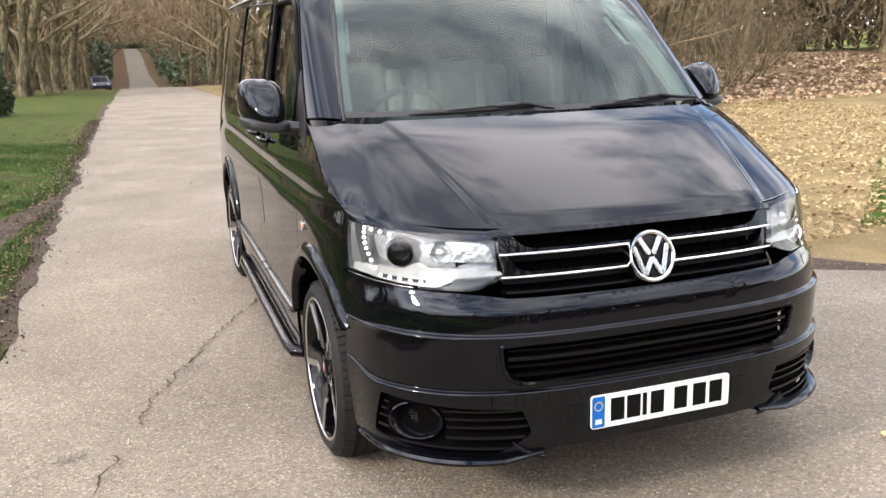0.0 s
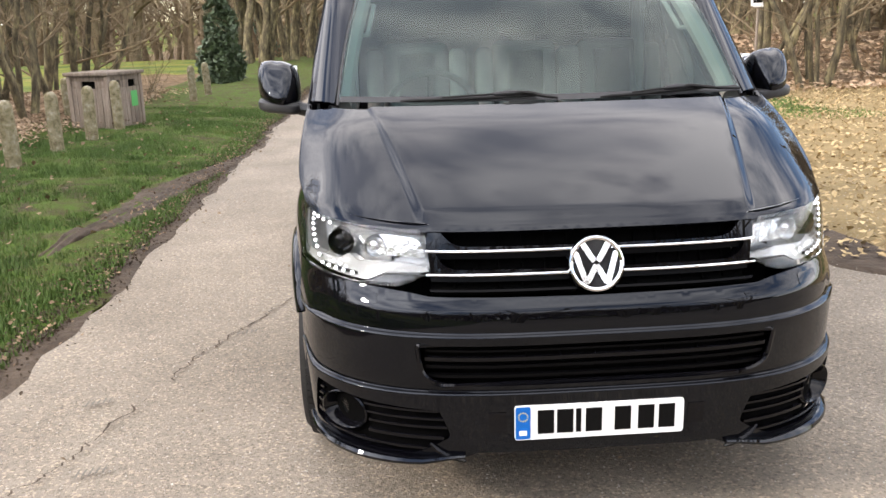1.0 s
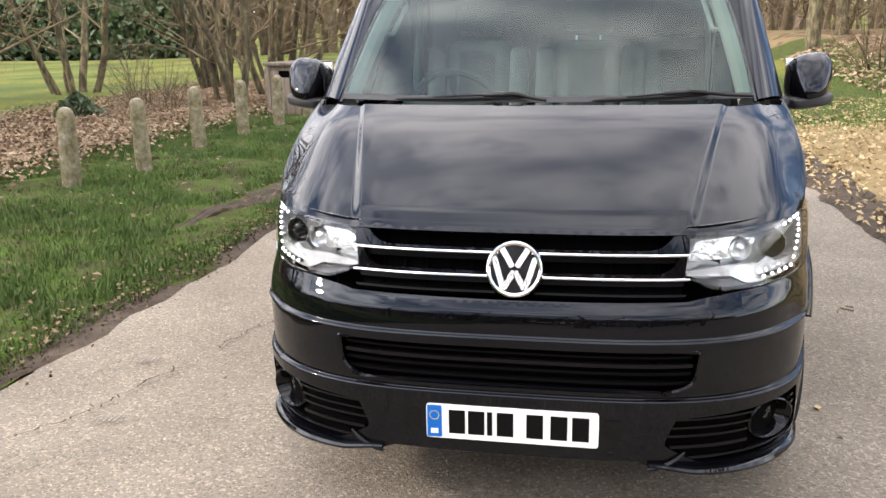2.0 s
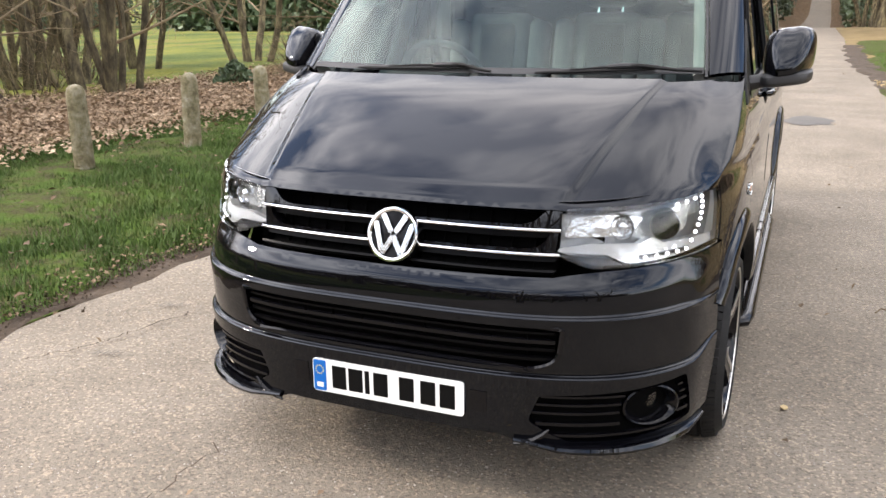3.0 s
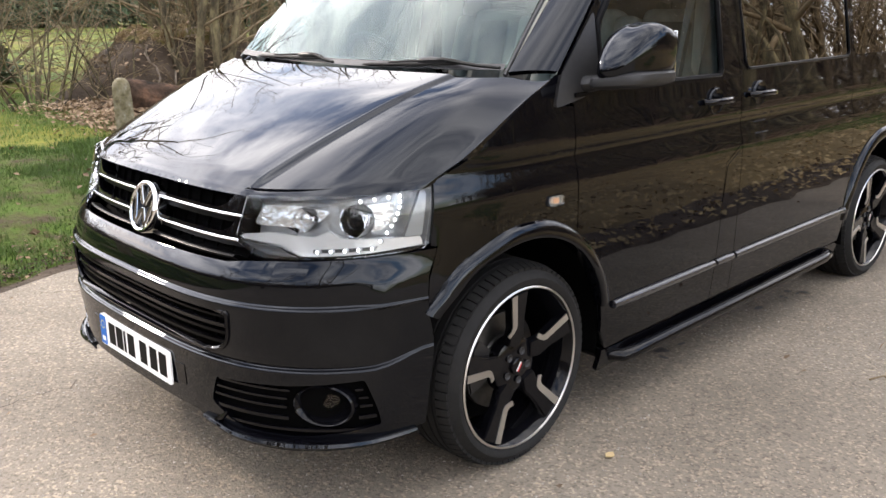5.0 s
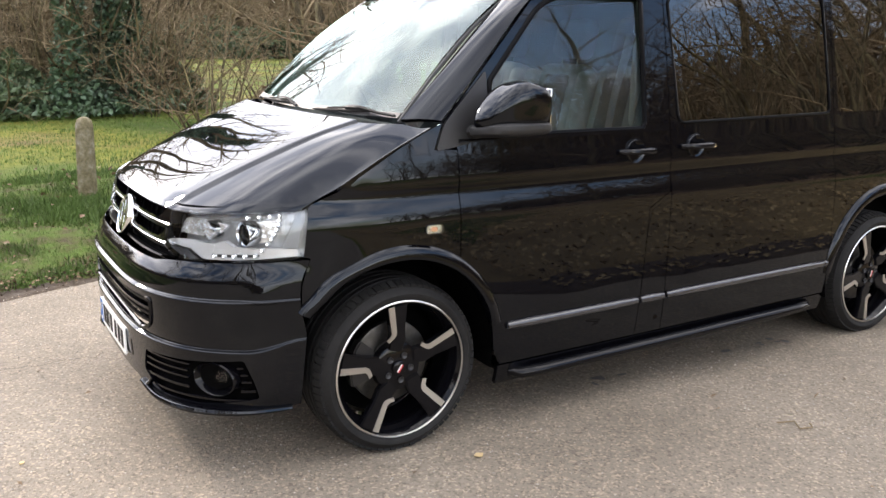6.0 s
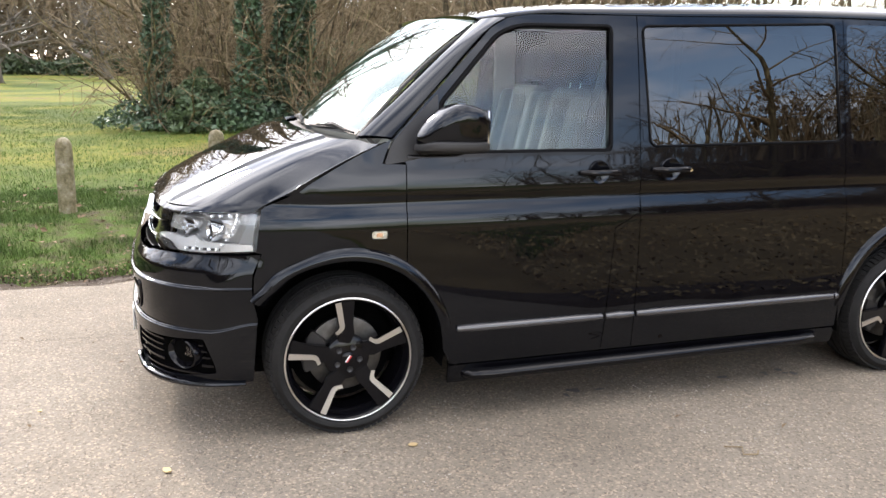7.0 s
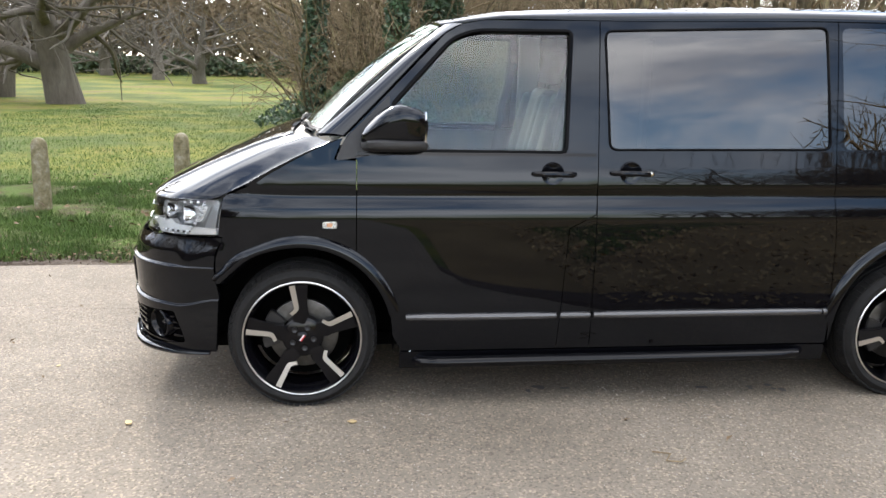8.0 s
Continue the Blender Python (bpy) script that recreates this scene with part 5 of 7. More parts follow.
# ---- cabin ----
dash = bmesh.new()
prof = [(0.86, 1.13), (0.88, 1.225), (1.00, 1.235), (1.20, 1.215), (1.30, 1.19), (1.34, 1.10), (1.32, 0.85)]
cols = [[dash.verts.new((x, y + 0.03 * (x / 0.8) ** 2, z)) for y, z in prof] for x in lines(-0.80, 0.80, 16)]
for c0, c1 in zip(cols, cols[1:]):
    for i in range(len(prof) - 1):
        dash.faces.new((c0[i], c1[i], c1[i + 1], c0[i + 1]))
part("dashboard", dash, CABIN_DARK, van)
part("instrument_hood", box(-0.58, -0.22, 1.10, 1.30, 1.19, 1.275, 0.035, seg=4), CABIN_DARK, van)
sw = empty("steering_wheel", pose(-0.40, 1.42, 1.20, -62))
sw.parent = van
part("wheel_rim", tube([(0.19 * math.cos(q), 0.19 * math.sin(q), 0) for q in (2 * math.pi * k / 32 for k in range(32))], 0.016, 8, closed=True), CABIN_DARK, sw)
part("wheel_hub", box(-0.07, 0.07, -0.06, 0.06, -0.02, 0.02, 0.018), CABIN_DARK, sw)
for q in (0, 180, 270):
    a = radians(q)
    part("wheel_spoke", tube([(0.05 * math.cos(a), 0.05 * math.sin(a), 0), (0.185 * math.cos(a), 0.185 * math.sin(a), 0)], 0.016, 6, flat=0.5), CABIN_DARK, sw)


def make_seat():
    st = tagged(empty("front_seat"), "dark cab seat with pale grey side bolsters and headrest")
    part("cushion", box(-0.25, 0.25, -0.45, 0.10, -0.18, 0.0, 0.05, seg=3), SEAT_DARK, st)
    tilt = pose(0, 0.10, -0.05, -14)
    part("backrest", box(-0.17, 0.17, -0.06, 0.07, 0.0, 0.62, 0.045, m=tilt, seg=3), SEAT_GREY, st)
    for s in (1, -1):
        part("bolster", box(s * 0.215 - 0.045, s * 0.215 + 0.045, -0.09, 0.07, 0.02, 0.58, 0.035, m=tilt, seg=3), SEAT_GREY, st)
        part("headrest_post", tube([tilt @ Vector((s * 0.06, 0.0, 0.60)), tilt @ Vector((s * 0.06, -0.005, 0.70))], 0.006, 6), SEAT_DARK, st)
    part("centre_panel", box(-0.10, 0.10, -0.068, 0.0, 0.06, 0.56, 0.02, m=tilt), SEAT_DARK, st)
    part("headrest", box(-0.13, 0.13, -0.05, 0.05, 0.65, 0.85, 0.04, m=tilt, seg=3), SEAT_DARK, st)
    return st


seat = make_seat()
seat.parent = van
seat.matrix_basis = pose(-0.42, 2.02, 0.92)
for x in (0.145, 0.60):
    c = copy_thing(seat, pose(x, 2.02, 0.92))
    c.parent = van
    for o in c.children:
        if o.name.startswith("headrest_post") and x < 0.3:      # chrome on these posts only, to give the cab's two bright glints
            o.material_slots[0].link = 'OBJECT'
            o.material_slots[0].material = CHROME
part("cab_floor", box(-0.84, 0.84, 1.40, 3.40, 0.28, 0.36), CABIN_DARK, van)
part("headlining", box(-0.74, 0.74, 1.62, 4.60, 1.80, 1.815), CABIN_LIGHT, van)
part("bulkhead", box(-0.72, 0.72, 2.48, 2.50, 0.36, 1.78), CABIN_DARK, van)
for s in (1, -1):
    for k, (nm, y0, y1, z0, z1) in enumerate((("door_card", 1.34, 2.20, 0.36, 1.185),)):
        part(nm, box(s * 0.865 - 0.012, s * 0.865 + 0.012, y0, y1, z0, z1, 0.008), CABIN_DARK, van)
    pts = [Vector((s * (scr_x(t) - 0.02), scr_y(t) + 0.055, scr_z(t) - 0.015 + sit(scr_y(t), scr_z(t)))) for t in lines(0.0, 0.98, 8)]
    part("pillar_lining", tube(pts, 0.040, 8), CABIN_LIGHT, van, "pale grey pillar lining")
    part("grab_handle", tube([pts[4] + Vector((-s * 0.02, 0.03, 0)), pts[4] + Vector((-s * 0.06, 0.05, 0)), pts[6] + Vector((-s * 0.06, 0.05, 0)), pts[6] + Vector((-s * 0.02, 0.03, 0))], 0.010, 8), CABIN_LIGHT, van)
    part("b_pillar_lining", box(s * 0.745 - 0.02, s * 0.745 + 0.02, 2.15, 2.28, 1.15, 1.78, 0.01), CABIN_LIGHT, van)
    part("seat_belt", tube([(s * 0.74, 2.13, 1.62), (s * 0.74, 2.05, 1.35), (s * 0.72, 2.0, 1.0)], 0.022, 6, flat=0.15), SEAT_DARK, van)
part("underbody", box(-0.60, 0.60, 0.30, 4.72, 0.20, 0.27, 0.01), VOID, van)
part("engine_bay", box(-0.62, 0.62, 0.24, 0.95, 0.27, 0.93, 0.05), VOID, van)
for s in (1, -1):
    part("cabin_wall", box(s * 0.74 - 0.01, s * 0.74 + 0.01, 2.52, 4.66, 0.36, 1.76), VOID, van)


# ---- plants ----
def branches(rng, start, way, length, radius, level, out, droop=0.0, twist=0.22, kids=(7, 6, 4), shrink=0.5, first=0.25, seg=0.5, fork=0.9, thin=0.55):
    """Grows one limb and its side shoots into out, as (points, radii, level)."""
    n = max(3, int(length / seg))
    p, d = Vector(start), Vector(way).normalized()
    pts, rad = [p.copy()], [radius]
    for i in range(n):
        d = (d + Vector((rng.gauss(0, twist), rng.gauss(0, twist), rng.gauss(0, twist) + droop)) * 0.5).normalized()
        p = p + d * (length / n)
        pts.append(p.copy())
        rad.append(radius * (1 - 0.82 * (i + 1) / n))
    out.append((pts, rad, level))
    if level >= len(kids):
        return
    for k in range(kids[level]):
        f = first + (1 - first) * (k + rng.random()) / kids[level]
        i = min(int(f * n), n - 1)
        q = pts[i].lerp(pts[i + 1], f * n - i)
        base = (pts[i + 1] - pts[i]).normalized()
        side = Vector((rng.gauss(0, 1), rng.gauss(0, 1), rng.gauss(0.2, 0.5)))
        side = (side - base * side.dot(base)).normalized()
        branches(rng, q, base * 0.55 + side * fork, length * shrink * rng.uniform(0.6, 1.15) * (1.15 - 0.5 * f), rad[i] * thin, level + 1, out, droop * 0.5, twist * 1.25, kids, shrink, 0.15, seg * 0.7, fork, max(thin, 0.5))


def limbs_mesh(name, limbs, sides=(8, 5, 3, 3)):
    verts, faces = [], []
    for pts, rad, level in limbs:
        k = sides[min(level, len(sides) - 1)]
        base = len(verts)
        for i, p in enumerate(pts):
            t = (pts[min(i + 1, len(pts) - 1)] - pts[max(i - 1, 0)]).normalized()
            a = t.orthogonal().normalized()
            b = t.cross(a)
            for j in range(k):
                q = 2 * math.pi * j / k
                verts.append(p + (a * math.cos(q) + b * math.sin(q)) * max(rad[i], 0.0035))
        for i in range(len(pts) - 1):
            for j in range(k if k > 2 else 1):
                a0, a1 = base + i * k + j, base + i * k + (j + 1) % k
                faces.append((a0, a1, a1 + k, a0 + k))
    me = bpy.data.meshes.new(name)
    me.from_pydata([tuple(v) for v in verts], [], faces)
    for p in me.polygons:
        p.use_smooth = True
    return me


def leaves_mesh(name, spots, size, rng, up=0.0, long=1.5):
    """Many small folded leaves at the spots."""
    verts, faces = [], []
    for c in spots:
        n = Vector((rng.gauss(0, 1), rng.gauss(0, 1), rng.gauss(0, 1) + up)).normalized()
        a = n.orthogonal().normalized()
        a.rotate(Matrix.Rotation(rng.uniform(0, 6.28), 3, n))
        b = n.cross(a)
        s = size * rng.uniform(0.6, 1.3)
        base = len(verts)
        c = Vector(c)
        verts += [c - a * s * long * 0.5, c + b * s * 0.5 + n * s * 0.18, c + a * s * long * 0.5, c - b * s * 0.5 + n * s * 0.18]
        faces += [(base, base + 1, base + 2), (base, base + 2, base + 3)]
    me = bpy.data.meshes.new(name)
    me.from_pydata([tuple(v) for v in verts], [], faces)
    return me


def make_tree(name, seed, label, cat, stems=1, height=12.0, radius=0.22, spread=0.15, kids=(9, 6, 4), shrink=0.42, first=0.3, droop=0.03, base_r=0.3, group="", fork=0.9, twist=0.16, thin=0.55):
    rng = random.Random(seed)
    t = tagged(empty(name), label, cat, group)
    limbs = []
    for k in range(stems):
        q = rng.uniform(0, 6.28)
        lean = rng.uniform(0.3, 1.0) * spread
        start = (0, 0, -0.25) if stems == 1 else (base_r * math.cos(q) * rng.random(), base_r * math.sin(q) * rng.random(), -0.25)
        branches(rng, start, (lean * math.cos(q), lean * math.sin(q), 1), height * rng.uniform(0.75, 1.1), radius * rng.uniform(0.55, 1.05), 0, limbs, droop, twist, kids, shrink, first, 0.6, fork, thin)
    part("trunk", limbs_mesh("trunk", [l for l in limbs if l[2] == 0]), BARK, t)
    part("crown", limbs_mesh("crown", [l for l in limbs if l[2] > 0]), TWIG, t, "bare leafless branches and twigs")
    return t


coppice = [make_tree("coppice_tree", 11 + k, "bare multi-stemmed tree with greenish bark in leaf litter", "tree", stems=6 + k, height=8.0, radius=0.10, spread=0.40, kids=(8, 5, 3), shrink=0.38, first=0.14, droop=0.06, base_r=0.6, group="bare trees", fork=1.0, thin=0.36) for k in range(3)]
tall = [make_tree("woodland_tree", 31 + k, "tall bare woodland tree with a pale trunk", "tree", stems=1 + (k == 2), height=14, radius=0.24, spread=0.15, kids=(12, 5, 3), shrink=0.42, first=0.20, droop=0.02, group="bare trees") for k in range(3)]
bush = [make_tree("bare_bush", 51 + k, "tangled leafless brown bush", "bush", stems=18, height=2.9, radius=0.028, spread=0.85, kids=(5, 4), shrink=0.45, first=0.15, droop=-0.02, base_r=0.8, group="bare bushes", twist=0.3) for k in range(2)]
oak = make_tree("oak_tree", 71, "old spreading oak tree with a massive bare trunk", "tree", stems=1, height=9.5, radius=0.76, spread=0.05, kids=(12, 7, 4), shrink=0.85, first=0.22, droop=0.0, group="bare trees", fork=1.3, twist=0.12)
for o in oak.children:
    o.data.materials[0] = OAKBARK


def put(proto, spots, used):
    """Copies of a tree at (x, y, scale, turn); the first spot takes the tree itself."""
    for x, y, sc, turn in spots:
        m = pose(x, y, ground_z(x, y), 0, 0, turn) @ Matrix.Scale(sc, 4)
        if proto in used:
            c = copy_thing(proto, pose(x, y, ground_z(x, y), 0, 0, turn))
            c.scale = (sc, sc, sc)
        else:
            proto.matrix_basis = m
            used.add(proto)


used = set()
put(coppice[0], [(-9.0, 8.3, 1.0, 10), (-14.0, 14.4, 1.0, 200), (-6.6, 13.0, 0.85, 120), (-12.3, 9.6, 1.05, 300), (9.2, 16.6, 1.0, 40), (14.5, 20.5, 0.9, 75), (-9.2, 21, 1.0, 15)], used)
put(coppice[1], [(-11.8, 10.4, 0.9, 80), (-11.0, 6.7, 1.0, 140), (-6.3, 14.6, 0.8, 260), (-15.2, 11.5, 1.0, 30), (11.5, 18.2, 1.0, 220), (20.2, 25.5, 1.0, 100), (8.05, 17.45, 1.05, 310), (-12.5, 17, 1.0, 70)], used)
put(coppice[2], [(-9.4, 5.3, 0.85, 20), (-13.4, 7.8, 1.0, 250), (-8.4, 16.5, 0.9, 150), (17.0, 21.8, 1.0, 10), (-16.5, 14.0, 1.0, 330), (13.0, 23.0, 1.1, 190), (-18.5, 12.0, 0.9, 111)], used)
rngw = random.Random(5)
lane = []
for k in range(20):
    y = 37 + k * (3.2 + 0.23 * k)
    lane.append((-3.9 - rngw.uniform(0.0, 2.8), y + rngw.uniform(-1, 1), rngw.uniform(0.75, 1.1), rngw.uniform(0, 360)))
    lane.append((3.3 + rngw.uniform(0.0, 2.6), y + rngw.uniform(-1, 1), rngw.uniform(0.75, 1.1), rngw.uniform(0, 360)))
side = [(-6.2, 37.5, 0.9, 15), (-5.4, 38.2, 1.0, 75), (-4.75, 39.5, 0.9, 200), (-4.5, 41, 1.0, 310), (-7.4, 40, 1.0, 140), (-8.6, 43, 1.0, 20), (6.5, 27, 1.0, 20), (9.5, 24, 1.05, 140), (12, 28, 1.1, 260), (16, 27, 1.15, 80), (22, 30, 1.2, 10), (26, 24, 1.2, 200), (18, 33, 1.1, 300), (24, 38, 1.1, 45), (30, 33, 1.0, 130), (8.5, 32, 1.0, 75)]
opposite = [(x, y, 0.7 + 0.25 * rngw.random(), rngw.uniform(0, 360)) for x, y in ((7.5, -8.0), (4.5, -15.5), (-8.5, -14.5), (12, -26), (2, -24), (-7, -27), (-14, -24), (22, -30), (-24, -30), (30, 25), (36, 20), (40, 28), (52, -44), (-20.5, 2.2), (-18.6, 3.2), (-24, 0.5), (-23.5, 2.6))]
# out of view: these stand for the trees reflected in the bonnet
south = [(-6.5, -12.0, 0.8, 50), (0.5, -12.5, 0.85, 170), (9.0, -13.0, 0.9, 260), (14.5, -15.5, 0.9, 20), (-2.5, -18, 1.0, 120), (18, -21, 1.0, 210), (7, -19.5, 1.0, 310)]
forest = lane + side + opposite + south
for k in range(3):
    put(tall[k], forest[k::3], used)
put(oak, [(-31.5, -10.4, 1.0, 0), (-36.2, -14.8, 0.9, 130), (-61, -10.3, 0.7, 50), (-69, -15, 0.7, 220), (-74, -4, 0.8, 300), (-80, -22, 0.8, 20), (-66, -30, 0.8, 90)], used)
put(bush[0], [(-15.6, 0.9, 1.0, 0), (-16.5, 3.2, 1.2, 200), (-10.7, 3.5, 0.85, 77), (-14.9, 3.6, 0.9, 45), (-9.9, 4.6, 0.75, 10), (-8.2, 12.5, 0.5, 70), (-5.9, 17.6, 0.45, 130), (12.5, 17.2, 0.8, 33), (19.0, 22.5, 1.0, 77), (-10.8, 8.4, 0.5, 120), (6.6, 20.5, 0.8, 20), (-18.5, 2.0, 1.9, 60), (-16.2, 2.6, 1.6, 150), (-22.5, 1.5, 2.2, 310), (-29, 3.0, 2.2, 100)], used)
put(bush[1], [(-16.2, 1.9, 1.15, 30), (-18.0, 1.0, 1.4, 120), (-10.6, 5.4, 0.8, 100), (-7.2, 11.4, 0.45, 220), (14.6, 18.9, 0.9, 10), (16.5, 20.4, 0.9, 190), (9.9, 20.2, 0.8, 270), (-17.6, 0.5, 1.7, 80), (-17.4, 3.4, 1.8, 140), (-20.5, 3.2, 2.0, 210), (-24.5, 2.6, 1.9, 330), (-12.6, 11.2, 0.6, 20), (22, 26.5, 1.1, 150)], used)


# far woods and hedges: too far to count
def far_wood(name, seed, spots, label, mat=TWIG):
    rng = random.Random(seed)
    limbs = []
    protos = []
    for k in range(5):
        l = []
        branches(rng, (0, 0, -0.5), (rng.uniform(-0.1, 0.1), rng.uniform(-0.1, 0.1), 1), 13, 0.22, 0, l, 0.02, 0.16, (10, 6), 0.42, 0.14, 1.3, 0.9)
        protos.append(l)
    for x, y in spots:
        off, sc = Vector((x, y, ground_z(x, y))), rng.uniform(0.75, 1.25)
        turn = Matrix.Rotation(rng.uniform(0, 6.28), 3, 'Z')
        for pts, rad, level in protos[rng.randrange(5)]:
            limbs.append(([turn @ p * sc + off for p in pts], [max(r * sc, 0.026) for r in rad], level))
    return tagged(part(name, limbs_mesh(name, limbs, (4, 3, 2)), mat), label, "wood", kind="stuff")


rngf = random.Random(9)
spots = [(-86 - rngf.uniform(0, 30), 20 + rngf.uniform(0, 80)) for _ in range(90)] + [(-90 - rngf.uniform(0, 50), -85 + rngf.uniform(0, 140)) for _ in range(170)] + [(-92 - rngf.uniform(0, 30), 2 + rngf.uniform(0, 40)) for _ in range(60)] + [(-22 - rngf.uniform(0, 20), 62 + rngf.uniform(0, 40)) for _ in range(70)]
far_wood("far_wood_field", 3, spots, "distant bare brown woodland beyond the field")
spots = [(14 + rngf.uniform(0, 40), 30 + rngf.uniform(0, 60)) for _ in range(90)] + [(50 + rngf.uniform(0, 40), 30 + rngf.uniform(0, 40)) for _ in range(40)] + [(-50 + rngf.uniform(0, 110), -52 - rngf.uniform(0, 25)) for _ in range(80)]
spots += [(sgn * (2.8 + rngf.uniform(0, 22)), 100 + rngf.uniform(0, 105)) for sgn in (1, -1) for _ in range(55)] + [(rngf.uniform(-26, 26), 207 + rngf.uniform(0, 30)) for _ in range(60)] + [(sgn * (5.0 + rngf.uniform(0, 20)), 46 + rngf.uniform(0, 60)) for sgn in (1, -1) for _ in range(60)]
far_wood("far_wood_lane", 4, spots, "distant bare woodland along the lane and clearing")


def leafy_bank(name, x0, x1, y0, y1, h, n, seed, label, size=0.5, mat=SHRUB):
    rng = random.Random(seed)
    pts = []
    for _ in range(n):
        x, y = rng.uniform(x0, x1), rng.uniform(y0, y1)
        top = h * (0.55 + 0.6 * noise.noise((x * 0.25, y * 0.25, seed)))
        pts.append((x, y, ground_z(x, y) + max(0.1, top + 0.3 * h) * rng.random() ** 0.6))
    return tagged(part(name, leaves_mesh(name, pts, size, rng), mat), label, "hedge", kind="stuff")


leafy_bank("far_hedge", -88, -85, -70, 30, 2.2, 22000, 1, "dark clipped hedge across the far side of the park", 0.34)
leafy_bank("evergreen_belt", -50, -30, 56, 66, 6.0, 34000, 2, "dark evergreen belt behind the field", 0.42)
leafy_bank("field_shrubs", -96, -86, 14, 95, 4.0, 26000, 3, "dark green shrubs at the field's far edge", 0.36)
leafy_bank("lane_undergrowth", -16, -3.0, 84, 195, 7.0, 26000, 4, "dark green undergrowth beside the lane", 0.35)
leafy_bank("lane_undergrowth_east", 2.5, 12, 84, 195, 3.2, 12000, 5, "dark green undergrowth beside the lane", 0.35)


leafy_bank("lane_end_thicket", -34, 34, 207, 216, 11.0, 16000, 8, "dense brown thicket where the lane vanishes", 0.8, TWIG)
leafy_bank("park_thicket", -102, -94, -85, 60, 10.0, 22000, 11, "dense brown thicket across the park", 0.7, TWIG)
leafy_bank("lane_end_shrubs", -20, 20, 206, 210, 3.0, 9000, 10, "low dark shrubs where the lane vanishes", 0.7, SHRUB)
# the south thicket is never in view; it darkens low reflections in the van
leafy_bank("south_thicket", -45, 55, -40, -28, 7.5, 22000, 15, "dense brown thicket out of view, added to darken the van's reflections", 0.5, TWIG)
leafy_bank("clearing_thicket", 17, 46, 27, 46, 9.5, 36000, 9, "dense brown thicket behind the clearing", 0.22, TWIG)


def twig_haze(name, x0, x1, y0, y1, h, n, seed, label, thick=1.0, foot=0.0):
    """The fine top growth of far-off bare woods: thin straight twigs."""
    rng = random.Random(seed)
    verts, faces = [], []
    for _ in range(n):
        x, y = rng.uniform(x0, x1), rng.uniform(y0, y1)
        top = h * (0.72 + 0.45 * noise.noise((x * 0.08, y * 0.08, seed)))
        p = Vector((x, y, ground_z(x, y) + foot + (top - foot) * rng.random() ** 0.8))
        way = Vector((rng.gauss(0, 0.5), rng.gauss(0, 0.5), rng.uniform(0.2, 1.0))).normalized() * rng.uniform(0.5, 1.5)
        wide = Vector((rng.gauss(0, 1), rng.gauss(0, 1), 0)).normalized() * rng.uniform(0.015, 0.04) * thick
        base = len(verts)
        verts += [p - wide, p + wide, p + way + wide * 0.3, p + way - wide * 0.3]
        faces.append((base, base + 1, base + 2, base + 3))
    me = bpy.data.meshes.new(name)
    me.from_pydata([tuple(v) for v in verts], [], faces)
    return tagged(part(name, me, TWIG), label, "wood", kind="stuff")


twig_haze("park_wood_twigs", -116, -92, -90, 60, 23, 75000, 1, "fine bare twigs of the wood across the park", 2.0)
twig_haze("lane_wood_twigs", -26, -4.2, 48, 200, 13, 24000, 2, "fine bare twigs of the wood beside the lane", 1.4)
twig_haze("lane_wood_twigs_east", 4.2, 30, 44, 200, 13, 24000, 3, "fine bare twigs of the wood beside the lane", 1.4)
twig_haze("lane_canopy_twigs", -4.6, 4.6, 58, 200, 13, 20000, 7, "bare twigs arching over the lane", 1.4, 4.2)
twig_haze("lane_end_twigs", -40, 40, 206, 236, 20, 14000, 4, "fine bare twigs of the wood at the lane's far end", 2.6)
twig_haze("field_wood_twigs", -112, -86, 16, 105, 15, 30000, 5, "fine bare twigs of the wood beyond the field", 1.7)
# the south twigs are unseen too, added for the dark reflected skyline
twig_haze("south_wood_twigs", -40, 50, -38, -24, 11, 30000, 13, "fine bare twigs out of view, added to darken the van's reflections", 1.4)
twig_haze("clearing_wood_twigs", 13, 48, 25, 48, 13, 36000, 6, "fine bare twigs of the wood behind the clearing")

notice = tagged(empty("notice"), "small white notice pinned to a tree trunk", "notice")
part("board", box(-0.16, 0.16, -0.012, 0.0, -0.21, 0.21, 0.004), PLATE, notice)
part("printed_bar", box(-0.12, 0.12, -0.016, -0.012, 0.02, 0.12), BLUE, notice)
part("printed_bar", box(-0.11, 0.09, -0.016, -0.012, -0.12, -0.06), INK, notice)
part("post", tube([(0, 0.035, -2.2), (0, 0.035, 0.18)], 0.03, 8), TIMBER, notice)
notice.matrix_basis = pose(7.85, 16.9, ground_z(7.85, 16.9) + 1.95, 0, 0, -24)


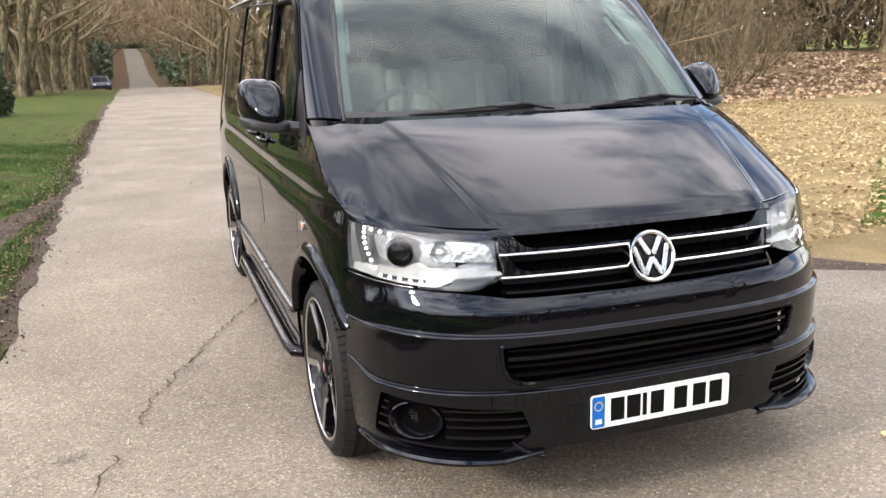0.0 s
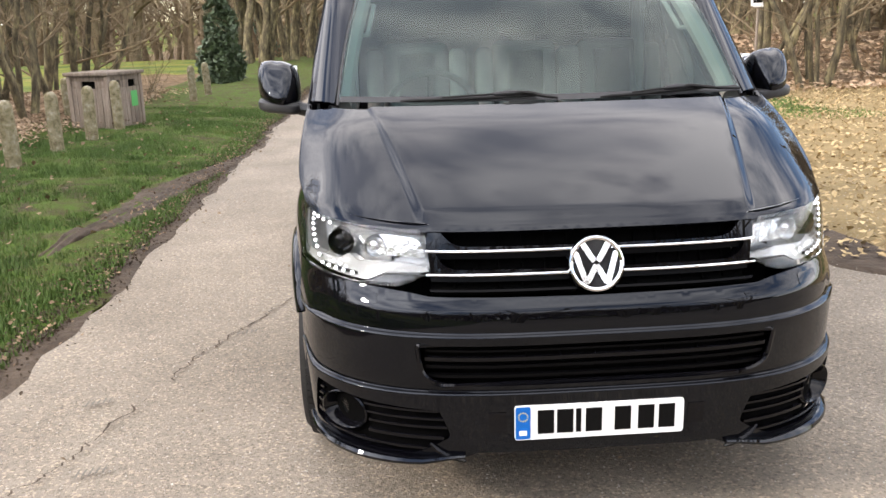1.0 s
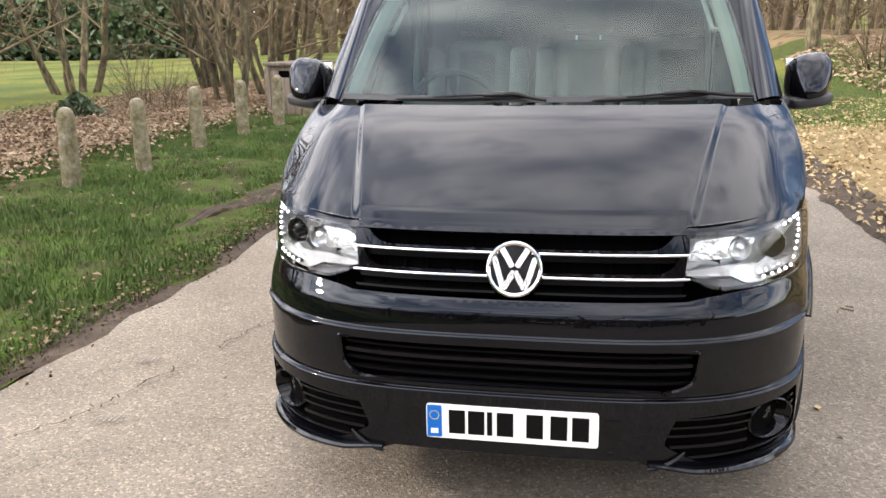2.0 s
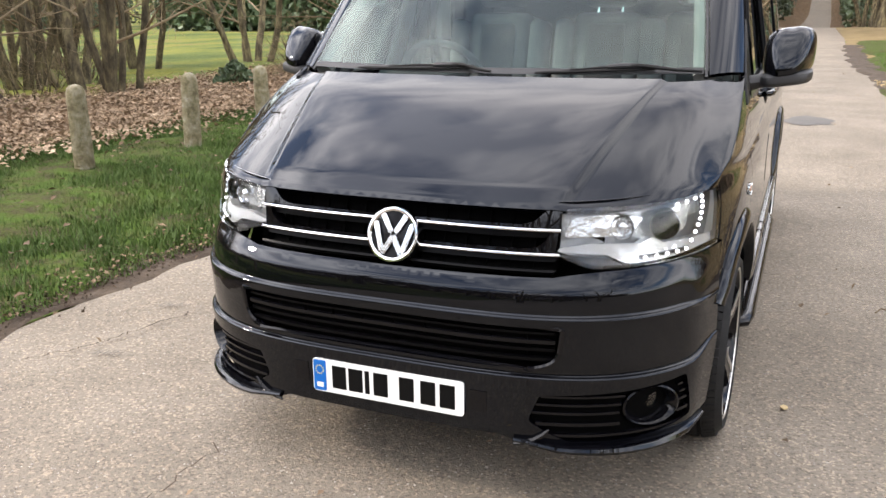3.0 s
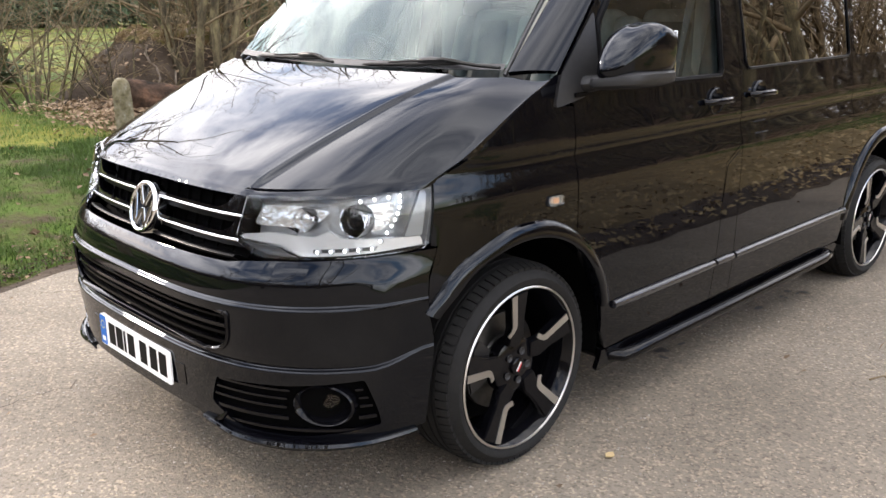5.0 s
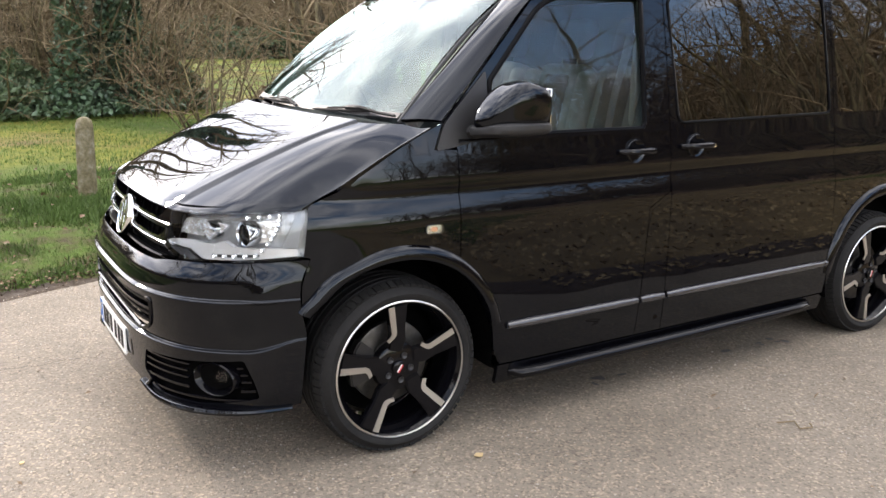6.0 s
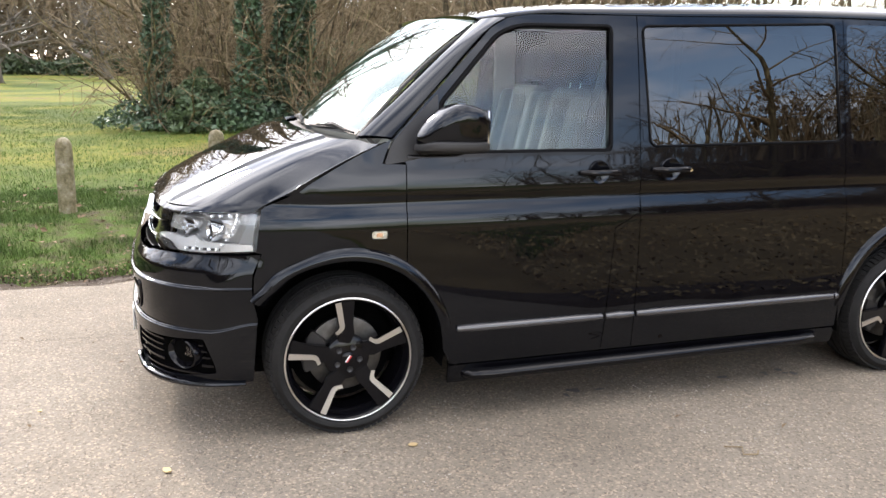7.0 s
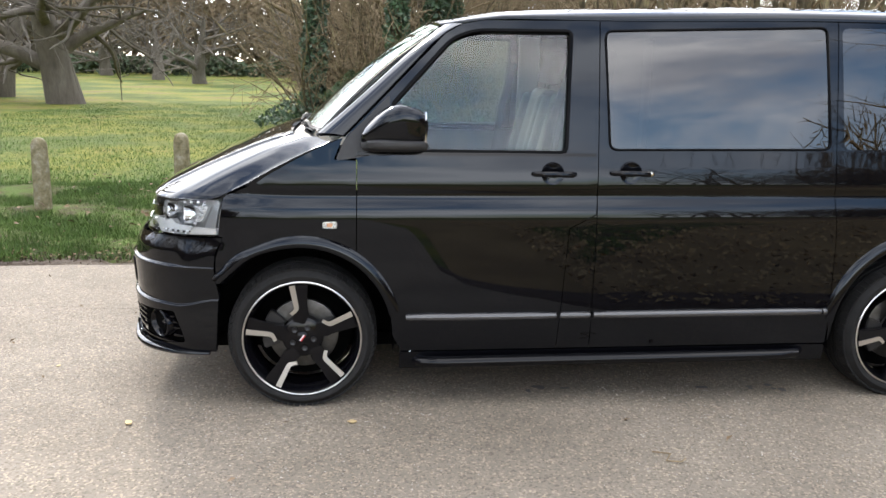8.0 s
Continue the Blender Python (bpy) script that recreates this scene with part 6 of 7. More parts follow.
def make_ivy(x, y, h, seed, lean):
    """An ivy-clad trunk with a shaggy coat of dark leaves."""
    rng = random.Random(seed)
    t = tagged(empty("ivy_clad_tree"), "tree trunk thickly clad in dark green ivy", "tree", "ivy-clad trees")
    limbs = []
    branches(rng, (0, 0, -0.2), (lean, 0.05, 1), h * 1.5, 0.16, 0, limbs, 0.0, 0.10, (8, 5, 3), 0.35, 0.45, 0.6)
    part("trunk", limbs_mesh("trunk", [l for l in limbs if l[2] == 0]), BARK, t)
    part("crown", limbs_mesh("crown", [l for l in limbs if l[2] > 0]), TWIG, t, "bare leafless branches and twigs")
    pts = []
    stem = limbs[0][0]
    for _ in range(3800):
        f = rng.random() ** 0.9
        i = min(int(f * 0.72 * (len(stem) - 1)), len(stem) - 2)
        c = stem[i].lerp(stem[i + 1], rng.random())
        r = (0.36 - 0.16 * f + 0.16 * noise.noise((c.z * 1.4, seed, 0))) * math.sqrt(rng.uniform(0.25, 1))
        q = rng.uniform(0, 6.28)
        pts.append(c + Vector((r * math.cos(q), r * math.sin(q), rng.uniform(-0.1, 0.1))))
    for _ in range(900):
        q, r = rng.uniform(0, 6.28), rng.uniform(0.2, 1.3)
        pts.append(Vector((r * math.cos(q), r * math.sin(q), 0.1 + rng.random() * 0.7 * (1.4 - r))))
    part("ivy", leaves_mesh("ivy", pts, 0.085, rng), IVY, t, "glossy dark green ivy leaves")
    t.matrix_basis = pose(x, y, ground_z(x, y))


make_ivy(-16.0, 0.02, 4.6, 1, -0.08)
make_ivy(-15.0, 1.92, 6.4, 2, 0.05)
make_ivy(-15.3, 2.50, 4.6, 3, 0.12)
make_ivy(-15.8, 3.10, 3.2, 4, 0.02)


def make_holly(name, x, y, h, w, seed, label, n=5200, leaf=0.12):
    rng = random.Random(seed)
    t = tagged(empty(name), label, "bush")
    limbs = []
    branches(rng, (0, 0, -0.1), (0.02, 0.02, 1), h * 0.95, 0.07, 0, limbs, 0.0, 0.06, (16, 4), 0.30, 0.08, 0.4)
    part("trunk", limbs_mesh("trunk", limbs), BARK, t)
    pts = []
    for _ in range(n):
        f = rng.random() ** 1.3
        q = rng.uniform(0, 6.28)
        r = w * (1 - f ** 1.6) * (0.72 + 0.5 * noise.noise((math.cos(q) * 1.6, math.sin(q) * 1.6, f * 5 + seed))) * math.sqrt(rng.uniform(0.3, 1))
        pts.append((r * math.cos(q), r * math.sin(q), 0.05 + f * h))
    part("leaves", leaves_mesh("leaves", pts, leaf, rng), SHRUB, t, "dense dark evergreen leaves")
    t.matrix_basis = pose(x, y, ground_z(x, y))


make_holly("holly_bush", -5.10, 23.8, 3.0, 0.95, 6, "dense dark evergreen holly bush on the verge")
make_holly("evergreen_shrub", -15.4, 1.0, 1.25, 1.3, 7, "low dark evergreen shrub among bare stems", 5000, 0.09)
make_holly("evergreen_shrub", -17.0, 4.2, 1.5, 1.5, 8, "low dark evergreen shrub among bare stems", 5000, 0.09)
make_holly("laurel_bush", -8.1, 10.3, 0.45, 0.6, 9, "low dark green laurel sprigs at the wood's edge", 500, 0.08)

# ---- woodland floor, mound, mud ----
strip("lane_wood_floor", lambda y: -30, lambda y: road_left(y) + 0.02, lines(54, 206, 60), 20, 0.04, LITTER_G, "shaded leaf-littered floor beside the far lane", "ground", 0.1)
strip("lane_wood_floor_east", lambda y: road_right(y) - 0.02, lambda y: 30, lines(36, 206, 60), 20, 0.05, LITTER_G, "shaded leaf-littered floor beside the far lane", "ground", 0.1)
litter_floor = strip("woodland_floor", lambda y: -9.6 + 0.9 * noise.noise((2, y * 0.25, 1)), lambda y: -6.1 + 0.7 * noise.noise((0, y * 0.45, 4)), lines(3.2, 30, 70), 24, 0.05, LITTER_G, "bare soil covered with brown fallen leaves", "ground", 0.10)
bank_floor = strip("wood_bank", lambda y: 5.6 + 0.8 * noise.noise((3, y * 0.4, 2)), lambda y: 34, lines(15.6, 40, 60), 30, 0.06, LITTER_G, "leaf-covered woodland bank beside the clearing", "ground", 0.16)
grass_lip = strip("grass_strip", lambda y: 2.1 + 0.5 * noise.noise((8, y * 0.4, 2)), lambda y: 7.5 + 1.2 * noise.noise((1, y * 0.5, 2)), lines(10.5, 34, 60), 24, 0.04, GRASS_G, "grass strip between clearing and wood", "verge", 0.04)
clear_grass = strip("clearing_grass", lambda y: 1.11 * y + 0.5 + 0.7 * noise.noise((4, y * 1.1, 2)), lambda y: 1.11 * y + 3.0 + 0.7 * noise.noise((6, y * 1.0, 2)), lines(3.0, 7.6, 30), 14, 0.05, GRASS_G, "worn grass patch in the sandy clearing", "verge", 0.04)
mud_left = strip("mud_edge", lambda y: road_left(y) - 0.19 - 0.30 * noise.noise((0, y * 0.7, 9)) - 0.14 * noise.noise((0, y * 2.9, 9)), lambda y: road_left(y) + 0.03 + 0.10 * noise.noise((3, y * 1.7, 9)), lines(-6, 34, 260), 12, 0.008, SOIL, "dark muddy soil along the road's edge", "soil", 0.02)
mud_right = strip("mud_edge_east", lambda y: road_right(y) - 0.10 + 0.12 * noise.noise((3, y * 1.9, 5)), lambda y: road_right(y) + 0.40 + 0.25 * noise.noise((1, y * 1.2, 5)), lines(1.75, 30, 170), 10, 0.030, SOIL, "muddy leaf-strewn edge of the lane", "soil", 0.02)
rut_left = smooth_curve([3.5, 4.7, 6.1, 7.2, 8.2, 8.6], [-3.06, -3.06, -2.99, -2.81, -2.50, -2.42])
rut_right = smooth_curve([3.5, 4.0, 5.1, 6.46, 7.5, 8.6], [-2.93, -2.90, -2.69, -2.54, -2.38, -2.32])
rut = strip("tyre_rut", lambda y: rut_left(y) + 0.10 * noise.noise((0, y * 2.2, 3)), lambda y: rut_right(y) + 0.10 * noise.noise((5, y * 2.2, 3)), lines(3.5, 8.5, 120), 24, 0.036, SOIL, "churned dark mud with tyre tracks in the verge", "soil", 0.05)
for v in rut.data.vertices:
    x, y = v.co.x - rut_left(v.co.y), v.co.y
    v.co.z += 0.010 * math.sin(x * 95) * (1 if noise.noise((x * 2, y * 0.8, 5)) > -0.1 else 0.2) + 0.012 * noise.noise((x * 9, y * 9, 1))

def mound_z(x, y):
    """Height of the earth bank: a steep ragged face to the lane, a mossy crown behind."""
    q = math.hypot((x + 10.55) / 1.25, (y - 5.9) / (1.75 if y > 5.9 else 2.2))
    h = 1.06 * (1 - ease(0.42, 1.02, q + 0.16 * noise.noise((x * 1.1, y * 1.1, 2))))
    return h + (0.13 * noise.fractal(Vector((x * 1.9, y * 1.9, 4)), 0.7, 2.1, 5)) * min(1, h * 2.2)


def mound_mesh(keep, lift):
    verts, faces, at = [], [], {}
    n = 90
    for j in range(n + 1):
        for i in range(n + 1):
            x, y = -12.2 + 3.3 * i / n, 3.4 + 4.6 * j / n
            at[i, j] = len(verts)
            verts.append((x, y, ground_z(x, y) + mound_z(x, y) - 0.02 + lift))
    for j in range(n):
        for i in range(n):
            x, y, z = verts[at[i, j]]
            if keep(x, y, mound_z(x, y)):
                faces.append((at[i, j], at[i + 1, j], at[i + 1, j + 1], at[i, j + 1]))
    me = bpy.data.meshes.new("mound")
    me.from_pydata(verts, [], faces)
    for p in me.polygons:
        p.use_smooth = True
    return me


mound = tagged(empty("earth_mound"), "dark earth mound with mossy crown, roots and leaves under the trees", "mound")
part("earth", mound_mesh(lambda x, y, h: h > 0.0, 0.0), SOIL, mound)
part("turf", mound_mesh(lambda x, y, h: h > 0.90 + 0.12 * noise.noise((x * 4, y * 4, 8)), 0.03), MOSS, mound, "mossy yellowish turf on the crown")
for k in range(9):
    r = random.Random(300 + k)
    x, y = -9.95 + r.uniform(-0.4, 0.35), 4.6 + 0.27 * k + r.uniform(-0.1, 0.1)
    pts = []
    for q in range(7):
        pts.append((x, y, ground_z(x, y) + mound_z(x, y) + 0.02 + 0.05 * math.sin(q * 0.9 + k)))
        x, y = x + r.uniform(0.02, 0.13), y + r.gauss(0, 0.09)
    part("root", tube(pts, r.uniform(0.008, 0.02), 5), ROOT, mound)
log = bmesh.new()
prof = [(-0.52, 0.0), (-0.46, 0.12), (-0.50, 0.20), (-0.45, 0.26), (-0.30, 0.27), (-0.12, 0.25), (0.08, 0.26), (0.28, 0.23), (0.42, 0.22), (0.47, 0.16), (0.40, 0.08), (0.36, 0.0)]
lathe(prof, 40, log)
bmesh.ops.subdivide_edges(log, edges=log.edges[:], cuts=1, use_grid_fill=True)
for v in log.verts:
    v.co *= 1 + 0.26 * noise.fractal(v.co * 3.1, 0.8, 2.1, 4)
bmesh.ops.transform(log, matrix=pose(-8.15, 4.18, 0.30, 0, 6, 42), verts=log.verts[:])
tagged(part("rotten_log", log, LOGWOOD), "short rotten reddish-brown log lying in the leaves", "log")


# ---- fallen leaves, chips, grass blades ----
def scatter(name, n, place, size, mat, label, seed, up=2.5, long=1.5, lift=0.03, over=lambda x, y: 0.0):
    rng = random.Random(seed)
    pts = []
    while len(pts) < n:
        p = place(rng)
        if p is not None:
            pts.append((p[0], p[1], ground_z(p[0], p[1]) + over(p[0], p[1]) + lift + rng.random() * 0.02))
    return tagged(part(name, leaves_mesh(name, pts, size, rng, up, long), mat), label, "leaves", kind="stuff")


scatter("fallen_leaves", 40000, lambda r: (-5.6 - 4.0 * r.random() ** 1.15 + r.gauss(0, 0.35), 3.0 + 16 * r.random() + r.gauss(0, 0.3)), 0.040, LEAF, "brown fallen leaves under the trees", 1, lift=0.14)
scatter("mound_leaves", 700, lambda r: (lambda x, y: (x, y) if r.random() > mound_z(x, y) * 0.75 else None)(r.uniform(-11, -9.2), r.uniform(4.2, 7.6)), 0.055, LEAF, "brown leaves caught on the earth mound", 12, lift=0.05, over=mound_z)
scatter("verge_leaves", 800, lambda r: (r.uniform(-6.4, -2.4), r.uniform(-5, 16)), 0.038, BROWNLEAF, "scattered dead leaves in the grass", 2, lift=0.14)
scatter("edge_leaves", 2600, lambda r: (lambda y: (road_left(y) - 0.06 - abs(r.gauss(0, 0.30)) + (r.random() < 0.12) * r.random() * 0.45, y))(r.uniform(-5, 20)), 0.021, BROWNLEAF, "dead leaves and twigs along the muddy edge", 3, lift=0.030)
scatter("wood_chips", 15000, lambda r: (lambda x, y: (x, y) if x > road_right(y) - 0.1 else None)(2.0 + 12 * r.random() ** 1.2, 2.8 + 13 * r.random() ** 1.1), 0.042, CHIP, "pale wood chips and leaves on the sand", 4, lift=0.04)
scatter("bank_leaves", 9000, lambda r: (r.uniform(5.5, 24), 15 + 12 * r.random()), 0.10, LEAF, "brown leaf litter on the wooded bank", 5, lift=0.10)
scatter("soil_crumbs", 9000, lambda r: (lambda y: (road_left(y) - 0.12 + r.gauss(0, 0.09), y))(r.uniform(-5, 22)), 0.017, SOIL, "dark crumbs of soil spread along the road edge", 14, up=1.0, long=1.1, lift=0.02)
scatter("road_leaves", 130, lambda r: (r.uniform(-2.2, 3.5), r.uniform(-3.5, 18)), 0.022, LEAF, "a few dead leaves on the asphalt", 6, lift=0.014)


def road_grit(n, seed):
    rng = np.random.default_rng(seed)
    x, y = rng.uniform(-2.2, 5.2, n), rng.uniform(-3.8, 6.0, n)
    s = 0.002 + 0.006 * rng.random(n) ** 2
    z = np.full(n, 0.0135)
    v = np.empty((n, 4, 3))
    ang = rng.uniform(0, 6.28, n)
    for k in range(3):
        q = ang + k * 2.094
        v[:, k, 0], v[:, k, 1], v[:, k, 2] = x + s * np.cos(q), y + s * np.sin(q), z - 0.002
    v[:, 3, 0], v[:, 3, 1], v[:, 3, 2] = x, y, z + s * 0.3
    base = (np.arange(n) * 4)[:, None]
    f = np.concatenate([base + np.array([[0, 1, 3]]), base + np.array([[1, 2, 3]]), base + np.array([[2, 0, 3]])])
    me = bpy.data.meshes.new("road_grit")
    me.from_pydata(v.reshape(-1, 3).tolist(), [], f.tolist())
    return me


tagged(part("road_grit", road_grit(32000, 8), GRIT), "pale loose grit bedded in the asphalt", "gravel", kind="stuff")


def blades(n, seed, place, h):
    rng = np.random.default_rng(seed)
    xs, ys = place(rng, n)
    # dense tufts and worn patches, a thin edge to the road, none in the rut
    dens = np.array([0.0 if 3.6 < y < 8.6 and rut_left(y) < x < rut_right(y) else min(1.0, max(0.34, 0.74 + 0.9 * noise.noise((x * 0.9, y * 0.9, 2.0)) + 0.7 * noise.noise((x * 3.1, y * 3.1, 4.0)) - (0.75 * math.exp(min(0.0, x - road_left(y) + 0.09) / 0.30) if -6.4 < x < -1.8 else 0.0))) for x, y in zip(xs, ys)])
    keep = rng.random(len(xs)) < dens
    h = h * (0.55 + 0.6 * dens[keep])
    xs, ys = xs[keep], ys[keep]
    m = len(xs)
    z = np.array([ground_z(x, y) for x, y in zip(xs, ys)]) + 0.015
    a, lean = rng.uniform(0, 6.28, m), rng.uniform(0, 0.8, m)
    hh = h * rng.uniform(0.4, 1.25, m)
    w = rng.uniform(0.003, 0.0065, m)
    v = np.empty((m, 3, 3))
    v[:, 0] = np.stack([xs - w * np.sin(a), ys + w * np.cos(a), z], 1)
    v[:, 1] = np.stack([xs + w * np.sin(a), ys - w * np.cos(a), z], 1)
    v[:, 2] = np.stack([xs + hh * lean * np.cos(a), ys + hh * lean * np.sin(a), z + hh], 1)
    me = bpy.data.meshes.new("blades")
    me.from_pydata(v.reshape(-1, 3).tolist(), [], (np.arange(m * 3).reshape(-1, 3)).tolist())
    return me


tagged(part("grass_blades", blades(430000, 1, lambda r, n: (lambda y: (np.array([road_left(q) for q in y]) - 0.07 - 4.25 * r.random(n) ** 1.15, y))(-5 + 20 * r.random(n) ** 1.15), 0.055), BLADE), "short green grass blades on the verge", "grass", kind="stuff")
tagged(part("field_blades", blades(110000, 2, lambda r, n: (-6.2 - 26.0 * r.random(n) ** 1.7, -9 + 13 * r.random(n)), 0.05), BLADE), "short green grass blades of the park", "grass", kind="stuff")
tagged(part("clearing_blades", blades(16000, 3, lambda r, n: (lambda y: (1.11 * y + 0.5 + 2.5 * r.random(n), y))(3.1 + 4.4 * r.random(n)), 0.045), BLADE), "worn grass blades in the clearing", "grass", kind="stuff")
tagged(part("strip_blades", blades(30000, 4, lambda r, n: (2.4 + 5.0 * r.random(n), 10.5 + 14 * r.random(n)), 0.08), BLADE), "short grass blades beside the lane", "grass", kind="stuff")


# ---- bollards, bin, road marks, parked car ----
def make_bollard():
    b = tagged(empty("bollard"), "weathered round-topped concrete bollard with lichen", "bollard", "bollards on the verge")
    bm = lathe([(-0.15, 0.115), (0.10, 0.115), (0.40, 0.112), (0.70, 0.108), (0.78, 0.104), (0.825, 0.088), (0.85, 0.060), (0.862, 0.025), (0.864, 0.0)], 16)
    bmesh.ops.transform(bm, matrix=pose(0, 0, 0, 0, -90), verts=bm.verts[:])
    for v in bm.verts:
        n = noise.noise(v.co * 6) * 0.006 + noise.noise(v.co * 19) * 0.003
        q = math.atan2(v.co.y, v.co.x)
        sq = 1 + 0.05 * math.cos(4 * q)
        v.co.x, v.co.y = v.co.x * sq * (1 + n * 4), v.co.y * sq * (1 + n * 4)
    bmesh.ops.recalc_face_normals(bm, faces=bm.faces[:])
    bmesh.ops.scale(bm, vec=(0.74, 0.74, 0.9), verts=bm.verts[:])
    part("post", bm, CONCRETE, b)
    return b


bollard = make_bollard()
rngb = random.Random(3)
for k, (x, y) in enumerate([(-4.25, -2.05), (-4.80, -0.76), (-5.12, 0.69), (-5.17, 2.34), (-4.83, 3.57), (-4.74, 4.95), (-4.56, 5.98), (-4.74, 7.65), (-4.67, 8.84), (-4.60, 10.0), (-4.56, 11.2), (-5.75, 12.6), (-4.5, 16.5), (-4.5, 18.2)]):
    m = pose(x, y, ground_z(x, y), rngb.uniform(-2, 2), rngb.uniform(-2.5, 2.5), rngb.uniform(0, 360))
    if k == 0:
        bollard.matrix_basis = m
    else:
        c = copy_thing(bollard, m)

bin_ = tagged(empty("litter_bin"), "square timber-clad double litter bin on the verge", "litter bin")
bw, bd, bh = 0.40, 0.33, 0.86
part("liner", box(-bw + 0.03, bw - 0.03, -bd + 0.03, bd - 0.03, 0.03, bh - 0.06), VOID, bin_)
for k in range(8):
    x0 = -bw + k * (2 * bw / 8)
    for yy in (-bd, bd):
        part("slat", box(x0 + 0.004, x0 + 2 * bw / 8 - 0.004, yy - 0.012, yy + 0.012, 0.04, bh - 0.21, 0.003), TIMBER, bin_)
for k in range(6):
    y0 = -bd + k * (2 * bd / 6)
    for xx in (-bw, bw):
        part("slat", box(xx - 0.012, xx + 0.012, y0 + 0.004, y0 + 2 * bd / 6 - 0.004, 0.04, bh - 0.21, 0.003), TIMBER, bin_)
for yy in (-bd, bd):
    part("top_rail", box(-bw, bw, yy - 0.014, yy + 0.014, bh - 0.10, bh - 0.02, 0.004), TIMBER, bin_)
    for x0, x1 in ((-bw, -0.28), (0.28, bw)):
        part("cheek", box(x0, x1, yy - 0.012, yy + 0.012, bh - 0.21, bh - 0.10, 0.003), TIMBER, bin_)
    part("mullion", box(-0.10, 0.10, yy - 0.013, yy + 0.013, bh - 0.21, bh - 0.10, 0.003), TIMBER, bin_)
for xx in (-bw, bw):
    for y0, y1 in ((-bd, -0.12), (0.12, bd)):
        part("cheek", box(xx - 0.012, xx + 0.012, y0, y1, bh - 0.21, bh - 0.10, 0.003), TIMBER, bin_)
    part("top_rail", box(xx - 0.014, xx + 0.014, -bd, bd, bh - 0.10, bh - 0.02, 0.004), TIMBER, bin_)
for xx in (-bw, bw):
    for yy in (-bd, bd):
        part("corner_post", box(xx - 0.035, xx + 0.035, yy - 0.035, yy + 0.035, 0.0, bh - 0.02, 0.005), TIMBER, bin_)
part("lid", box(-bw - 0.07, bw + 0.07, -bd - 0.07, bd + 0.07, bh - 0.02, bh + 0.035, 0.012), TIMBER, bin_)
part("green_label", box(0.14, 0.30, -bd - 0.018, -bd - 0.013, 0.34, 0.58), GREEN, bin_, "green and white recycling label")
part("white_label", box(-0.24, -0.16, -bd - 0.018, -bd - 0.013, 0.36, 0.50), PLATE, bin_)
bin_.matrix_basis = pose(-4.87, 11.78, ground_z(-4.87, 11.78), 0, 0, 70)


def crack(points, wide, seed):
    """A hairline crack: a thin dark ribbon with a wandering edge."""
    rng = random.Random(seed)
    verts, faces, pts = [], [], []
    for a, b in zip(points, points[1:]):
        n = 14
        for k in range(n):
            t = k / n
            pts.append((a[0] + (b[0] - a[0]) * t + rng.gauss(0, 0.012), a[1] + (b[1] - a[1]) * t + rng.gauss(0, 0.008)))
    for i, (x, y) in enumerate(pts):
        w = wide * rng.uniform(0.25, 1.0)
        verts += [(x - w, y, 0.0178), (x + w, y + w * 0.4, 0.0178)]
        if i:
            faces.append((2 * i - 2, 2 * i - 1, 2 * i + 1, 2 * i))
    me = bpy.data.meshes.new("crack")
    me.from_pydata(verts, [], faces)
    return me


tagged(part("road_crack", crack([(-2.02, 0.36), (-1.88, 0.56), (-1.80, 0.82), (-1.68, 1.24)], 0.006, 1), SOIL), "hairline crack in the asphalt", "crack", kind="structure")
tagged(part("road_crack", crack([(-1.64, 1.40), (-1.55, 1.72), (-1.40, 2.05), (-1.22, 2.50), (-1.08, 2.80), (-0.82, 3.28), (-0.70, 3.9)], 0.008, 2), SOIL), "hairline crack in the asphalt", "crack", kind="structure")
tagged(part("road_crack", crack([(-0.82, -1.9), (-0.78, -1.1), (-0.72, -0.45), (-0.70, 0.1)], 0.004, 3), SOIL), "hairline crack in the asphalt", "crack", kind="structure")


def blot(name, x, y, rx, ry, seed, mat, label, z=0.0182):
    bm = bmesh.new()
    c = [bm.verts.new((x + rx * math.cos(q) * (0.75 + 0.4 * noise.noise((math.cos(q) * 2, math.sin(q) * 2, seed))), y + ry * math.sin(q) * (0.75 + 0.4 * noise.noise((math.cos(q) * 2, math.sin(q) * 2, seed + 5))), z)) for q in (2 * math.pi * k / 22 for k in range(22))]
    bm.faces.new(c)
    return tagged(part(name, bm, mat, smooth=False), label, "stain", kind="structure")


for k in range(11):
    r = random.Random(60 + k)
    blot("oil_spot", 0.78 + r.gauss(0, 0.03), (2.02 if k < 5 else 3.2) + r.gauss(0, 0.13), r.uniform(0.008, 0.03), r.uniform(0.01, 0.045), k, STAIN, "dark wet drip on the asphalt")
blot("damp_patch", 1.06, 9.8, 0.40, 0.62, 77, DAMP, "dark damp patch on the asphalt")
tagged(part("fallen_twig", tube([(1.51, 2.38, 0.020), (1.54, 2.45, 0.023), (1.60, 2.41, 0.021), (1.615, 2.47, 0.022), (1.58, 2.50, 0.019)], 0.0035, 5), TWIG), "crooked brown twig lying on the asphalt", "twig")
for x, y, seed in ((-1.72, 0.55, 20), (-1.36, 2.0, 21), (-1.88, 1.18, 22)):
    for k in range(5):
        blot("tyre_scuff", x + 0.022 * k - 0.05, y + 0.008 * k, 0.006, 0.045, seed + k, SCUFF, "dark ribbed scuff on the asphalt")

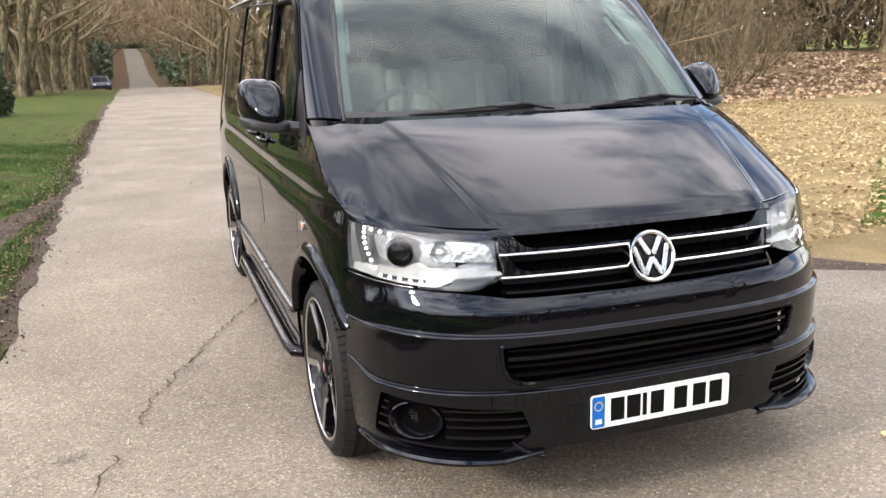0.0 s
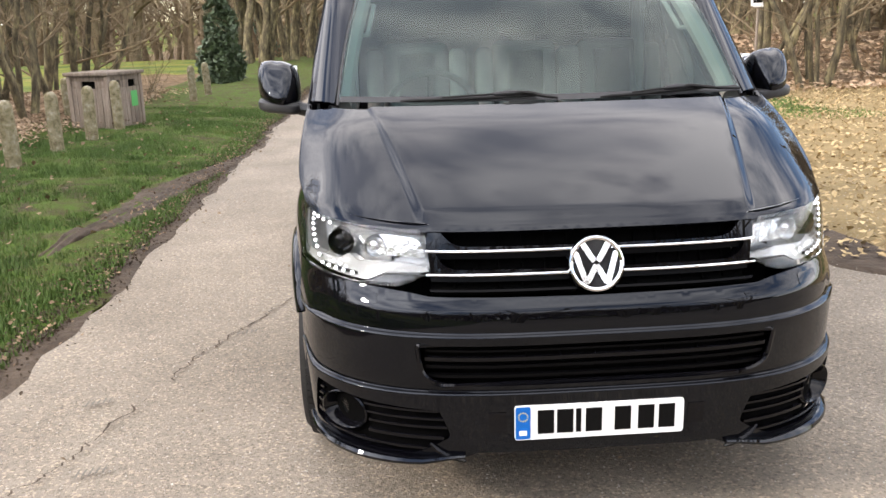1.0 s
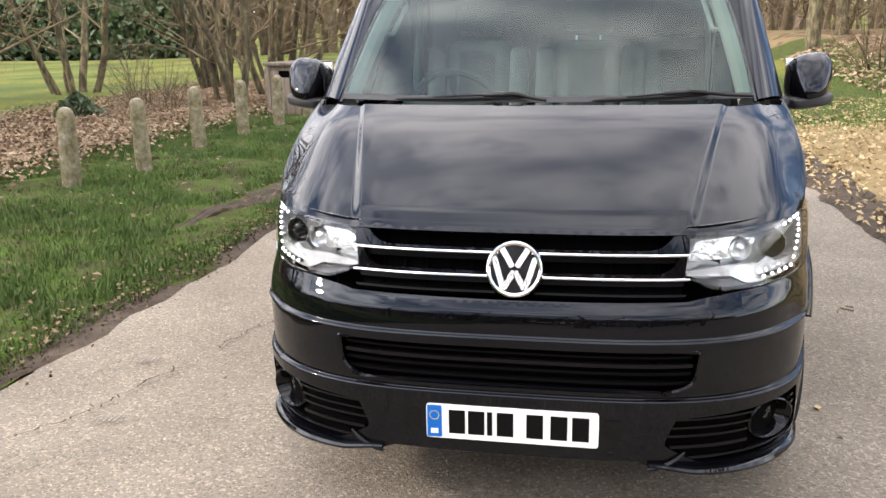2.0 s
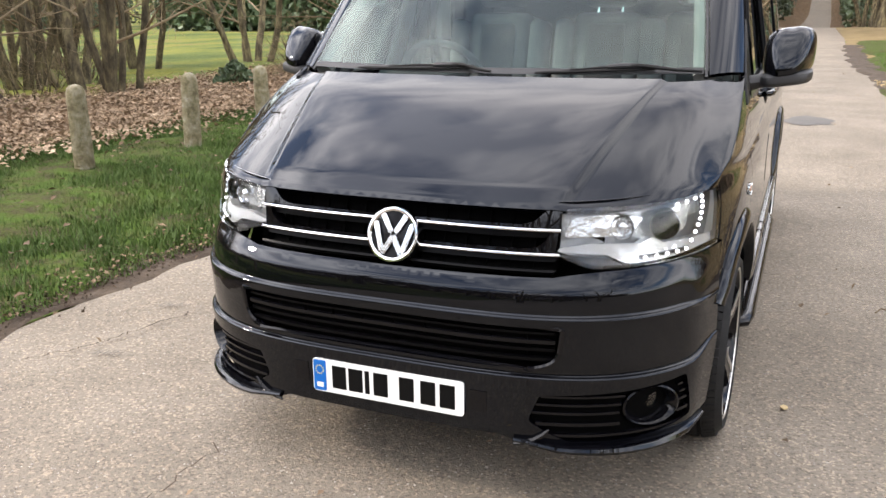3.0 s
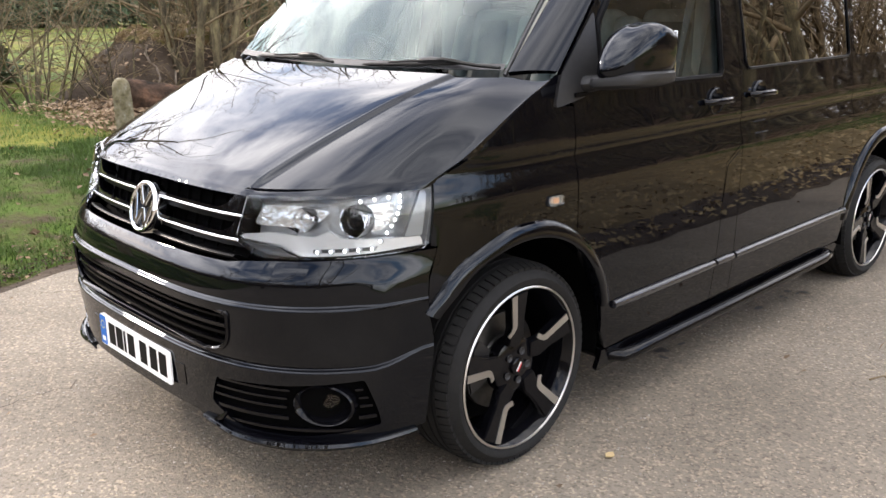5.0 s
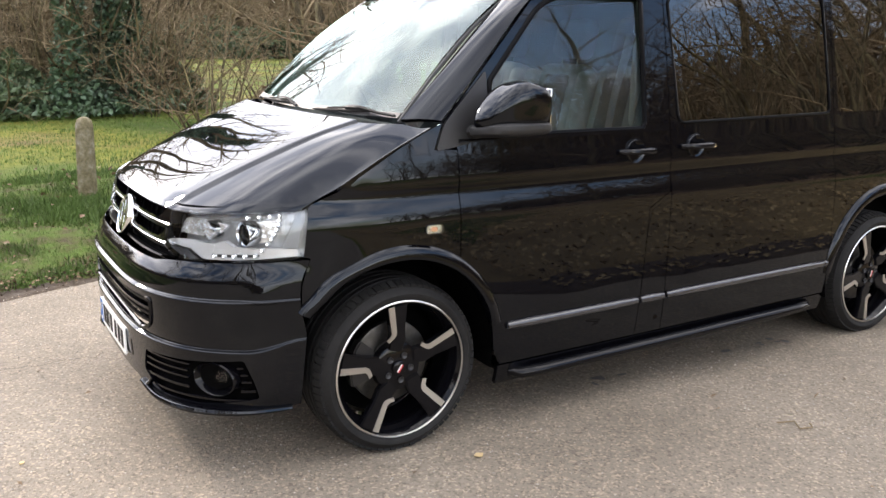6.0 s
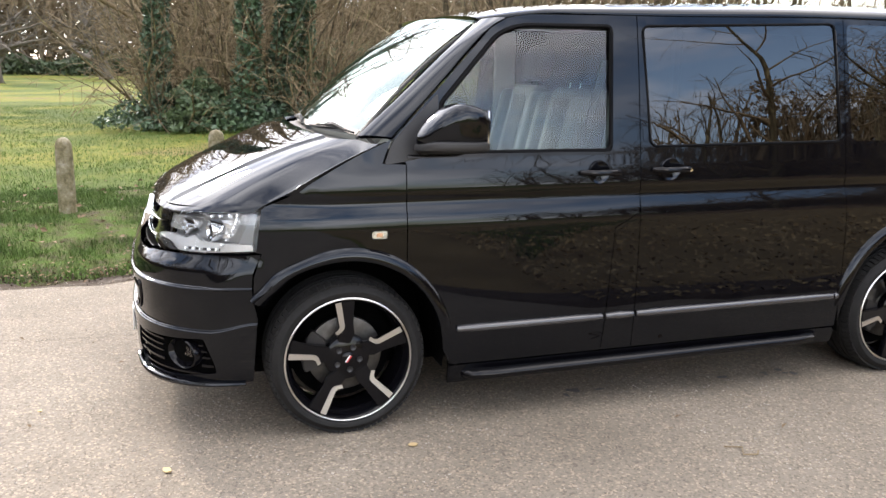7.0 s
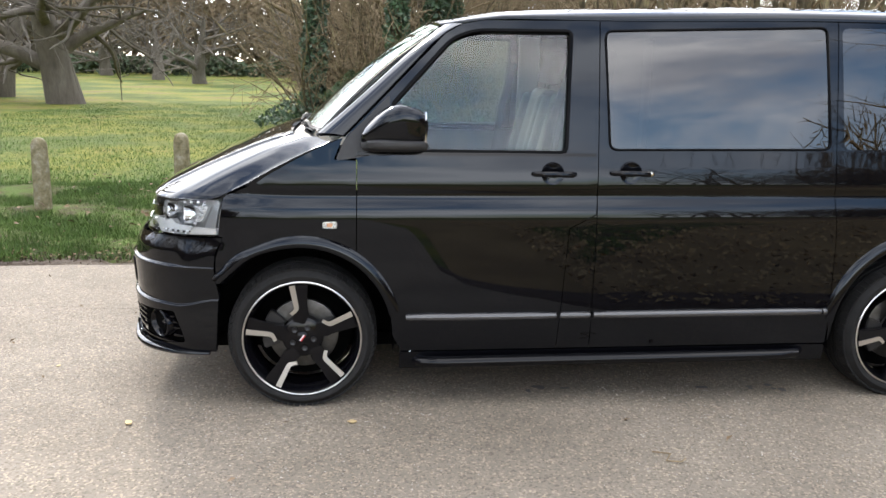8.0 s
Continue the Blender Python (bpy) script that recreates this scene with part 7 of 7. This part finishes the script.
for x, y, r, turn in ((1.11, 0.12, 0.022, 20), (1.14, 1.11, 0.019, 75), (0.36, -0.42, 0.012, 140)):
    chip = prism([(r * math.cos(q) * (1.25 if k % 2 else 0.85), r * 0.7 * math.sin(q)) for k, q in enumerate(2 * math.pi * k / 9 for k in range(9))], 0.005, lambda a, b, c: (a, b, c + 0.3 * a * b))
    bmesh.ops.transform(chip, matrix=pose(x, y, 0.017, 3, 2, turn), verts=chip.verts[:])
    tagged(part("wood_chip", chip, CHIP, smooth=False), "small pale wood chip lying on the asphalt", "chip")

car = tagged(empty("parked_car"), "small dark hatchback parked far down the lane", "car")
cb = bmesh.new()
prof = [(-1.9, 0.35), (-1.95, 0.62), (-1.75, 0.80), (-1.05, 0.92), (-0.45, 1.38), (0.9, 1.45), (1.7, 1.0), (1.85, 0.6), (1.8, 0.35)]
rows_ = [[cb.verts.new((x * (1 if z < 0.95 else 0.8), y, z)) for y, z in prof] for x in (-0.85, -0.78, 0, 0.78, 0.85)]
for r0, r1 in zip(rows_, rows_[1:]):
    for i in range(len(prof) - 1):
        cb.faces.new((r0[i], r0[i + 1], r1[i + 1], r1[i]))
cb.faces.new(rows_[0])
cb.faces.new(rows_[-1][::-1])
bmesh.ops.recalc_face_normals(cb, faces=cb.faces[:])
part("body", cb, CARBLUE, car)
ws = bmesh.new()
ws.faces.new([ws.verts.new(p) for p in ((-0.66, -1.03, 0.96), (0.66, -1.03, 0.96), (0.58, -0.49, 1.37), (-0.58, -0.49, 1.37))])
part("windscreen", ws, GLOSS, car, smooth=False)
for sx in (-0.78, 0.78):
    for sy in (-1.25, 1.2):
        bm = lathe([(-0.09, 0.0), (-0.09, 0.27), (-0.07, 0.30), (0.07, 0.30), (0.09, 0.27), (0.09, 0.0)], 20)
        bmesh.ops.translate(bm, vec=(sx, sy, 0.30), verts=bm.verts[:])
        part("wheel", bm, RUBBER, car)
    part("headlight", box(sx * 0.8 - 0.14, sx * 0.8 + 0.14, -1.97, -1.86, 0.62, 0.76, 0.03), SILVER, car)
car.matrix_basis = pose(-3.75, 79, ground_z(-3.75, 79) - 0.04, 0, 0, 8) @ Matrix.Scale(0.92, 4)
